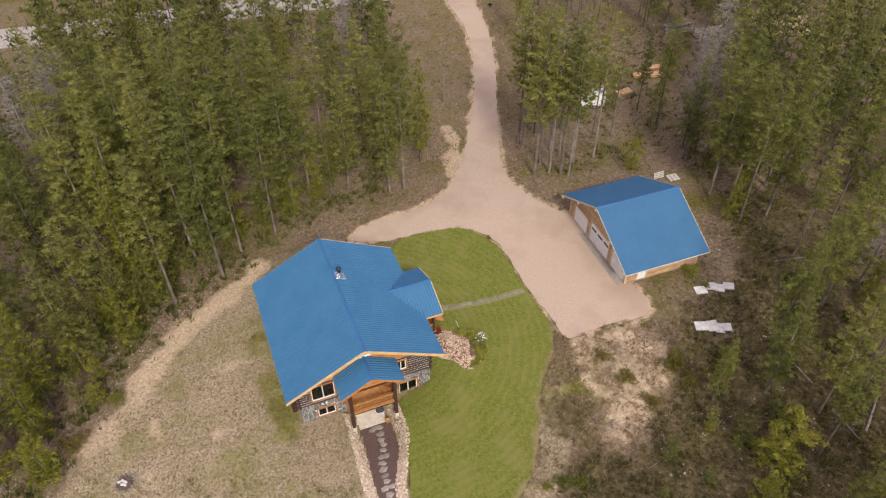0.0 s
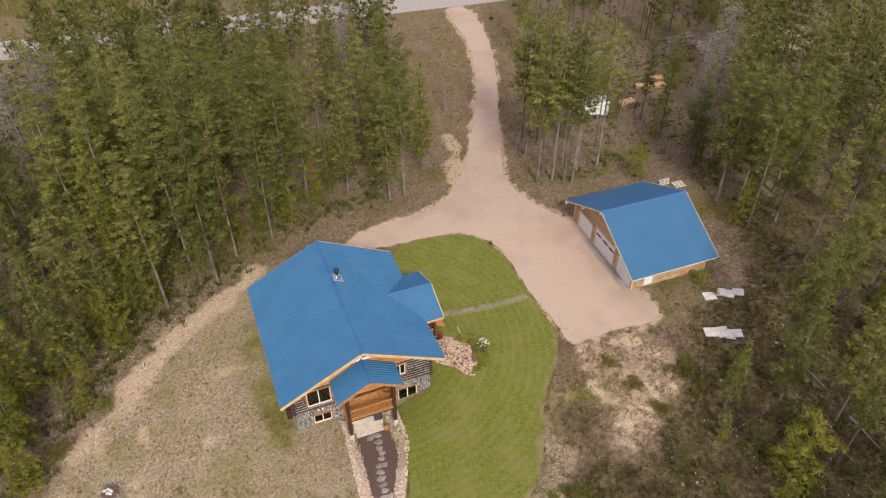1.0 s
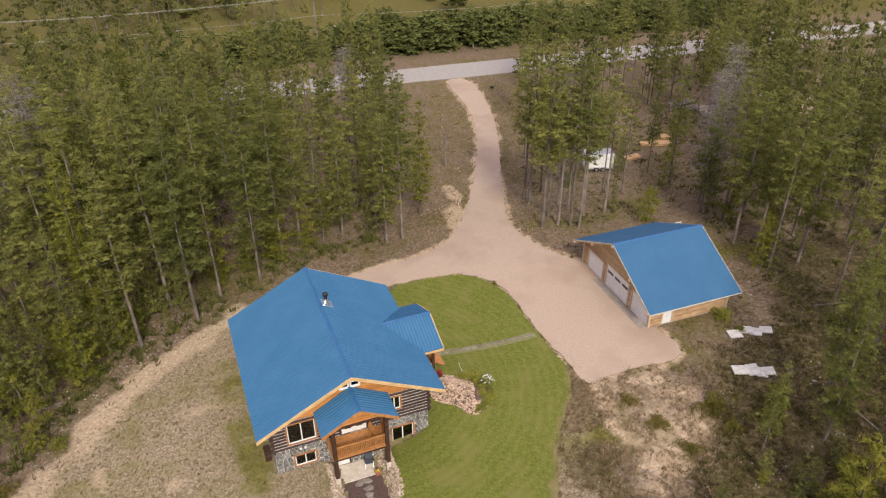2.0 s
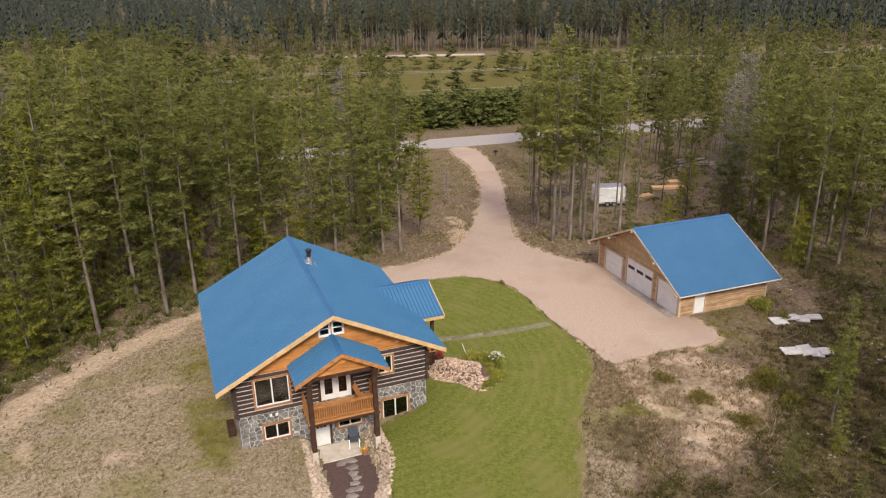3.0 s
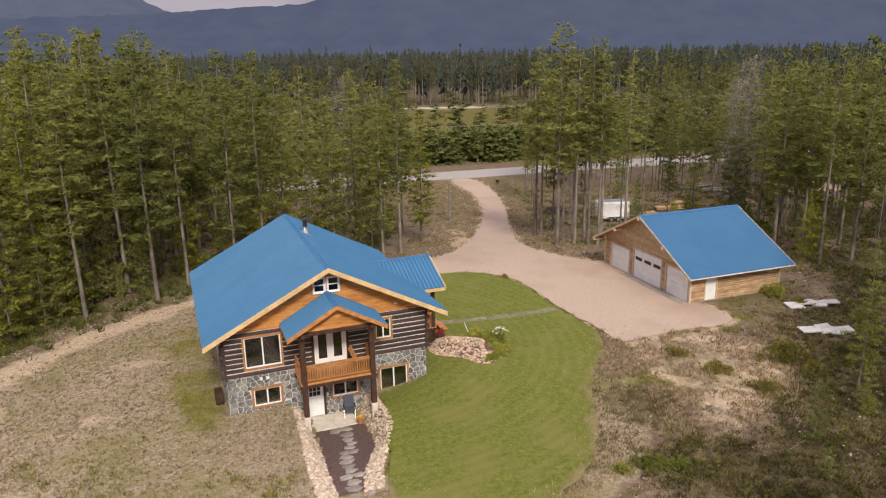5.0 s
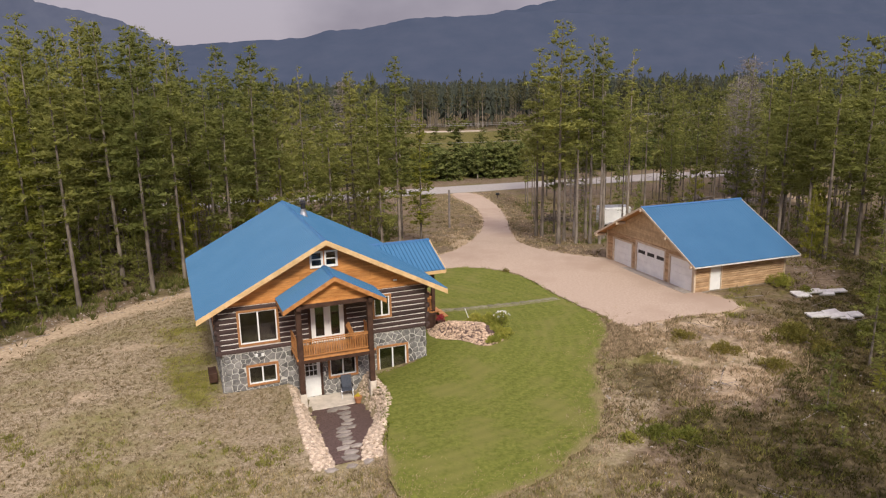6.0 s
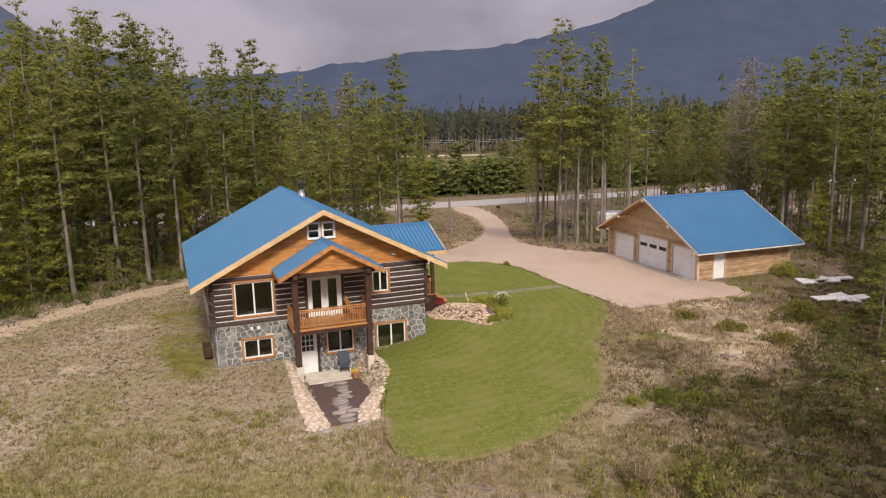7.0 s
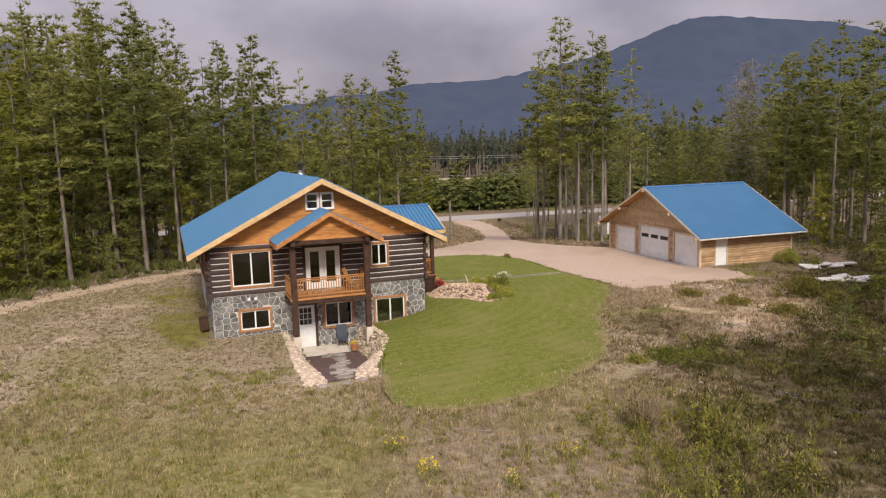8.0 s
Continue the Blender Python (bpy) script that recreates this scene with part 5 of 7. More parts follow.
def pine_meshes(seed, h=16.0, base=0.38, radius=1.55, whorls=23, per=4.7, blades=16, size=0.26, material=None, twigs=22, r=0.125, thin=0.0, wide=0.15, pad=1.0):
    """A pine: a slim trunk and whorls of boughs that end in pads of needles, uneven round the stem."""
    rg = random.Random(seed)
    lean = rg.uniform(0.1, 0.5)
    tm, pts = trunk_mesh(rg, h, r, lean, twigs, BARK, twig_to=min(0.95, base + 0.22))
    v, f = [], []
    n = len(pts) - 1
    for w in range(whorls):
        q0 = (w + 0.3 * rg.random()) / whorls
        prof = (0.6 + 0.4 * min(1.0, q0 / 0.25)) * (1.02 - q0) ** 0.54
        a0 = rg.uniform(0, 6.28)
        boughs = max(2, round(per * (0.85 + 0.33 * min(1.0, (1 - q0) * 2)) + rg.uniform(-1.2, 1.0)))
        ring = rg.uniform(0.72, 1.15)
        for b in range(boughs):
            if thin and rg.random() < thin * (1.1 - q0):
                continue
            q = min(0.985, max(0.0, q0 + rg.gauss(0, 0.6) / whorls))
            t = base + (1 - base) * q
            a = a0 + b * 6.2832 / boughs + rg.uniform(-0.4, 0.4)
            side_lump = 1 + 0.30 * noise.noise((math.cos(a) * 1.3, math.sin(a) * 1.3, q * 5 + seed * 3.7))
            ln = radius * prof * ring * side_lump * rg.uniform(0.62, 1.18)
            k = min(n - 1, int(t * n))
            p = pts[k][0].lerp(pts[k + 1][0], t * n - k)
            way = Vector((math.cos(a), math.sin(a), -0.12 + 0.75 * q * q + rg.uniform(-0.12, 0.14))).normalized()
            sc = h / 16.0 if h > 8 else 0.62
            for at_s, big in (((0.36, 0.75), (0.68, 0.95), (0.98, 0.95)) if ln > 1.15 * sc else ((0.45, 0.8), (0.95, 1.0)) if ln > 0.6 * sc else ((0.75, 0.95),)):
                rx = (0.19 * sc + 0.15 * ln) * big * pad * rg.uniform(0.75, 1.25)
                at = p + way * ln * at_s + Vector((rg.gauss(0, 0.08), rg.gauss(0, 0.08), 0.10 * ln * at_s + rg.gauss(0, 0.06)))
                clump(v, f, rg, at, way, rx, rx * 0.66, max(3, round(blades * min(1.6, (rx / (0.4 * sc)) ** 1.5))), size * rg.uniform(0.85, 1.15), wide)
    top = pts[-1][0]
    clump(v, f, rg, top - Vector((0, 0, 0.25)), Vector((0, 0, 1.2)), 0.14, 0.34, max(4, blades // 3), size * 0.75, wide)
    return tm, list_mesh("crown", v, f, material or NEEDLE)


def tree_thing(name, meshes, label, group):
    t = empty(name, pose(0, 0, 0), label, "tree", group)
    shared("trunk", meshes[0], t, Matrix.Identity(4))
    if len(meshes) > 1:
        shared("crown", meshes[1], t, Matrix.Identity(4))
    return t


FOREST = "pine trees round the clearing"
L_TALL = "tall lodgepole pine with a bare grey lower trunk"
L_DENSE = "bushy yellow-green pine with a full crown"
L_THIN = "thin sparse pine with few live branches"
L_DEAD = "dead grey pine without needles"
PINES = [
    (dict(seed=1, base=0.30, radius=1.85), L_TALL), (dict(seed=2, base=0.27, radius=2.05), L_TALL), (dict(seed=3, base=0.36, radius=1.8, whorls=21), L_TALL), (dict(seed=4, base=0.18, radius=1.9, whorls=26), L_DENSE),
    (dict(seed=5, base=0.13, radius=1.85, whorls=27, material=YOUNG_NEEDLE), L_DENSE), (dict(seed=6, base=0.42, radius=1.6, whorls=19, per=4.2, thin=0.2), L_THIN), (dict(seed=7, base=0.32, radius=1.9, thin=0.12), L_TALL),
    (dict(seed=8, base=0.46, radius=1.35, whorls=17, per=3.8, thin=0.3), L_THIN), (dict(seed=9, base=0.15, radius=1.6, whorls=26, material=YOUNG_NEEDLE), L_DENSE),
]
protos = [(pine_meshes(**kw), label) for kw, label in PINES]
light_protos = [(pine_meshes(blades=5, size=0.40, wide=0.18, **kw), label) for kw, label in PINES]
def dead_meshes(seed):
    rg = random.Random(seed)
    tm, pts = trunk_mesh(rg, 15.0, 0.14, 0.3, 120, DEAD_WOOD, twig_from=0.15, twig_to=0.97, twig_len=1.2)
    v, f = [], []
    for i in range(420):
        t = rg.uniform(0.2, 0.98)
        a = rg.uniform(0, 6.28)
        ln = (1.5 * (1 - t) ** 0.6 + 0.2) * rg.uniform(0.3, 1.0)
        spray(v, f, rg, Vector((math.cos(a) * ln, math.sin(a) * ln, 15.0 * t + rg.uniform(-0.2, 0.2))), Vector((math.cos(a), math.sin(a), -0.1)), 0.5, 4, 0.07)
    return tm, list_mesh("crown", v, f, DEAD_WOOD)


dead_proto = dead_meshes(31)
placed = []
first_use = {}


def plant(k, x, y, h, turn, wide=1.0):
    sc = h / (15.0 if k == "dead" else 16.0)
    m = pose(x, y, ground_z(x, y), 0, 0, turn) @ Matrix.Diagonal((sc * wide, sc * wide, sc, 1))
    placed.append((x, y))
    far = y > 74 or abs(x) > 40  # further back the crowns are built lighter
    if (k, far) not in first_use:
        meshes, label = (dead_proto, L_DEAD) if k == "dead" else (light_protos if far else protos)[k]
        t = tree_thing("dead_tree" if k == "dead" else "pine_tree", meshes, label, FOREST)
        first_use[k, far] = t
        t.matrix_basis = m
        return t
    src = first_use[k, far]
    hold = src.scale.copy()
    src.scale = (1, 1, 1)
    t = copy_thing(src, m)
    src.scale = hold
    return t


# trees that stand out along the edge of the yard and the driveway: x, y, height, kind
EDGE_LEFT = [(-24.2, 44.0, 16.5, 2), (-20.8, 47.4, 17.7, 1), (-23.8, 49.5, 18.3, 2), (-16.9, 53.2, 15.2, 1), (-19.8, 50.8, 17.0, 5), (-19.0, 56.0, 15.2, 7), (-25.4, 50.6, 18.7, 0), (-27.4, 46.6, 18.5, 5),
             (-27.0, 44.6, 16.1, 4), (-23.0, 53.5, 17.9, 3), (-15.6, 57.0, 17.2, 6), (-14.3, 59.6, 15.8, 0), (-17.4, 63.0, 16.4, 2), (-14.0, 67.7, 16.6, 7), (-13.0, 73.0, 15.8, 0), (-9.5, 69.4, 16.4, 2)]
BACK_LEFT = [(-26.0, 53.0, 18.2, 0), (-22.4, 56.0, 17.6, 1), (-28.6, 53.6, 18.4, 3), (-33.4, 56.0, 18.6, 1), (-26.6, 60.6, 18.6, 6), (-31.2, 47.6, 17.4, 0), (-33.6, 50.4, 18.0, 3), (-19.4, 61.0, 17.4, 0), (-35.5, 46.5, 17.6, 1),
             (-33.0, 60.0, 18.7, 1), (-30.0, 57.0, 18.2, 3), (-27.5, 56.0, 18.5, 1), (-24.5, 58.0, 18.7, 2), (-21.5, 58.5, 16.8, 0), (-36.0, 57.0, 18.7, 3), (-31.0, 53.0, 18.0, 1), (-29.5, 50.5, 17.2, 4)]
EDGE_DRIVE = [(-6.0, 60.5, 13.6, 3), (-4.6, 61.4, 16.7, 2), (-3.0, 67.0, 12.6, 4), (-7.4, 64.5, 15.0, 0), (-10.5, 62.0, 13.8, 3), (-12.2, 60.4, 9.5, 8), (-18.6, 66.2, 16.6, 1), (-5.2, 72.0, 14.2, 6), (-8.0, 76.0, 15.2, 1)]
EDGE_RIGHT = [(8.4, 71.0, 18.2, 5), (8.9, 70.0, 17.0, 7), (9.6, 63.9, 19.6, 2), (10.6, 66.2, 16.4, 5), (11.3, 64.2, 17.0, 7), (12.6, 64.0, 18.2, 7), (13.4, 63.6, 17.4, 5), (14.3, 66.4, 18.3, 5), (16.6, 67.3, 17.4, 7),
              (17.6, 73.4, 13.2, 7), (13.0, 68.5, 16.8, 5), (19.8, 73.0, 14.6, 7), (26.0, 76.0, 14.4, 5)]
EDGE_GARAGE = [(27.8, 60.2, 15.4, 6), (29.4, 58.3, 16.1, 2), (29.6, 55.6, 16.8, 5), (32.6, 56.6, 16.9, 1), (30.8, 61.0, 15.0, 0), (34.4, 61.7, 16.6, 2), (28.3, 64.9, 16.0, 7), (27.0, 67.5, 13.0, 3), (33.4, 50.6, 14.2, 5), (31.0, 66.5, 16.2, 1)]
# unseen pines, added so that their shade falls on the rough slope
SHADE_EAST = [(22.0, 12.0, 16.0, 3), (28.5, 20.5, 15.0, 2), (21.0, 8.0, 15.0, 1), (27.0, 13.0, 16.0, 3), (31.5, 17.5, 14.5, 0), (17.2, 11.5, 14.5, 6), (16.6, 15.5, 13.5, 3), (15.4, 8.5, 15.0, 1)]
EDGE_EAST = [(33.0, 35.0, 15.0, 7), (30.5, 41.5, 13.5, 2), (33.6, 44.0, 15.5, 1), (35.5, 38.0, 14.0, 0), (27.6, 29.0, 12.0, 5), (25.6, 34.6, 11.5, 3), (27.2, 38.6, 13.0, 1), (21.0, 33.7, 7.8, 3), (36.0, 29.0, 14.0, 2), (31.8, 24.5, 13.0, 3)]
EDGE_WEST = [(-29.5, 36.5, 13.0, 3), (-31.0, 33.0, 14.0, 4), (-29.8, 29.5, 11.0, 8), (-32.5, 29.5, 14.0, 3), (-31.5, 26.0, 13.0, 4), (-34.0, 33.0, 15.0, 1), (-33.5, 37.0, 15.0, 2), (-29.5, 40.2, 13.0, 6), (-27.6, 41.5, 12.0, 3), (-35.0, 27.0, 14.0, 0)]
rt = random.Random(21)
for group in (EDGE_LEFT, BACK_LEFT, EDGE_DRIVE, EDGE_RIGHT, EDGE_GARAGE, EDGE_EAST, EDGE_WEST, SHADE_EAST):
    for x, y, h, k in group:
        plant(k, x, y, h, rt.uniform(0, 360), rt.uniform(1.0, 1.25))
for x, y, h in ((29.2, 72.0, 17.4), (27.6, 70.0, 15.2), (-11.0, 75.5, 16.6), (-37.0, 59.0, 17.5), (-35.4, 56.6, 16.5), (-38.2, 55.4, 16.5), (-36.4, 61.5, 16.0), (37.5, 46.0, 13.0), (12.0, 69.5, 15.5)):
    plant("dead", x, y, h, rt.uniform(0, 360), rt.uniform(0.9, 1.3))


def road_gap(x, y):
    return edge_distance(ROAD_LINE, x, y, False)


WOODS_LEFT = [(-52, 14), (-30.5, 14), (-29.5, 24), (-28.2, 30), (-26.4, 36), (-25.2, 41), (-22.6, 44.8), (-19.4, 49.6), (-15.0, 55.0), (-9.5, 59.6), (-7.0, 61.5), (-6.8, 66), (-7.2, 80), (-7.5, 95), (-7, 112), (-52, 104)]
WOODS_RIGHT = [(9.4, 66), (14, 62.5), (17.5, 66), (20, 66), (22.5, 70), (27, 62), (26.4, 57.5), (29.5, 52.5), (30.5, 44), (28.8, 34), (25.5, 27), (24, 18), (55, 14), (56, 128), (30, 123), (16, 116), (9.5, 108)]
OPEN_YARD = [(15.5, 66), (24, 63), (30, 76), (34, 86), (38, 98), (30, 106), (12, 101), (11.5, 76)]
tries = 0
while len(placed) < 268 and tries < 9000:
    tries += 1
    if rt.random() < 0.56:
        x, y = rt.uniform(-52, -3), rt.uniform(14, 110)
        if not inside(WOODS_LEFT, x, y):
            continue
        if x > -23 and y > 56 and rt.random() < 0.7:
            continue
        kinds = (0, 1, 2, 3, 3, 4, 6, 0, 1, 8, 5)
    else:
        x, y = rt.uniform(9, 56), rt.uniform(14, 126)
        if not inside(WOODS_RIGHT, x, y) or (inside(OPEN_YARD, x, y) and rt.random() < 0.93):
            continue
        kinds = (0, 1, 2, 2, 5, 6, 6, 7, 3, 0)
    if road_gap(x, y) < 7.5:
        continue
    if any((x - a) ** 2 + (y - b) ** 2 < (3.3 if y < 75 else 3.9) ** 2 for a, b in placed):
        continue
    plant(rt.choice(kinds), x, y, min(18.5, max(7.0, rt.gauss(14.6, 2.2))), rt.uniform(0, 360), rt.uniform(0.76, 1.04))

# small young pines
YOUNG = "young pines in the clearing"
young_protos = [pine_meshes(41, h=4.0, base=0.05, radius=1.15, whorls=10, per=4.2, blades=24, size=0.16, material=YOUNG_NEEDLE, twigs=0, r=0.05),
                pine_meshes(42, h=4.0, base=0.08, radius=0.9, whorls=10, per=4.0, blades=22, size=0.15, material=NEEDLE, twigs=2, r=0.05)]
young_first = {}


def plant_young(k, x, y, h, wide=1.0, label="young bushy green pine sapling"):
    m = pose(x, y, ground_z(x, y) - 0.03, 0, 0, rt.uniform(0, 360)) @ Matrix.Diagonal((h / 4 * wide, h / 4 * wide, h / 4, 1))
    if k not in young_first:
        t = tree_thing("young_pine", young_protos[k], label, YOUNG)
        young_first[k] = t
        t.matrix_basis = m
    else:
        src = young_first[k]
        hold = src.scale.copy()
        src.scale = (1, 1, 1)
        t = copy_thing(src, m)
        src.scale = hold
    t["label"] = label
    return t


plant_young(1, 16.3, 28.7, 2.9, 1.05, "young dark green pine on the rough slope")
plant_young(0, 22.7, 36.4, 3.9)
plant_young(0, 23.6, 27.6, 7.2, 1.1, "large bright yellow-green young pine")
plant_young(0, 22.0, 24.5, 4.6, 1.1)
plant_young(0, 20.6, 64.8, 4.2, 1.1, "bushy green pine behind the garage")
plant_young(0, -28.6, 27.0, 5.2, 1.1)
plant_young(0, -30.2, 30.5, 4.5)
plant_young(0, -27.2, 33.2, 2.6, 1.2)
for x, y, h in ((15.4, 25.6, 1.5), (13.2, 24.4, 1.1), (18.8, 26.8, 2.0), (20.2, 31.5, 2.4), (16.6, 22.6, 1.4), (12.2, 21.0, 1.0), (19.4, 22.2, 2.6), (22.0, 30.0, 3.4)):
    plant_young(1, x, y, h, 1.25, "small dark green pine on the rough slope")
for _ in range(26):
    x, y = rt.uniform(15, 34), rt.uniform(21, 52)
    if not inside(HEATH, x, y) or edge_distance(HEATH, x, y) < 1.2 or math.hypot(x - 23.5, y - 43.5) < 4.2:
        continue
    plant_young(rt.choice((1, 0, 0)), x, y, rt.uniform(0.7, 2.8), rt.uniform(0.9, 1.4), "small dark green pine on the rough slope")
for (x0, y0), (x1, y1) in zip(WOODS_LEFT[3:9], WOODS_LEFT[4:10]):
    for k in range(6):
        t = (k + rt.random()) / 6
        x, y = x0 + (x1 - x0) * t - rt.uniform(1.0, 4.5), y0 + (y1 - y0) * t + rt.uniform(0.5, 2.0)
        plant_young(rt.choice((1, 0)), x, y, rt.uniform(3.0, 7.0), rt.uniform(0.8, 1.1), "slim green pine growing under taller trees")
for _ in range(135):
    if rt.random() < 0.62:
        x, y = rt.uniform(-40, -8), rt.uniform(40, 80)
        ok = inside(WOODS_LEFT, x, y)
    else:
        x, y = rt.uniform(12, 50), rt.uniform(44, 88)
        ok = inside(WOODS_RIGHT, x, y)
    if ok:
        plant_young(rt.choice((0, 1, 1)), x, y, rt.uniform(1.6, 7.0), rt.uniform(0.65, 0.95))


# woods too far off to count
def far_pine(v, f, rg, x, y, z, h, r, tiers, points):
    """One pine of the far woods: ragged whorls of drooping boughs round a stem."""
    k = len(v)
    v += [(x - 0.12, y, z), (x + 0.12, y, z), (x, y, z + h)]
    f.append((k, k + 1, k + 2))
    a0 = rg.uniform(0, 6.28)
    low = rg.uniform(0.15, 0.42)
    for t in range(tiers):
        q = t / tiers
        zb = z + h * (low + (1 - low) * q)
        zt = z + h * min(1.0, low + (1 - low) * (q + 1.35 / tiers))
        rr = r * (1 - q) ** 0.8 * rg.uniform(0.75, 1.2) + 0.1
        c = len(v)
        v.append((x + rg.gauss(0, 0.1), y + rg.gauss(0, 0.1), zt))
        for p in range(points):
            a = a0 + t + (p + rg.uniform(-0.25, 0.25)) * 6.283 / points
            s = rr * rg.uniform(0.65, 1.15)
            v.append((x + math.cos(a) * s, y + math.sin(a) * s, zb + rg.uniform(-0.3, 0.3) * h / tiers))
            b = a + 3.1416 / points
            v.append((x + math.cos(b) * s * 0.42, y + math.sin(b) * s * 0.42, zb + 0.4 * (zt - zb)))
        m = points * 2
        for p in range(m):
            f.append((c, c + 1 + p, c + 1 + (p + 1) % m))


def woods(name, spots, tiers, points, label, material=HAZE_NEEDLE):
    rg = random.Random(len(spots))
    v, f = [], []
    for x, y, h, r in spots:
        far_pine(v, f, rg, x, y, land(x, y) - 0.2, h, r, tiers, points)
    me = bpy.data.meshes.new(name)
    me.from_pydata(v, [], f)
    me.materials.append(material)
    return tagged(new(name, me), label, "woods", kind="stuff")


def lod_woods(name, spots, label, needle, tall=True, bare=0.24, stem=0.12, broad=1.0):
    """Woods of lighter pines: a few crowns and stems turned and scaled, all in one mesh."""
    forms = []
    h0 = 16.0 if tall else 4.0
    for k in range(5):
        if tall:
            tm, cm = pine_meshes(90 + k, base=bare + 0.04 * k, radius=1.8, whorls=8, per=2.3, blades=2, size=0.65, twigs=0, wide=0.2, pad=1.35)
        else:
            tm, cm = pine_meshes(190 + k, h=4.0, base=0.02, radius=1.25, whorls=6, per=3.4, blades=2, size=0.42, twigs=0, wide=0.2, pad=2.35)
        forms.append((np.array([tuple(p.co) for p in cm.vertices]), np.array([(-stem, 0, -0.3), (stem, 0.05, -0.3), (0.0, -stem, -0.3), (0.0, 0.0, 15.0)]) * h0 / 16))
        bpy.data.meshes.remove(tm)
        bpy.data.meshes.remove(cm)
    rg = random.Random(3)
    crown, stems, faces = [], [], []
    for x, y, h, r in spots:
        c, st = forms[rg.randrange(5)]
        a, s, w = rg.uniform(0, 6.28), h / h0, rg.uniform(0.75, 1.02) * broad
        m = np.array([[math.cos(a) * w, -math.sin(a) * w, 0], [math.sin(a) * w, math.cos(a) * w, 0], [0, 0, 1]]) * s
        at = np.array([x, y, land(x, y)])
        crown.append(c @ m.T + at)
        k = len(stems) * 4
        stems.append(st @ m.T + at)
        faces += [(k, k + 1, k + 3), (k + 1, k + 2, k + 3), (k + 2, k, k + 3)]
    v = np.concatenate(crown)
    n = len(v) // 3
    me = bpy.data.meshes.new(name)
    me.vertices.add(n * 3)
    me.vertices.foreach_set("co", v.ravel())
    me.loops.add(n * 3)
    me.loops.foreach_set("vertex_index", np.arange(n * 3))
    me.polygons.add(n)
    me.polygons.foreach_set("loop_start", np.arange(n) * 3)
    me.update(calc_edges=True)
    me.materials.append(needle)
    tagged(new(name, me), label, "woods", kind="stuff")
    me = bpy.data.meshes.new(name + "_stems")
    me.from_pydata(np.concatenate(stems).tolist(), [], faces)
    me.materials.append(BARK)
    tagged(new(name + "_stems", me), "grey stems of the " + label.replace(" around the clearing", ""), "woods", kind="stuff")


WOODS_NEEDLE = mat("woods_needles", (0.090, 0.104, 0.030), (0.210, 0.210, 0.064), 0.16, rough=0.8, bump=0.0, where="World", island=0.25, leaf=0.45, spec=0.1)
rf = random.Random(5)
spots = []
for _ in range(1050):
    x, y = rf.uniform(-105, 105), rf.uniform(0, 150)
    if -52 < x < 56 and y > 12:
        continue
    if -40 < x < 40:
        continue
    if road_gap(x, y) < 12 or y > 132 + 0.29 * x:
        continue
    spots.append((x, y, rf.gauss(14.5, 2.2), rf.uniform(1.2, 1.9)))
for _ in range(2600):
    x, y = rf.uniform(-52, 56), rf.uniform(60, 128)
    if road_gap(x, y) < 14 or not (inside(WOODS_LEFT, x, y) and (y > 84 or x < -26) or inside(WOODS_RIGHT, x, y) and not inside(OPEN_YARD, x, y) and (y > 104 or x > 34 or (x > 22 and y > 70))):
        continue
    if any((x - a) ** 2 + (y - b) ** 2 < 4.0 for a, b in placed):
        continue
    if len([1 for s in spots[-60:] if (s[0] - x) ** 2 + (s[1] - y) ** 2 < 6]) == 0 and rf.random() < (0.62 if x < -26 else 0.5 if x < 0 or x > 24 else 0.4):
        spots.append((x, y, rf.gauss(14.2, 2.4), rf.uniform(1.2, 1.8)))
for _ in range(1500):
    x, y = rf.uniform(-120, 110), rf.uniform(112, 215)
    if road_gap(x, y) < 9 or y < 140 + 0.29 * x or not (x < -0.12 * y or x > 0.24 * y) or (-0.36 * y < x < 0 and rf.random() < 0.6) or rf.random() < 0.35:
        continue
    spots.append((x, y, rf.gauss(14.8, 2.0), 1.5))
lod_woods("side_woods", spots, "dense pine woods around the clearing", WOODS_NEEDLE)
spots = []
for _ in range(470):
    x = rf.uniform(-40, 62)
    y = 135.2 + 0.29 * x + rf.uniform(0, 9)
    if rf.random() < 0.35 and x < -18:
        continue
    spots.append((x, y, rf.uniform(4.4, 7.2) * (0.72 + 0.28 * rf.random()), 1.0))
lod_woods("young_pine_thicket", spots, "thicket of young green pines along the road", mat("thicket_needles", (0.100, 0.122, 0.036), (0.200, 0.215, 0.068), 0.3, rough=0.9, bump=0.0, where="World", island=0.3, leaf=0.4, spec=0.1), False, broad=1.32)
spots = []
for _ in range(90):
    x, y = rf.uniform(-190, 170), rf.uniform(168, 262)
    if y < 160 + 0.29 * x:
        continue
    spots.append((x, y, rf.uniform(2.5, 7.5), rf.uniform(1.4, 2.6)))
for _ in range(22):
    x, y = rf.choice((rf.uniform(-30, -9), rf.uniform(22, 70))), rf.uniform(190, 262)
    spots.append((x, y, rf.uniform(3.5, 7.0), 1.0))
for x, y, h in ((1.8, 161, 9.8), (7.4, 200, 4.0), (9.5, 225, 4.2), (14.5, 209, 6.1), (-5.4, 228, 4.6), (18.5, 214, 5.0), (26.0, 190, 6.0), (-60, 165, 14), (-66, 172, 13), (-48, 160, 12)):
    spots.append((x, y, h, h * 0.3))
lod_woods("meadow_trees", spots, "scattered round pines in the meadow", WOODS_NEEDLE, False, broad=1.8)
spots = []
for _ in range(290):
    y = 279 + 26 * rf.random()
    spots.append((rf.uniform(-70, 105), y, rf.gauss(15.5, 2.4), 1.5))
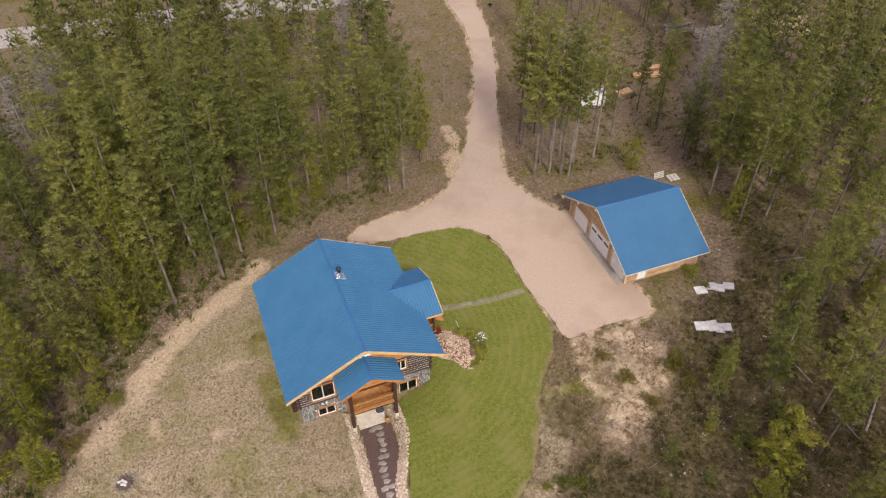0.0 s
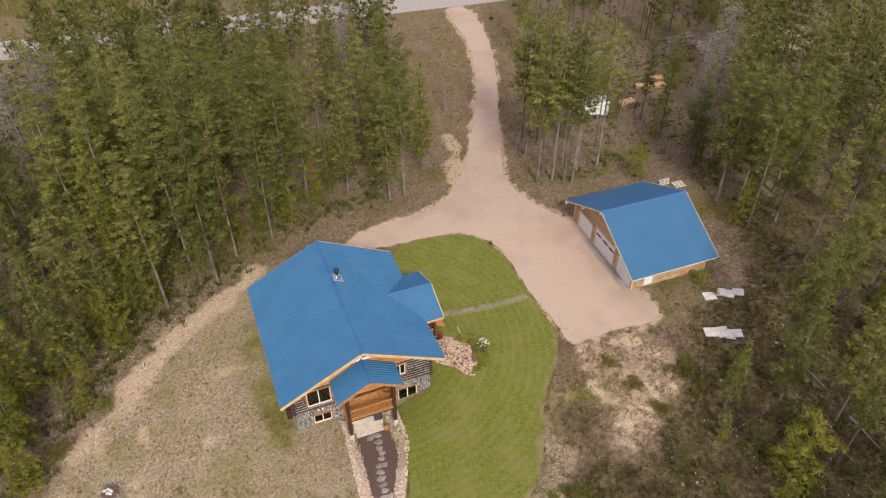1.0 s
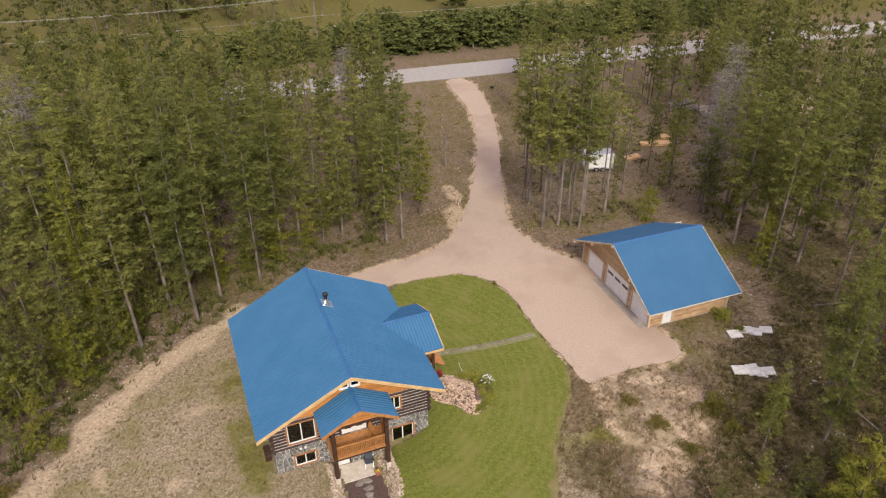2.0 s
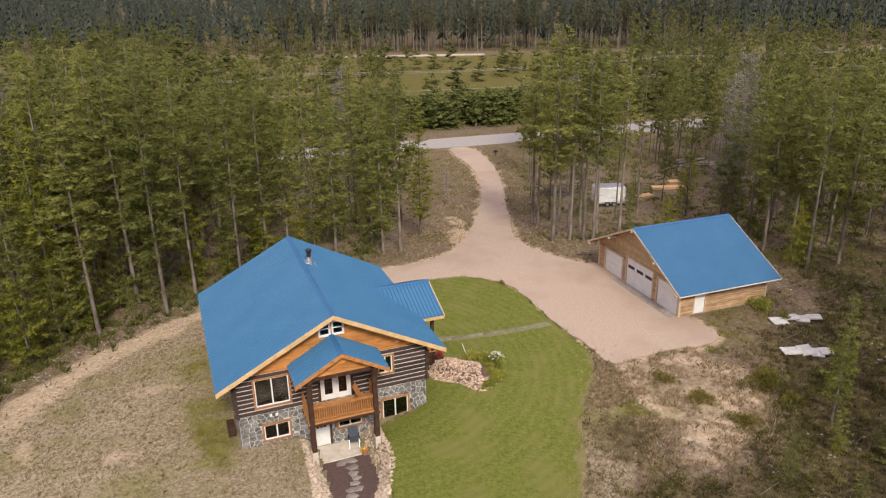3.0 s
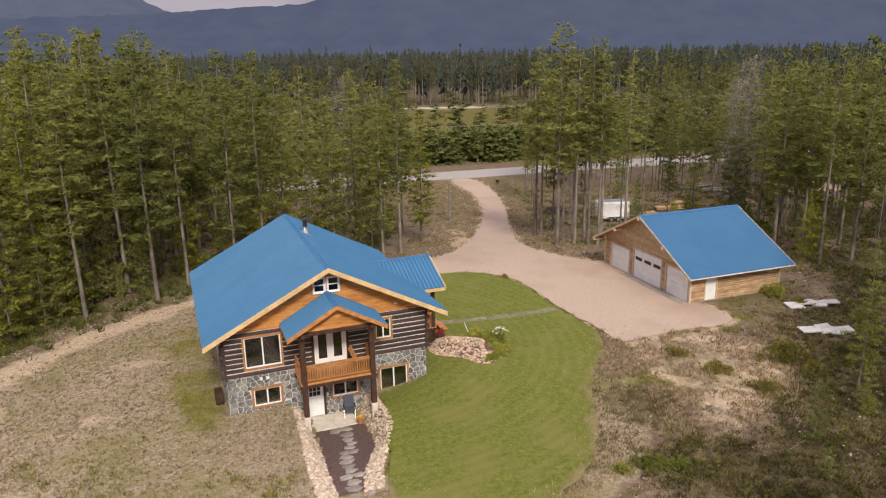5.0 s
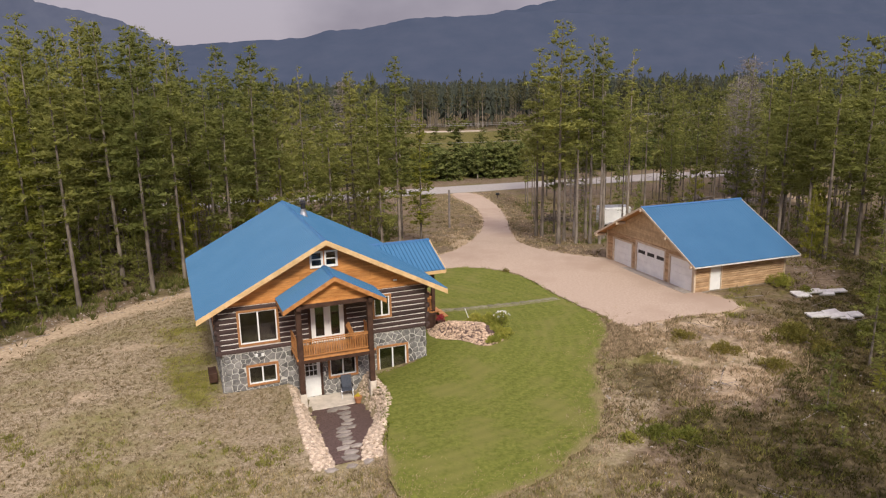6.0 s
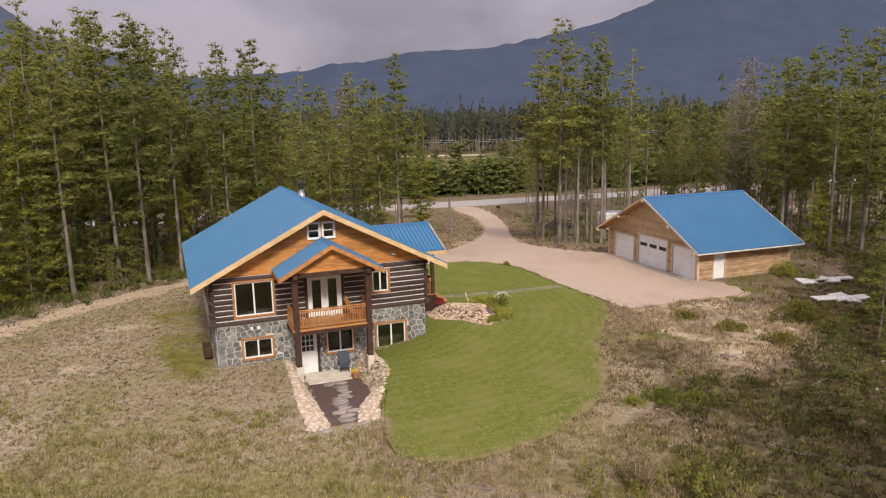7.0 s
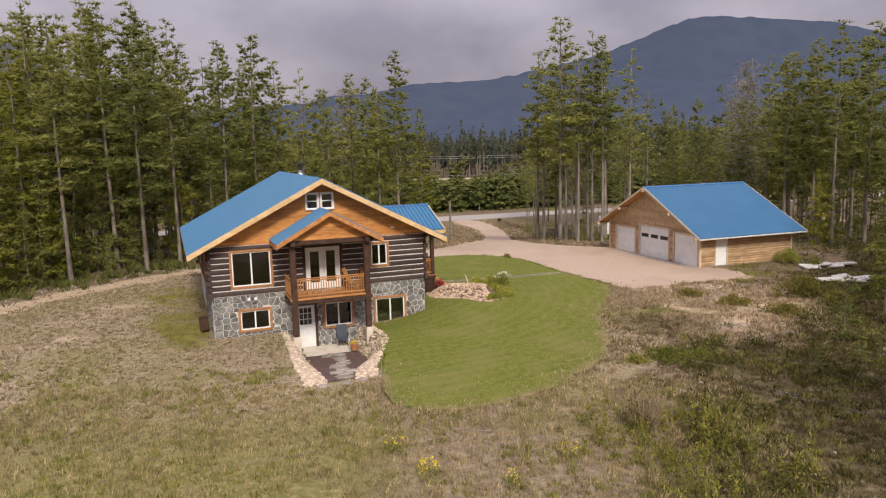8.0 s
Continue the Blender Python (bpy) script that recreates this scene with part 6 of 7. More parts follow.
lod_woods("forest_front", spots, "front row of the dark far forest", mat("far_front_needles", (0.066, 0.070, 0.036), (0.145, 0.140, 0.070), 0.2, rough=0.9, bump=0.0, where="World", island=0.25, leaf=0.35, spec=0.1), True, 0.42, 0.2)
spots = []
for _ in range(3700):
    y = 292 + 900 * rf.random() ** 1.65
    x = rf.uniform(-0.85, 0.85) * (y + 40)
    spots.append((x, y, rf.gauss(15, 2.6) + 5 * step(280, 500, y) * noise.noise((x * 0.01, y * 0.01, 2)), rf.uniform(1.2, 2.1) * (1 + y / 420)))
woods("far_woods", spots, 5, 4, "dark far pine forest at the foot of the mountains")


# ---- the sunken way, rocks and paths ----
def at_house(u, v):
    p = HOUSE @ Vector((u, v, 0))
    return p.x, p.y


patio = part("patio", boxes((2.62, 4.98, -1.62, -0.065, -0.75, -0.555), bevel=0.015), CONCRETE)
patio.matrix_basis = HOUSE
tagged(patio, "pale concrete patio slab at the basement door", "patio", kind="structure")

mulch_edge = [at_house(rims(v)[0] + 0.70, v) for v in (-1.64, -2.4, -3.4, -4.6, -5.8, -7.0, -8.0, -9.0)] + [at_house(rims(v)[1] - 0.72, v) for v in (-9.0, -8.0, -7.0, -5.8, -4.6, -3.4, -2.4, -1.64)]
walkway = sheet("walkway", ragged(mulch_edge, 0.08, 3.0), 0.03, 0.35, MULCH, "dark mulch walkway with grey flagstones", "walkway", ground_z)
rs = random.Random(11)


def flagstone(parent, x, y, size, turn, follow, thick=0.05, sides=6, material=FLAG):
    bm = bmesh.new()
    pts = []
    for i in range(sides):
        a = (i + rs.uniform(-0.28, 0.28)) * 6.2832 / sides
        pts.append((size * rs.uniform(0.78, 1.08) * math.cos(a), size * 0.72 * rs.uniform(0.78, 1.08) * math.sin(a)))
    low = [bm.verts.new((px, py, -0.06)) for px, py in pts]
    mid = [bm.verts.new((px, py, thick * 0.7)) for px, py in pts]
    top = [bm.verts.new((px * 0.93, py * 0.93, thick)) for px, py in pts]
    for i in range(sides):
        j = (i + 1) % sides
        bm.faces.new((low[i], low[j], mid[j], mid[i]))
        bm.faces.new((mid[i], mid[j], top[j], top[i]))
    bm.faces.new(top)
    e = 0.3
    nrm = Vector((follow(x - e, y) - follow(x + e, y), follow(x, y - e) - follow(x, y + e), 2 * e)).normalized()
    ob = part("flagstone", bm, material, parent)
    ob.matrix_basis = Matrix.Translation((x, y, follow(x, y) + 0.035)) @ Vector((0, 0, 1)).rotation_difference(nrm).to_matrix().to_4x4() @ pose(0, 0, 0, 0, 0, turn)
    return ob


v = -1.95
i = 0
while v > -8.9:
    lo, hi = rims(v)
    mid = (lo + hi) / 2
    for side in ((-0.22, 0.26) if i % 5 == 0 else (0.0,)):
        off = side + rs.uniform(-0.08, 0.08) + 0.14 * math.sin(v * 1.4)
        flagstone(walkway, *at_house(mid + off, v), rs.uniform(0.33, 0.42), 22 + rs.uniform(-18, 18), ground_z, 0.05, 5)
    v -= rs.uniform(0.50, 0.62)
    i += 1


def rock_lists(v, f, rg, x, y, z, s):
    """A rounded rock: a squashed twelve-cornered lump."""
    k = len(v)
    g = 1.618
    tilt = Euler((rg.uniform(0, 6), rg.uniform(0, 6), rg.uniform(0, 6))).to_matrix()
    sq = Vector((rg.uniform(0.8, 1.3), rg.uniform(0.7, 1.1), rg.uniform(0.5, 0.8))) * s / 1.9
    turn = Matrix.Rotation(rg.uniform(0, 6.28), 3, "Z")
    for c in ((-1, g, 0), (1, g, 0), (-1, -g, 0), (1, -g, 0), (0, -1, g), (0, 1, g), (0, -1, -g), (0, 1, -g), (g, 0, -1), (g, 0, 1), (-g, 0, -1), (-g, 0, 1)):
        p = tilt @ Vector(c) * rg.uniform(0.82, 1.12)
        p = turn @ Vector((p.x * sq.x, p.y * sq.y, p.z * sq.z)) * 0.5
        v.append((x + p.x, y + p.y, z + p.z))
    for t in ((0, 11, 5), (0, 5, 1), (0, 1, 7), (0, 7, 10), (0, 10, 11), (1, 5, 9), (5, 11, 4), (11, 10, 2), (10, 7, 6), (7, 1, 8), (3, 9, 4), (3, 4, 2), (3, 2, 6), (3, 6, 8), (3, 8, 9), (4, 9, 5), (2, 4, 11), (6, 2, 10), (8, 6, 7), (9, 8, 1)):
        f.append((k + t[0], k + t[1], k + t[2]))


def rock_heap(name, spots, label, material=PALE_ROCK_BED, follow=ground_z):
    rg = random.Random(len(spots))
    v, f = [], []
    for x, y, s in spots:
        rock_lists(v, f, rg, x, y, follow(x, y) + s * 0.12, s)
    me = bpy.data.meshes.new(name)
    me.from_pydata(v, [], f)
    me.materials.append(material)
    return tagged(new(name, me), label, "rocks", kind="stuff")


for side in (0, 1):
    spots = []
    for _ in range(1400):
        v = rs.uniform(-9.2, -0.35) if side == 0 else rs.uniform(-9.1, -0.1)
        lo, hi = rims(v)
        w = 0.70 if side == 0 else 0.74
        if side == 0 and v > -1.6:
            w = 0.62
        u = lo - 0.10 + rs.uniform(0, w + 0.12) if side == 0 else hi + 0.10 - rs.uniform(0, w + 0.12)
        if -2.1 < v < -1.65 and (2.12 < u < 2.55 or 5.56 < u < 5.98):
            continue
        spots.append((*at_house(u, v), rs.uniform(0.10, 0.22)))
    rock_heap("rock_border", spots, "bank of pale rounded rocks beside the sunken walkway")
for u, v, s in ((2.0, -9.3, 0.30), (2.8, -9.35, 0.26), (3.5, -9.25, 0.28)):
    flagstone(walkway, *at_house(u, v), s, rs.uniform(0, 60), lambda a, b: ground_z(a, b) - 0.04)

# path from the side porch to the driveway
side_path = sheet("side_path", ragged([(-0.9, 43.1), (1.2, 43.55), (3.2, 44.05), (5.2, 44.75), (7.2, 45.55), (6.9, 46.15), (5.0, 45.35), (3.0, 44.7), (1.0, 44.15), (-1.0, 43.9)], 0.06, 8.0), 0.075, 0.8,
                  mat("path_grit", (0.155, 0.155, 0.065), (0.25, 0.225, 0.125), 9.0, rough=0.95, bump=0.4, where="World"), "narrow stone slab path across the lawn", "path")
for i in range(15):
    t = i / 14
    x, y = -0.7 + 7.5 * t, 43.45 + 2.05 * t + 0.25 * t * t
    flagstone(side_path, x, y + 0.02, 0.34, 14 + rs.uniform(-8, 8), lambda a, b: land(a, b) + 0.045, 0.035, 5, OLD_FLAG)

# rock bed by the side porch
spots = []
while len(spots) < 1300:
    x, y = rs.uniform(-2.2, 3.4), rs.uniform(36.2, 41.6)
    if inside(BED, x, y) and x + 0.55 * (y - 38.6) < 2.35 and not (x > 1.9 and y > 38):
        spots.append((x, y, rs.uniform(0.09, 0.20)))
def bed_z(x, y):
    """The low mound of the rock bed."""
    return land(x, y) + 0.04 + (0.50 * step(0.0, 1.5, edge_distance(BED, x, y)) if inside(BED, x, y) else 0.0)


sheet("bed_soil", BED, 0.02, 0.4, MULCH, "mounded soil under the rock bed", "soil", bed_z)
rock_heap("rock_bed", spots, "bed of pale pinkish rocks on the lawn", BED_ROCK, bed_z)


# ---- low plants ----
def blades(name, spots, n, material, label, category="grass", lean=0.5, wide=0.10, seed=1, kind="stuff"):
    """Tufts of pointed blades: spots are (x, y, height, spread)."""
    s = np.array(spots)
    rg = np.random.default_rng(seed)
    z = np.array([ground_z(a, b) for a, b in s[:, :2]]) + (0.0)
    m = len(s) * n
    base = np.repeat(np.column_stack([s[:, 0], s[:, 1], z]), n, axis=0)
    h = np.repeat(s[:, 2], n) * rg.uniform(0.5, 1.1, m)
    sp = np.repeat(s[:, 3], n)
    a = rg.uniform(0, 2 * np.pi, m)
    d = np.column_stack([np.cos(a), np.sin(a), np.zeros(m)])
    p = base + d * (sp * rg.uniform(0, 1, m))[:, None]
    side = np.column_stack([-np.sin(a + 0.8), np.cos(a + 0.8), np.zeros(m)]) * (h * wide + 0.012)[:, None]
    tip = p + d * (h * lean * rg.uniform(0.2, 1.2, m))[:, None] + np.column_stack([np.zeros(m), np.zeros(m), h])
    verts = np.stack([p - side - [0, 0, 0.03], p + side - [0, 0, 0.03], tip], axis=1).reshape(-1, 3)
    me = bpy.data.meshes.new(name)
    me.vertices.add(m * 3)
    me.vertices.foreach_set("co", verts.ravel())
    me.loops.add(m * 3)
    me.loops.foreach_set("vertex_index", np.arange(m * 3))
    me.polygons.add(m)
    me.polygons.foreach_set("loop_start", np.arange(m) * 3)
    me.update(calc_edges=True)
    me.materials.append(material)
    return tagged(new(name, me), label, category, kind=kind)


DRY_GRASS = mat("dry_grass", (0.25, 0.188, 0.112), (0.52, 0.408, 0.265), 3.5, rough=0.9, bump=0.0, where="World", island=0.42, leaf=0.3, spec=0.1)
STRAW = mat("olive_straw", (0.215, 0.176, 0.080), (0.46, 0.372, 0.195), 2.5, rough=0.9, bump=0.0, where="World", island=0.38, leaf=0.3, spec=0.1)
GREEN_WEED = mat("green_weeds", (0.185, 0.190, 0.044), (0.325, 0.300, 0.090), 1.5, rough=0.85, bump=0.0, where="World", island=0.3, leaf=0.35, spec=0.1)
BROWN_BRUSH = mat("brown_brush", (0.092, 0.070, 0.032), (0.215, 0.165, 0.078), 1.5, rough=0.95, bump=0.0, where="World", island=0.35, leaf=0.2, spec=0.1)
YARD_GRASS = mat("yard_grass", (0.190, 0.148, 0.082), (0.405, 0.325, 0.205), 3.0, rough=0.9, bump=0.0, where="World", island=0.36, leaf=0.3, spec=0.1)
LAWN_BLADE = mat("lawn_blades", (0.136, 0.166, 0.024), (0.224, 0.248, 0.044), 0.7, rough=0.9, bump=0.0, where="World", island=0.22, leaf=0.35, spec=0.1)
YELLOW = mat("yellow_flowers", (0.55, 0.42, 0.02), (0.70, 0.55, 0.05), 3.0, rough=0.8, bump=0.0, island=0.2, where="World")
WHITE_PETAL = mat("white_petals", (0.72, 0.72, 0.68), (0.82, 0.82, 0.78), 3.0, rough=0.7, bump=0.0)
RED_PETAL = mat("red_petals", (0.25, 0.02, 0.03), (0.38, 0.05, 0.06), 3.0, rough=0.7, bump=0.0)

# darker copy of the green weeds, with the pines' shade put into its colour
SHADE_WEED = mat("forest_weeds_in_shade_tone", (0.085, 0.098, 0.026), (0.185, 0.182, 0.056), 1.5, rough=0.9, bump=0.0, where="World", island=0.3, leaf=0.35, spec=0.1)
BED_LEAF = mat("bed_plant_leaves", (0.24, 0.26, 0.045), (0.44, 0.42, 0.095), 3.0, rough=0.75, bump=0.0, vary=0.2, leaf=0.35, spec=0.1)
rg4 = random.Random(77)


def off_limits(x, y):
    if inside(LAWN, x, y) or inside(DRIVE, x, y):
        return True
    h = HOUSE_INV @ Vector((x, y, 0))
    if -1.3 < h.x < 9.5 and -0.2 < h.y < 11.6:
        return True
    lo, hi = rims(h.y)
    if -9.6 < h.y < 0.2 and lo - 0.1 < h.x < hi + 0.1:
        return True
    g = GARAGE_INV @ Vector((x, y, 0))
    return 0.0 < g.x < 8.6 and 0.7 < g.y < 11.7 or inside(BED, x, y) or road_gap(x, y) < 4


GARAGE_INV = GARAGE.inverted()


def scatter(n, x0, x1, y0, y1, keep):
    out = []
    tries = 0
    while len(out) < n and tries < n * 12:
        tries += 1
        x, y = rg4.uniform(x0, x1), rg4.uniform(y0, y1)
        if off_limits(x, y):
            continue
        k = keep(x, y)
        if k:
            out.append((x, y, *k))
    return out


def patchy(x, y, s=0.5, seed=0.0):
    return noise.noise((x * s, y * s, seed)) + 0.5 * noise.noise((x * s * 3, y * s * 3, seed + 2))


# short dry turf on the yard
blades("dry_yard_grass", scatter(11000, -28, -2, 17, 50, lambda x, y: (rg4.uniform(0.04, 0.12), rg4.uniform(0.04, 0.16)) if inside(YARD, x, y) and zones(x, y)[0] < 0.5 else None), 7, YARD_GRASS, "short dry grass over the yard", lean=1.0, wide=0.16, seed=1)
blades("yard_tufts", scatter(2100, -28, -2, 18, 50, lambda x, y: (rg4.uniform(0.05, 0.13), rg4.uniform(0.06, 0.16)) if inside(YARD, x, y) and patchy(x, y, 0.6, 33.0) > -0.25 else None), 9, mat("brown_tufts", (0.165, 0.125, 0.062), (0.27, 0.21, 0.115), 2.0, rough=0.9, bump=0.0, where="World", island=0.3, leaf=0.25, spec=0.1), "darker brown tufts in the dry yard grass", lean=0.9, wide=0.14, seed=21)
blades("rough_dry_grass", scatter(11500, -15, 10, 11, 25.5, lambda x, y: (rg4.uniform(0.05, 0.22), rg4.uniform(0.05, 0.22)) if patchy(x, y, 0.4, 1.0) > -0.55 and y < 24.5 else None), 6, STRAW, "long dry grass on the rough slope", lean=0.6, wide=0.06, seed=2)
blades("green_weeds", scatter(3400, -26, 16, 10, 27, lambda x, y: (rg4.uniform(0.05, 0.20), rg4.uniform(0.08, 0.28)) if patchy(x, y, 0.45, 6.0) > 0.10 + 0.06 * step(-2, 4, x) - 0.48 * step(21, 15, y) * step(0, -6, x) else None), 13, GREEN_WEED, "low green weeds among the dry grass", lean=0.7, wide=0.12, seed=3)
blades("brown_brush", scatter(6000, 6, 34, 14, 45, lambda x, y: (rg4.uniform(0.05, 0.20), rg4.uniform(0.10, 0.30)) if patchy(x, y, 0.5, 9.0) > -0.1 and not inside(TAN_STRIP, x, y) and not (inside(DISTURBED, x, y) and rg4.random() < 0.93) and zones(x, y)[0] < 0.35 + 0.3 * rg4.random() else None), 11, BROWN_BRUSH, "brown heath and dead stalks on rough ground", lean=0.8, wide=0.10, seed=4)
blades("rough_weeds", scatter(1700, 6, 34, 14, 56, lambda x, y: (rg4.uniform(0.06, 0.22), rg4.uniform(0.12, 0.36)) if patchy(x, y, 0.35, 12.0) > 0.16 and not inside(DISTURBED, x, y) and not inside(BROWN_PATCH, x, y) else None), 12, GREEN_WEED, "green weeds on the rough ground", lean=0.8, wide=0.13, seed=5)
blades("forest_undergrowth", scatter(9000, -48, 48, 26, 108, lambda x, y: (rg4.uniform(0.10, 0.45), rg4.uniform(0.12, 0.40)) if (inside(WOODS_LEFT, x, y) or inside(WOODS_RIGHT, x, y)) and patchy(x, y, 0.3, 3.0) > 0.0 else None), 7, SHADE_WEED, "low green undergrowth between the pines", lean=0.9, wide=0.14, seed=6)
blades("forest_litter", scatter(9000, -48, 48, 26, 112, lambda x, y: (rg4.uniform(0.08, 0.35), rg4.uniform(0.15, 0.45)) if not inside(YARD, x, y) and patchy(x, y, 0.3, 15.0) > -0.1 else None), 6, BROWN_BRUSH, "brown brush and litter on the forest floor", lean=1.2, wide=0.10, seed=7)
blades("verge_grass", scatter(3500, -4, 12, 56, 122, lambda x, y: (rg4.uniform(0.06, 0.2), rg4.uniform(0.08, 0.25)) if edge_distance(DRIVE, x, y) < 5 else None), 9, DRY_GRASS, "thin dry grass beside the driveway", lean=0.9, wide=0.14, seed=8)
strip = []
while len(strip) < 1800:
    u, v = -2.7 + rg4.gauss(0, 0.75), rg4.choice((rg4.gauss(2.0, 1.8), rg4.gauss(2.0, 1.8), rg4.gauss(9.5, 1.0)))
    x, y = at_house(u, v)
    if u < -1.35 and v < 11.8 and patchy(x, y, 0.7, 50.0) > -0.15:
        strip.append((x, y, rg4.uniform(0.03, 0.10), 0.18))
blades("green_strip", strip, 12, mat("bright_strip_grass", (0.26, 0.25, 0.055), (0.42, 0.385, 0.115), 1.5, rough=0.9, bump=0.0, where="World", island=0.25, leaf=0.4, spec=0.1), "strip of greener grass along the house", lean=0.8, wide=0.10, seed=9)
blades("lawn_edge_grass", [(x + rg4.gauss(0, 0.12), y + rg4.gauss(0, 0.12), rg4.uniform(0.06, 0.16), 0.12) for x, y in LAWN_RIM if edge_distance(OPEN_RIM, x, y, False) > 1.0 for _ in range(6)], 9, LAWN_BLADE, "longer grass along the lawn edge", lean=0.9, wide=0.12, seed=10)

v, f = [], []
for _ in range(290):
    a, q = rg4.uniform(0, 6.28), rg4.random() ** 0.5
    x, y = (7.4 + 2.3 * q * math.cos(a), 18.0 + 3.3 * q * math.sin(a)) if rg4.random() < 0.8 else (4.7 + 1.1 * q * math.cos(a), 19.8 + 1.8 * q * math.sin(a))
    if patchy(x, y, 0.6, 30.0) < -0.05:
        continue
    hh = rg4.uniform(0.25, 1.15)
    for k in range(5):
        spray(v, f, rg4, Vector((x, y, ground_z(x, y) + hh * (k + 0.8) / 5)), Vector((0, 0, 0.8)), 0.13, 5, 0.45)
tagged(new("loose_brush", list_mesh("loose_brush", v, f, mat("loose_brush_leaves", (0.135, 0.142, 0.026), (0.30, 0.275, 0.062), 1.0, rough=0.8, bump=0.0, where="World", island=0.25, leaf=0.4, spec=0.1))), "loose yellow-green brush on the rough slope", "brush", kind="stuff")
# dark heath blades, their colour also deepened to stand in for tree shade
blades("heath", scatter(6800, 7, 34, 14, 48, lambda x, y: (rg4.uniform(0.06, 0.22), rg4.uniform(0.10, 0.30)) if inside(HEATH, x, y) else None), 11, mat("shade_darkened_heath", (0.052, 0.047, 0.017), (0.130, 0.115, 0.036), 1.5, rough=0.95, bump=0.0, where="World", island=0.35, leaf=0.2, spec=0.1), "dark brown-green heath, colour darkened further for tree shade", lean=0.9, wide=0.12, seed=12)
rim_brush = []
for (x0, y0), (x1, y1) in zip(WOODS_LEFT[1:13], WOODS_LEFT[2:14]):
    for _ in range(int(14 * math.hypot(x1 - x0, y1 - y0))):
        t = rg4.random()
        x, y = x0 + (x1 - x0) * t + rg4.gauss(-0.6, 0.9), y0 + (y1 - y0) * t + rg4.gauss(0, 0.9)
        if patchy(x, y, 0.45, 40.0) > -0.05 and not off_limits(x, y):
            rim_brush.append((x, y, rg4.uniform(0.15, 0.65), rg4.uniform(0.15, 0.4)))
blades("forest_edge_brush", rim_brush, 14, SHADE_WEED, "green brush along the forest edge", lean=0.8, wide=0.12, seed=13)
blades("lawn_fringe", [(x + rg4.gauss(0.1, 0.9), y + rg4.gauss(-0.1, 0.8), rg4.uniform(0.03, 0.08), 0.2) for x, y in LAWN_RIM if edge_distance(OPEN_RIM, x, y, False) < 1.0 for _ in range(14)], 8, LAWN_BLADE, "patchy grass fading out round the lawn", lean=1.0, wide=0.14, seed=17)
blades("lawn_turf", [(x, y, rg4.uniform(0.03, 0.065), 0.10) for x, y in [(rg4.uniform(-4, 9), rg4.uniform(22, 44)) for _ in range(26000)] if inside(LAWN, x, y) and patchy(x, y, 0.8, 80.0) > -0.3 + 0.7 * lawn_fade(x, y)], 4, LAWN_BLADE, "mown blades over the lawn", lean=1.2, wide=0.30, seed=18)
blades("lawn_verge", [(x + rg4.gauss(0.2, 0.8), y + rg4.gauss(-0.1, 0.8), rg4.uniform(0.05, 0.15), 0.25) for x, y in LAWN_RIM if edge_distance(OPEN_RIM, x, y, False) < 1.0 for _ in range(34)], 8, DRY_GRASS, "thin dry grass on the lawn verge", lean=1.0, wide=0.12, seed=14)

blades("sandy_grass", scatter(2600, 6, 22, 24, 44, lambda x, y: (rg4.uniform(0.05, 0.26), rg4.uniform(0.06, 0.25)) if (inside(DISTURBED, x, y) or edge_distance(DISTURBED, x, y) < 1.5) and patchy(x, y, 0.5, 60.0) > -0.05 else None), 10, DRY_GRASS, "thin dry grass on disturbed sandy ground", lean=0.7, wide=0.07, seed=15)
blades("tan_grass", scatter(900, 7, 11.5, 35, 41.5, lambda x, y: (rg4.uniform(0.05, 0.18), 0.2) if inside(TAN_STRIP, x, y) else None), 12, DRY_GRASS, "pale tan grass beside the lawn", lean=0.8, wide=0.08, seed=19)
blades("path_fringe", [(-0.9 + 8.0 * t + rg4.gauss(0, 0.05), 43.12 + 1.75 * t + 0.75 * t * t + rg4.gauss(0, 0.07), rg4.uniform(0.05, 0.13), 0.10) for t in [rg4.random() for _ in range(420)]], 9, LAWN_BLADE, "lawn grass fringing the stone path", lean=0.7, wide=0.12, seed=16)

# white pebbles and dead sticks
v, f = [], []
for x, y, s in [(x, y, rg4.uniform(0.05, 0.2)) for x, y, _ in scatter(420, 6, 34, 16, 58, lambda x, y: (1,) if patchy(x, y, 0.3, 21.0) > 0.05 else None)] + [(x, y, rg4.uniform(0.05, 0.16)) for x, y, _ in scatter(500, -32, -16, 24, 50, lambda x, y: (1,) if edge_distance(BANK, x, y, False) < 4.5 and not inside(YARD, x, y) else None)]:
    rock_lists(v, f, rg4, x, y, ground_z(x, y), s)
me = bpy.data.meshes.new("loose_stones")
me.from_pydata(v, [], f)
me.materials.append(mat("pale_grey_stones", (0.27, 0.245, 0.21), (0.42, 0.385, 0.34), 4.0, rough=0.9, island=0.25))
tagged(new("loose_stones", me), "loose pale stones on rough ground", "stones", kind="stuff")
st = bmesh.new()
for x, y, _ in scatter(520, -45, 45, 16, 105, lambda x, y: (1,) if not inside(YARD, x, y) else None):
    a, ln = rg4.uniform(0, 6.28), rg4.uniform(0.6, 2.6)
    x1, y1 = x + math.cos(a) * ln, y + math.sin(a) * ln
    if off_limits(x1, y1):
        continue
    tube(st, (x, y, ground_z(x, y) + 0.05), (x1, y1, ground_z(x1, y1) + 0.06 + rg4.uniform(0, 0.12)), rg4.uniform(0.008, 0.03) * (0.5 if y < 26 else 1.0), 0.006, 4, False)
tagged(part("dead_sticks", st, DEAD_WOOD), "grey dead sticks scattered on the ground", "sticks", kind="stuff")


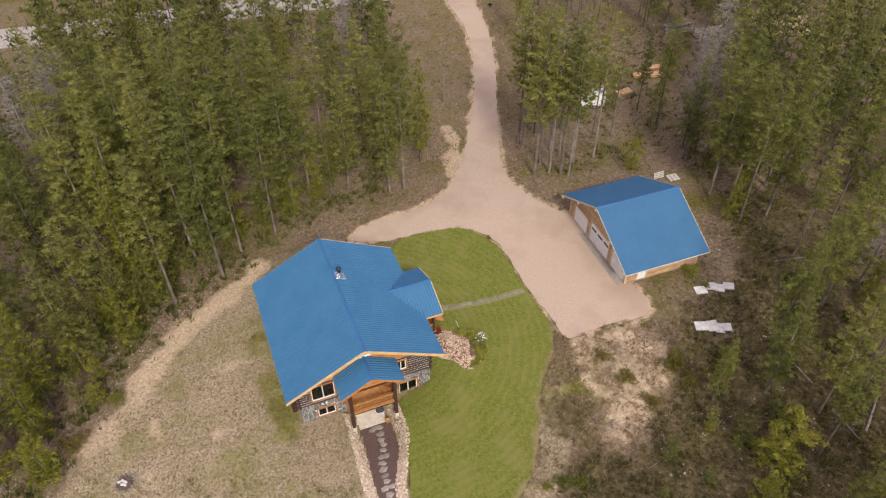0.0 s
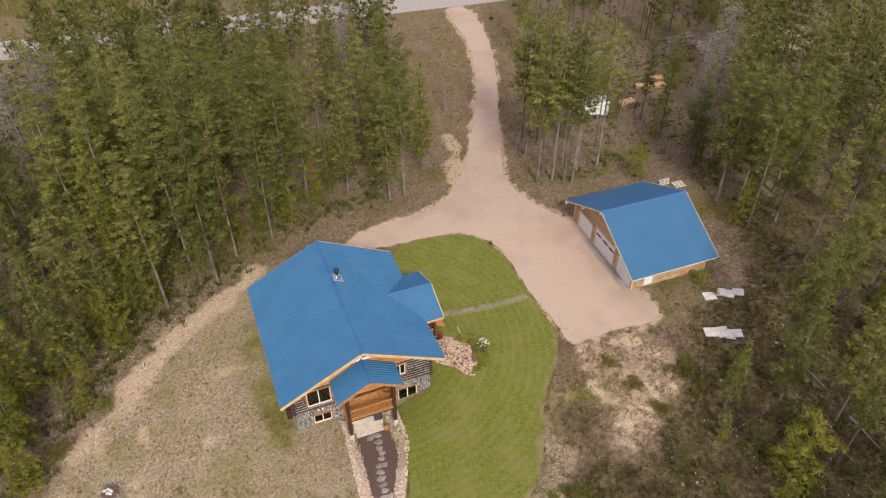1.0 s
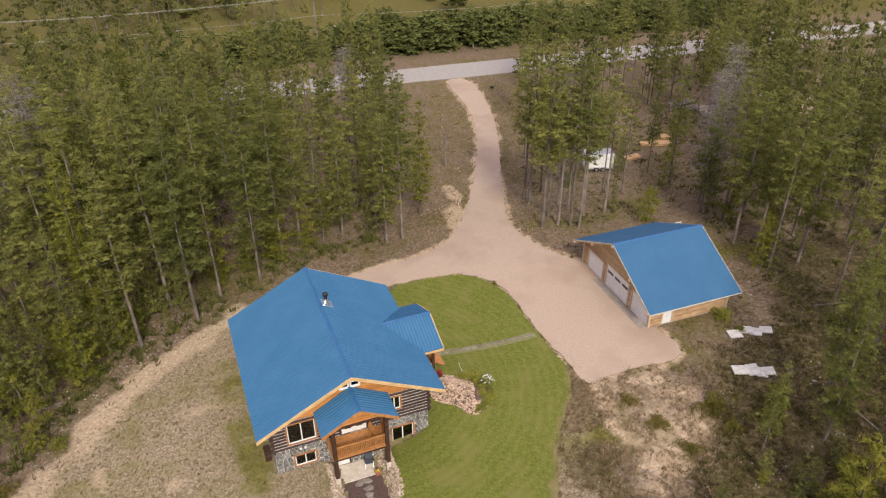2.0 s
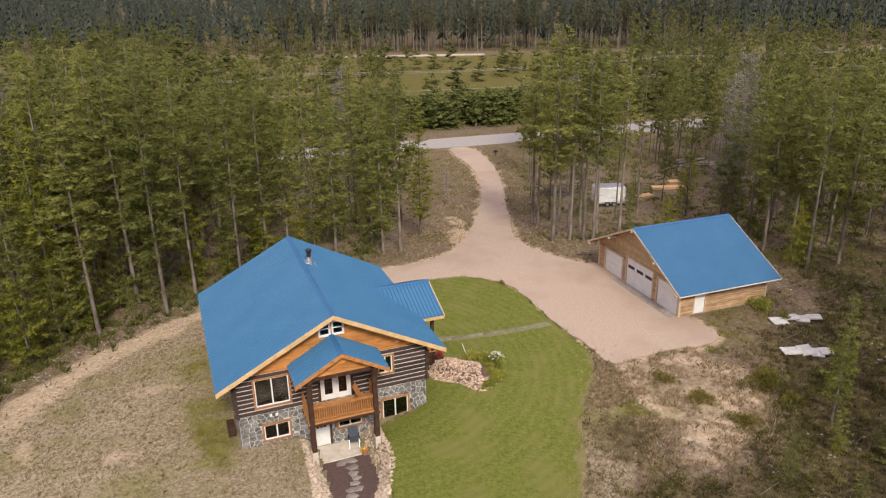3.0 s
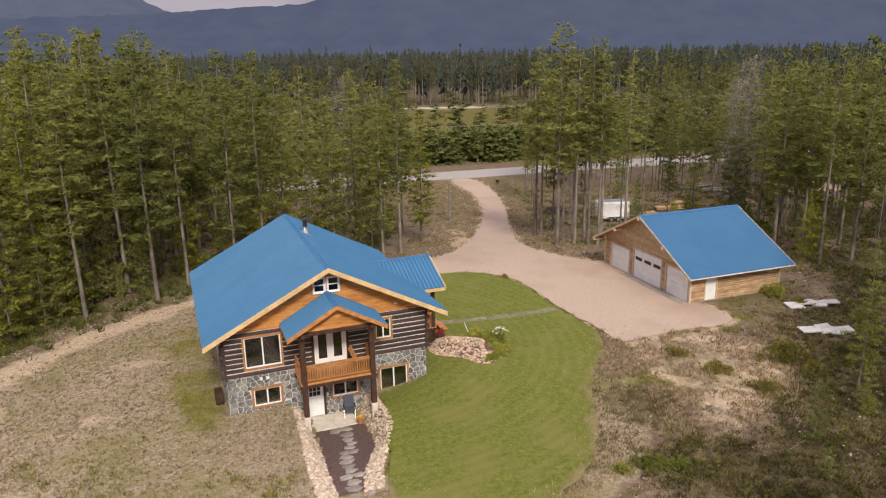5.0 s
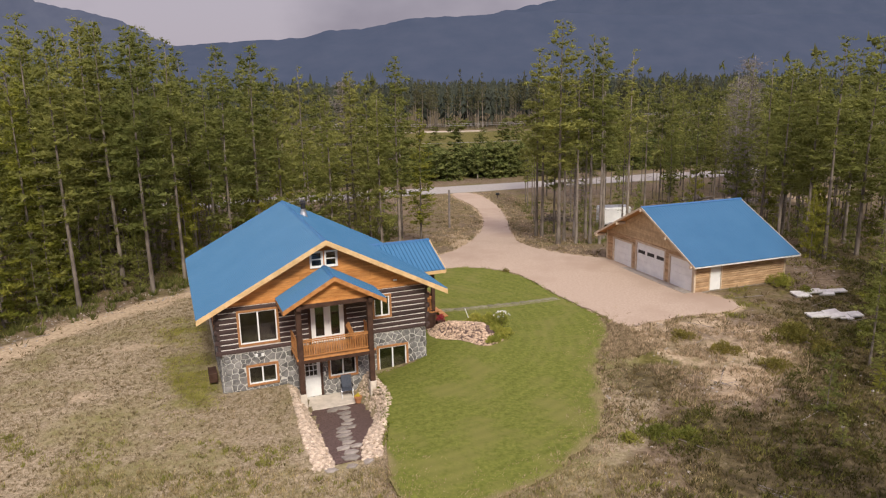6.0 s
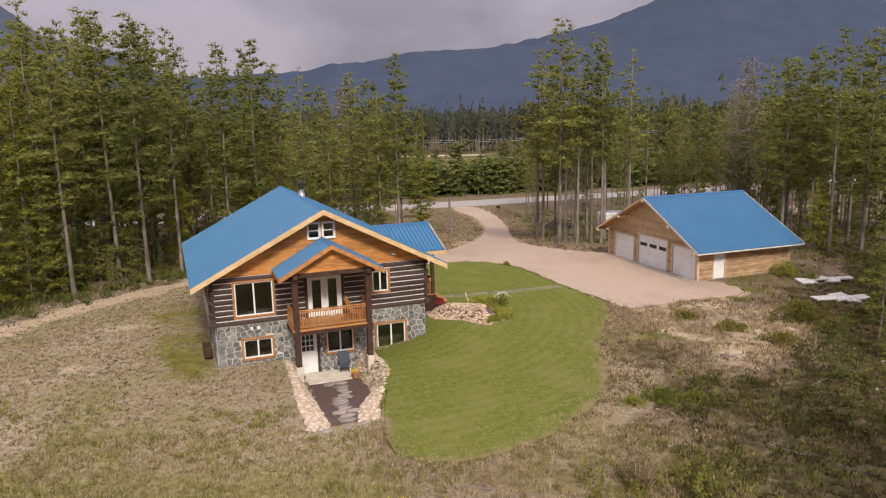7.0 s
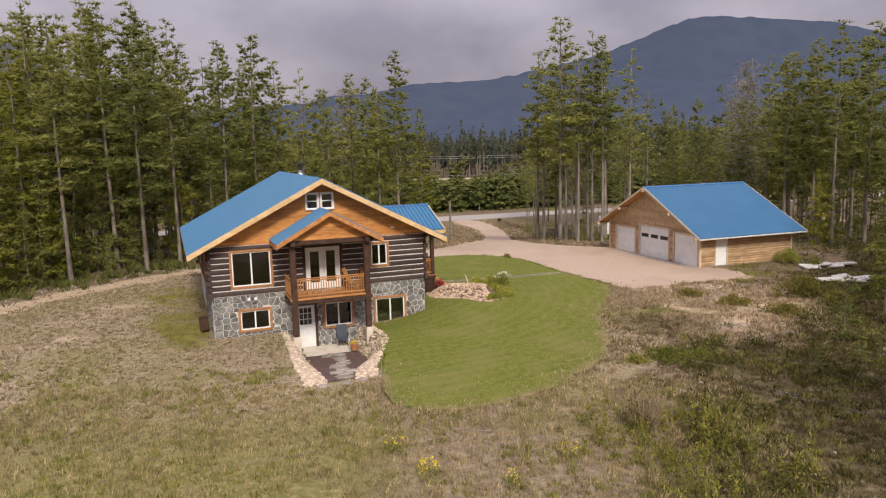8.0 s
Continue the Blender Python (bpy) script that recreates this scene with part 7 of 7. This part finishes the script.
def bush_mesh(seed, r, h, n, size, material, name="foliage"):
    rg = random.Random(seed)
    v, f = [], []
    for _ in range(n):
        a, q = rg.uniform(0, 6.28), rg.random() ** 0.6
        lump = 0.75 + 0.35 * math.sin(3 * a + seed)
        at = Vector((math.cos(a) * r * q * lump, math.sin(a) * r * q * lump, h * rg.uniform(0.15, 1.0) * (1 - 0.55 * q * q)))
        spray(v, f, rg, at, Vector((math.cos(a) * 0.6, math.sin(a) * 0.6, 0.8)), size * rg.uniform(0.6, 1.1), 7, 0.45)
    return list_mesh(name, v, f, material)


def bush(x, y, r, h, label, material=None, n=170, size=0.16, seed=1, lift=0.0):
    b = empty("shrub", pose(x, y, ground_z(x, y) + lift, 0, 0, seed * 40), label, "shrub", "shrubs about the clearing")
    shared("foliage", bush_mesh(seed, r, h, n, size, material or SHRUB), b, Matrix.Identity(4))
    bm = bmesh.new()
    rg = random.Random(seed)
    for _ in range(7):
        a = rg.uniform(0, 6.28)
        tube(bm, (0, 0, -0.08), (math.cos(a) * r * 0.5, math.sin(a) * r * 0.5, h * 0.6), 0.015, 0.005, 4, False)
    part("stem", bm, BARK, b)
    return b


HEATH_LEAF = mat("heath_shrub_leaves", (0.060, 0.064, 0.018), (0.150, 0.138, 0.036), 2.0, rough=0.85, bump=0.0, where="World", island=0.3, leaf=0.3, spec=0.1)
v, f = [], []
for _ in range(430):
    x, y = rg4.uniform(7, 36), rg4.uniform(15, 54)
    if not inside(HEATH, x, y) or off_limits(x, y) or patchy(x, y, 0.22, 70.0) < -0.05 or math.hypot(x - 23.5, y - 43.5) < 3.5:
        continue
    r, hh = rg4.uniform(0.35, 1.0), rg4.uniform(0.25, 0.75)
    for _ in range(int(34 * r)):
        a, q = rg4.uniform(0, 6.28), rg4.random() ** 0.5
        px, py = x + math.cos(a) * r * q, y + math.sin(a) * r * q
        spray(v, f, rg4, Vector((px, py, ground_z(px, py) + hh * rg4.uniform(0.1, 1.0) * (1 - 0.6 * q * q))), Vector((0, 0, 0.7)), 0.17, 6, 0.42)
tagged(new("heath_scrub", list_mesh("heath_scrub", v, f, HEATH_LEAF)), "low dark olive scrub on the heath", "scrub", kind="stuff")
OLIVE = mat("olive_shrub", (0.14, 0.125, 0.030), (0.25, 0.21, 0.055), 3.0, rough=0.8, bump=0.0, vary=0.2, leaf=0.3, spec=0.1)
bush(18.8, 37.2, 1.6, 1.15, "low olive-yellow shrub on sandy ground", OLIVE, 460, 0.17, 2)
bush(19.6, 35.6, 0.8, 0.7, "low olive-yellow shrub on sandy ground", OLIVE, 150, 0.16, 3)
bush(22.9, 48.0, 1.0, 1.0, "yellow-green shrub beside the garage wall", BED_LEAF, 260, 0.16, 5)
bush(8.4, 26.7, 0.8, 0.5, "low bright green shrub near the lawn", None, 180, 0.14, 6)
bush(9.6, 26.5, 0.7, 0.45, "low bright green shrub near the lawn", None, 160, 0.14, 7)
bush(7.2, 26.4, 0.55, 0.35, "low bright green shrub near the lawn", None, 110, 0.13, 8)
bush(23.8, 46.3, 0.5, 0.6, "small green sapling among pale slabs", None, 110, 0.14, 13)
bush(14.6, 36.0, 1.0, 0.5, "low brown-green scrub on sand", OLIVE, 200, 0.14, 14)
bush(13.0, 38.2, 0.9, 0.4, "low brown-green scrub on sand", OLIVE, 170, 0.13, 15)
bush(16.2, 33.6, 1.0, 0.55, "low brown-green scrub on sand", OLIVE, 200, 0.14, 16)
bush(-27.8, 29.4, 1.2, 0.9, "pale grey-green bush at the yard edge", OLIVE, 240, 0.15, 18)
bush(-25.9, 33.6, 0.7, 0.8, "green bush at the yard edge", None, 150, 0.15, 19)
bush(4.1, 53.0, 0.22, 0.35, "small dark plant at the lawn edge", OLIVE, 40, 0.12, 20)
bush(2.3, 39.9, 0.55, 0.5, "leafy green plant in the rock bed", BED_LEAF, 170, 0.13, 21, 0.4)
bush(1.5, 40.3, 0.5, 0.45, "leafy green plant in the rock bed", BED_LEAF, 150, 0.13, 22, 0.35)
bush(2.9, 38.2, 0.5, 0.35, "low yellow-green plant in the rock bed", BED_LEAF, 150, 0.12, 23, 0.2)
bush(2.5, 37.5, 0.4, 0.3, "low yellow-green plant in the rock bed", BED_LEAF, 110, 0.12, 24, 0.12)
for i, (x, y, r) in enumerate(((2.7, 40.0, 0.5), (2.4, 39.2, 0.45), (3.1, 38.7, 0.42), (2.75, 37.9, 0.5), (2.2, 37.2, 0.4), (1.0, 40.6, 0.4), (2.0, 40.0, 0.4), (2.5, 38.5, 0.42))):
    bush(x, y, r, 0.32, "low yellow-green plant in the rock bed", BED_LEAF, 150, 0.12, 80 + i, bed_z(x, y) - land(x, y) - 0.02)
daisy = bush(2.9, 39.4, 0.48, 0.75, "green bush covered in white daisies", BED_LEAF, 170, 0.12, 25, 0.35)
fv, ff = [], []
for _ in range(42):
    a, q = rg4.uniform(0, 6.28), rg4.random() ** 0.5
    p = Vector((math.cos(a) * 0.5 * q, math.sin(a) * 0.5 * q, 0.83 - 0.25 * q * q + rg4.uniform(-0.06, 0.06)))
    k = len(fv)
    for i in range(6):
        fv.append(p + Vector((0.038 * math.cos(i * 1.047), 0.038 * math.sin(i * 1.047), 0.01 * (i % 2))))
    ff.append(tuple(range(k, k + 6)))
shared("blossom", list_mesh("blossom", fv, ff, WHITE_PETAL), daisy, Matrix.Identity(4), "white daisy blossoms")
for i, (x, y) in enumerate(((-0.55, 17.5), (1.75, 16.9), (-1.6, 19.2), (3.4, 18.4))):
    fl = empty("flower_clump", pose(x, y, ground_z(x, y)), "clump of yellow wild flowers in dry grass", "flowers", "yellow flower clumps")
    fv, ff = [], []
    for _ in range(45 if i == 0 else 18):
        a, q, hh = rg4.uniform(0, 6.28), rg4.random() ** 0.5 * 0.32, rg4.uniform(0.2, 0.5)
        spray(fv, ff, rg4, Vector((math.cos(a) * q, math.sin(a) * q, hh)), Vector((0, 0, 1)), 0.055, 3, 0.8)
    shared("blossom", list_mesh("blossom", fv, ff, YELLOW), fl, Matrix.Identity(4))
    fv, ff = [], []
    for _ in range(40):
        a, q = rg4.uniform(0, 6.28), rg4.random() ** 0.5 * 0.3
        spray(fv, ff, rg4, Vector((math.cos(a) * q, math.sin(a) * q, 0.14)), Vector((0, 0, 1)), 0.2, 2, 0.2)
    shared("leaf_tuft", list_mesh("leaf_tuft", fv, ff, GREEN_WEED), fl, Matrix.Identity(4))
dead = empty("dead_bush", pose(5.9, 20.3, ground_z(5.9, 20.3)), "tall dry tan bush on the rough slope", "shrub")
bm = bmesh.new()
for _ in range(130):
    a, q = rg4.uniform(0, 6.28), rg4.uniform(0.1, 0.75)
    p1 = Vector((math.cos(a) * q, math.sin(a) * q, rg4.uniform(0.5, 1.35)))
    tube(bm, (math.cos(a) * q * 0.3, math.sin(a) * q * 0.3, -0.05), p1, 0.012, 0.005, 3, False)
    for _ in range(3):
        m = p1 * rg4.uniform(0.5, 0.95)
        tube(bm, m, m + Vector((rg4.gauss(0, 0.12), rg4.gauss(0, 0.12), rg4.uniform(0.05, 0.25))), 0.008, 0.004, 3, False)
part("stem", bm, DRY_GRASS, dead)


# ---- things about the place ----
def fallen_log(x0, y0, x1, y1, r, label):
    bm = bmesh.new()
    tube(bm, (x0, y0, ground_z(x0, y0) + r * 0.7), (x1, y1, ground_z(x1, y1) + r * 0.8), r, r * 0.6, 8)
    return tagged(part("fallen_log", bm, DEAD_WOOD), label, "log", "fallen logs")


for d in ((11.0, 22.9, 13.6, 20.9, 0.020), (11.1, 23.1, 13.4, 21.3, 0.018), (11.4, 22.5, 13.9, 20.6, 0.016), (31.2, 49.6, 34.2, 50.2, 0.09), (28.5, 38.0, 29.6, 35.4, 0.08), (30.2, 33.0, 31.2, 30.2, 0.09), (-29.5, 40.0, -31.5, 36.8, 0.08), (-27.6, 37.8, -29.3, 36.7, 0.06), (32.0, 31.0, 34.5, 34.5, 0.10)):
    fallen_log(*d, "thin grey fallen log on the forest floor")

SLAB = mat("pale_slab", (0.46, 0.44, 0.40), (0.62, 0.60, 0.56), 2.0, rough=0.9, bump=0.1, vary=0.1)
for cx, cy, turn, items in ((24.65, 46.1, 4, ((-1.45, -0.3, 8, 1.15, 0.85), (-0.45, 0.15, -12, 1.0, 0.9), (0.35, 0.0, -25, 0.95, 0.85), (1.2, 0.15, -18, 0.95, 0.95))), (22.95, 41.5, -2, ((-0.75, 0.0, 0, 1.2, 1.05), (0.15, -0.05, 6, 0.9, 1.1), (0.75, -0.25, -6, 0.8, 1.0), (1.35, -0.2, -3, 0.75, 0.9)))):
    for i, (dx, dy, rz, lx, ly) in enumerate(items):
        x, y = cx + dx, cy + dy
        b = part("pale_slab", boxes((-lx / 2, lx / 2, -ly / 2, ly / 2, -0.06, 0.05), bevel=0.02), SLAB)
        b.matrix_basis = pose(x, y, ground_z(x, y) + 0.12 + 0.07 * (i % 2), rs.uniform(-6, 10), rs.uniform(-9, 5), turn + rz)
        tagged(b, "pale weathered slab leaning in the weeds", "slab", "pale slabs in the weeds")

# cargo trailer
trailer = empty("cargo_trailer", pose(18.5, 81.2, ground_z(18.5, 81.2), 0, 0, 4), "white enclosed cargo trailer parked among the pines", "trailer")
part("body", boxes((-1.8, 1.75, -0.95, 0.95, 0.45, 2.35), bevel=0.12), DOOR_WHITE, trailer)
part("trim", boxes((-1.81, 1.76, -0.96, 0.96, 0.40, 0.50), (-1.81, -1.74, -0.96, 0.96, 0.50, 0.62)), METAL, trailer)
part("roof", boxes((-1.7, 1.65, -0.85, 0.85, 2.35, 2.38)), METAL, trailer)
for sx, sy in ((-0.35, -0.98), (0.45, -0.98), (-0.35, 0.80), (0.45, 0.80)):
    bm = bmesh.new()
    tube(bm, (sx, sy, 0.33), (sx, sy + 0.18, 0.33), 0.33, 0.33, 16)
    wh = part("wheel", bm, BLACK, trailer, "black trailer wheel")
    bm = bmesh.new()
    tube(bm, (sx, sy - 0.01 if sy < 0 else sy + 0.17, 0.33), (sx, sy + 0.01 if sy < 0 else sy + 0.19, 0.33), 0.18, 0.18, 12)
    part("rim", bm, METAL, wh)
part("fender", boxes((-0.8, 0.9, -1.06, -0.95, 0.62, 0.70), bevel=0.01), METAL, trailer)
part("drawbar", boxes((1.75, 2.9, -0.06, 0.06, 0.42, 0.52), bevel=0.01), METAL, trailer)
part("side_door", boxes((0.7, 1.4, -0.965, -0.945, 0.6, 2.1), bevel=0.005), DOOR_WHITE, trailer)

LUMBER = mat("fresh_lumber", (0.47, 0.28, 0.13), (0.62, 0.42, 0.22), 2.0, rough=0.8, bump=0.1, vary=0.15)
for x, y, n, lay, ln, rz in ((28.0, 90.0, 5, 3, 4.2, 5), (29.2, 91.6, 3, 7, 1.6, 8), (23.6, 84.6, 4, 3, 2.2, 30)):
    pile = empty("lumber_stack", pose(x, y, ground_z(x, y), 0, 0, rz), "stack of orange sawn lumber on bearers", "lumber", "lumber stacks")
    for s in (-0.35, 0.35):
        part("bearer", boxes((s * ln - 0.07, s * ln + 0.07, -0.55, 0.55, -0.1, 0.12)), LUMBER, pile)
    for l_ in range(lay):
        for i in range(n):
            part("plank", boxes((-ln / 2 + rs.uniform(-0.1, 0.1), ln / 2 + rs.uniform(-0.1, 0.1), -0.55 + i * 1.1 / n, -0.55 + (i + 1) * 1.1 / n - 0.015, 0.12 + l_ * 0.1, 0.21 + l_ * 0.1)), LUMBER, pile)
for x, y, n, rz in ((40.5, 103.0, 16, 10), (46.5, 104.5, 14, -5), (36.5, 105.5, 10, 20)):
    pile = empty("log_pile", pose(x, y, ground_z(x, y), 0, 0, rz), "pile of grey felled logs on bare ground", "logs", "log piles")
    for i in range(n):
        bm = bmesh.new()
        yy, zz = rs.uniform(-1.6, 1.6), 0.1 + 0.2 * (i % 3)
        tube(bm, (-2.6 + rs.uniform(-0.6, 0.6), yy, zz), (2.6 + rs.uniform(-0.6, 0.6), yy + rs.uniform(-0.6, 0.6), zz + rs.uniform(-0.05, 0.15)), 0.13, 0.09, 7)
        part("log", bm, DEAD_WOOD, pile)

# wooden post by the driveway, small sign by the road
bm = bmesh.new()
tube(bm, (0, 0, -0.3), (0.02, 0, 4.5), 0.14, 0.12, 10)
post = part("wooden_post", bm, DEAD_WOOD)
post.matrix_basis = pose(-0.35, 82.2, land(-0.35, 82.2))
tagged(post, "weathered grey wooden post beside the driveway", "post")
sign = empty("roadside_marker", pose(7.2, 114.0, land(7.2, 114)), "small dark marker post at the driveway mouth", "marker")
part("post", boxes((-0.05, 0.05, -0.05, 0.05, -0.2, 0.45)), POST, sign)
part("box", boxes((-0.30, 0.30, -0.18, 0.18, 0.42, 0.80), bevel=0.06), BLACK, sign)

# heap of dark dead branches near the trailer
bm = bmesh.new()
rh = random.Random(91)
for _ in range(170):
    a, q = rh.uniform(0, 6.28), rh.random() ** 0.5
    px, py = 1.9 * q * math.cos(a), 1.1 * q * math.sin(a)
    pz = 1.35 * (1 - q * q) * rh.random()
    d = Vector((rh.gauss(0, 1), rh.gauss(0, 0.6), rh.gauss(0, 0.25))).normalized() * rh.uniform(0.4, 1.0)
    tube(bm, Vector((px, py, pz)) - d, Vector((px, py, max(0.02, pz))) + d, 0.035, 0.012, 4, False)
heap = part("brush_heap", bm, mat("dark_dead_branches", (0.045, 0.036, 0.032), (0.115, 0.092, 0.080), 3.0, rough=0.95, bump=0.3, island=0.3))
heap.matrix_basis = pose(12.9, 87.3, ground_z(12.9, 87.3) + 0.1, 0, 0, 10)
tagged(heap, "dark heap of dead branches between the pines", "brush heap", kind="stuff")

# power line along the road
def pole_at(x):
    return x, 139.5 + 0.29 * x


for x in (-92, -24, 44, 112):
    px, py = pole_at(x)
    pl = empty("power_pole", pose(px, py, land(px, py), 0, 0, 16), "tall wooden power pole beyond the road", "power pole", "power poles along the road")
    bm = bmesh.new()
    tube(bm, (0, 0, -0.5), (0, 0, 12.2), 0.17, 0.11, 10)
    part("pole", bm, DEAD_WOOD, pl)
    part("crossarm", boxes((-0.06, 0.06, -1.1, 1.1, 10.55, 10.7)), DEAD_WOOD, pl)
    for o in (-1.0, 0.0, 1.0):
        bm = bmesh.new()
        tube(bm, (0, o, 10.7), (0, o, 10.95), 0.04, 0.03, 8)
        part("insulator", bm, VINYL, pl)
WIRE = mat("grey_cable", (0.36, 0.35, 0.34), (0.44, 0.43, 0.42), 1.0, rough=0.5, bump=0.0)
for off, hz in ((-0.6, 11.15), (0.6, 10.75), (0.0, 7.5)):
    bm = bmesh.new()
    for a in (-92, -24, 44):
        prev = None
        for k in range(13):
            t = k / 12
            x, y = pole_at(a + 68 * t)
            p = Vector((x - 0.28 * off, y + 0.96 * off, land(x, y) * 0 - 3.5 + hz - 1.1 * 4 * t * (1 - t) * 0.8))
            if prev is not None:
                tube(bm, prev, p, 0.02, 0.02, 4, False)
            prev = p
    tagged(part("power_cable", bm, WIRE), "sagging overhead cable along the road", "cable", "overhead cables")

# pallets behind the garage
for x, y, rz, up in ((23.2, 63.3, 20, 70), (24.7, 63.0, 18, 0)):
    pal = empty("pallet", pose(x, y, ground_z(x, y) + 0.10, up, 0, rz), "weathered grey wooden pallet behind the garage", "pallet", "pallets")
    for i in range(6):
        part("slat", boxes((-0.6, 0.6, -0.5 + i * 0.19, -0.5 + i * 0.19 + 0.1, 0.09, 0.115)), SLAB, pal)
    for xx in (-0.55, 0.0, 0.5):
        part("runner", boxes((xx, xx + 0.05, -0.5, 0.55, 0.0, 0.09)), SLAB, pal)

# fire ring on the yard
fire = empty("fire_ring", pose(-23.1, 26.5, ground_z(-23.1, 26.5)), "ring of stones with pale ash on dark ground", "fire pit")
bm = bmesh.new()
bmesh.ops.create_circle(bm, cap_ends=True, radius=0.62, segments=20, matrix=Matrix.Translation((0, 0, 0.04)))
bmesh.ops.create_circle(bm, cap_ends=True, radius=0.66, segments=20, matrix=Matrix.Translation((0, 0, -0.06)))
part("ash_bed", bm, MULCH, fire, "dark charred soil")
v, f = [], []
for i in range(9):
    rock_lists(v, f, rs, rs.gauss(0, 0.16), rs.gauss(0, 0.16), 0.08, 0.26)
shared("ash_rock", list_mesh("ash_rock", v, f, SLAB), fire, Matrix.Identity(4), "pale ashy rocks")
for i in range(14):
    v, f = [], []
    rock_lists(v, f, rs, 0.66 * math.cos(i * 0.449), 0.66 * math.sin(i * 0.449), 0.06, 0.24)
    shared("ring_stone", list_mesh("ring_stone", v, f, STONE), fire, Matrix.Identity(4))

# folding chair and flower pot on the patio
FABRIC = mat("blue_grey_fabric", (0.055, 0.065, 0.085), (0.09, 0.10, 0.125), 20.0, rough=0.9)
chair = empty("folding_chair", HOUSE @ pose(4.72, -0.72, -0.555, 0, 0, -8), "blue-grey folding camp chair on the patio", "chair")
part("seat", boxes((-0.26, 0.26, -0.25, 0.22, 0.40, 0.43), bevel=0.01), FABRIC, chair)
bk = part("backrest", boxes((-0.26, 0.26, -0.015, 0.015, 0.0, 0.62), bevel=0.01), FABRIC, chair)
bk.matrix_basis = pose(0, 0.22, 0.43, -16, 0, 0)
for sx in (-0.28, 0.28):
    for a, b in (((sx, -0.26, 0.0), (sx, 0.26, 0.62)), ((sx, 0.30, 0.0), (sx, -0.24, 0.42))):
        bm = bmesh.new()
        tube(bm, a, b, 0.014, 0.014, 6)
        part("leg", bm, METAL, chair)
    part("armrest", boxes((sx - 0.03, sx + 0.03, -0.26, 0.24, 0.60, 0.63), bevel=0.008), BLACK, chair)
pot = empty("flower_pot", HOUSE @ pose(5.02, -1.75, -0.50), "tan flower pot with yellow-green plant", "flower pot")
bm = bmesh.new()
tube(bm, (0, 0, 0), (0, 0, 0.30), 0.13, 0.19, 14)
tube(bm, (0, 0, 0.27), (0, 0, 0.32), 0.21, 0.21, 14)
part("pot", bm, mat("terracotta", (0.36, 0.15, 0.07), (0.48, 0.23, 0.11), 4.0, rough=0.8), pot)
shared("foliage", bush_mesh(61, 0.16, 0.20, 22, 0.08, YELLOW), pot, pose(0, 0, 0.28), "yellow-green pot plant")
lounge = empty("deck_chair", HOUSE @ pose(5.25, -0.9, 2.262, 0, 0, 60), "brown slatted wooden deck chair on the balcony", "chair")
for i in range(6):
    part("slat", boxes((-0.27, 0.27, -0.45 + i * 0.09, -0.45 + i * 0.09 + 0.07, 0.34, 0.36)), CEDAR_TRIM, lounge)
for i in range(5):
    s = part("back_slat", boxes((-0.26 + i * 0.105, -0.26 + i * 0.105 + 0.09, -0.01, 0.01, 0, 0.78)), CEDAR_TRIM, lounge)
    s.matrix_basis = pose(0, 0.08, 0.34, -24, 0, 0)
for sx in (-0.28, 0.24):
    for yy in (-0.42, 0.12):
        part("leg", boxes((sx, sx + 0.05, yy, yy + 0.05, 0, 0.34)), CEDAR_TRIM, lounge)

# planter with red flowers at the side porch, stake in the rock bed, hose end at the wall
planter = empty("planter", HOUSE @ pose(11.75, 4.35, 0.62), "planter of dark red flowers beside the porch", "planter")
part("box", boxes((-0.25, 0.25, -0.2, 0.2, -0.1, 0.35), bevel=0.02), POST, planter)
shared("blossom", bush_mesh(62, 0.34, 0.4, 60, 0.1, RED_PETAL), planter, pose(0, 0, 0.3), "dark red blossoms")
bm = bmesh.new()
tube(bm, (1.1, 41.3, 0.6), (0.80, 41.45, 1.42), 0.018, 0.018, 6)
tagged(part("garden_stake", bm, DOOR_WHITE), "white leaning stake in the rock bed", "stake")
sp = part("downspout_block", boxes((-0.3, 0.3, -0.13, 0.13, 0, 0.09), bevel=0.02), CONCRETE)
sp.matrix_basis = HOUSE @ pose(9.75, 0.9, 0.50, 0, 0, -50)
tagged(sp, "pale concrete splash block at the house corner", "splash block")
fb = part("firewood_box", boxes((-0.5, 0.5, -0.2, 0.2, 0, 0.5), bevel=0.02), POST)
fb.matrix_basis = HOUSE @ pose(-1.55, 1.6, 0.55, 0, 0, 90)
tagged(fb, "small brown wooden box against the house wall", "box")
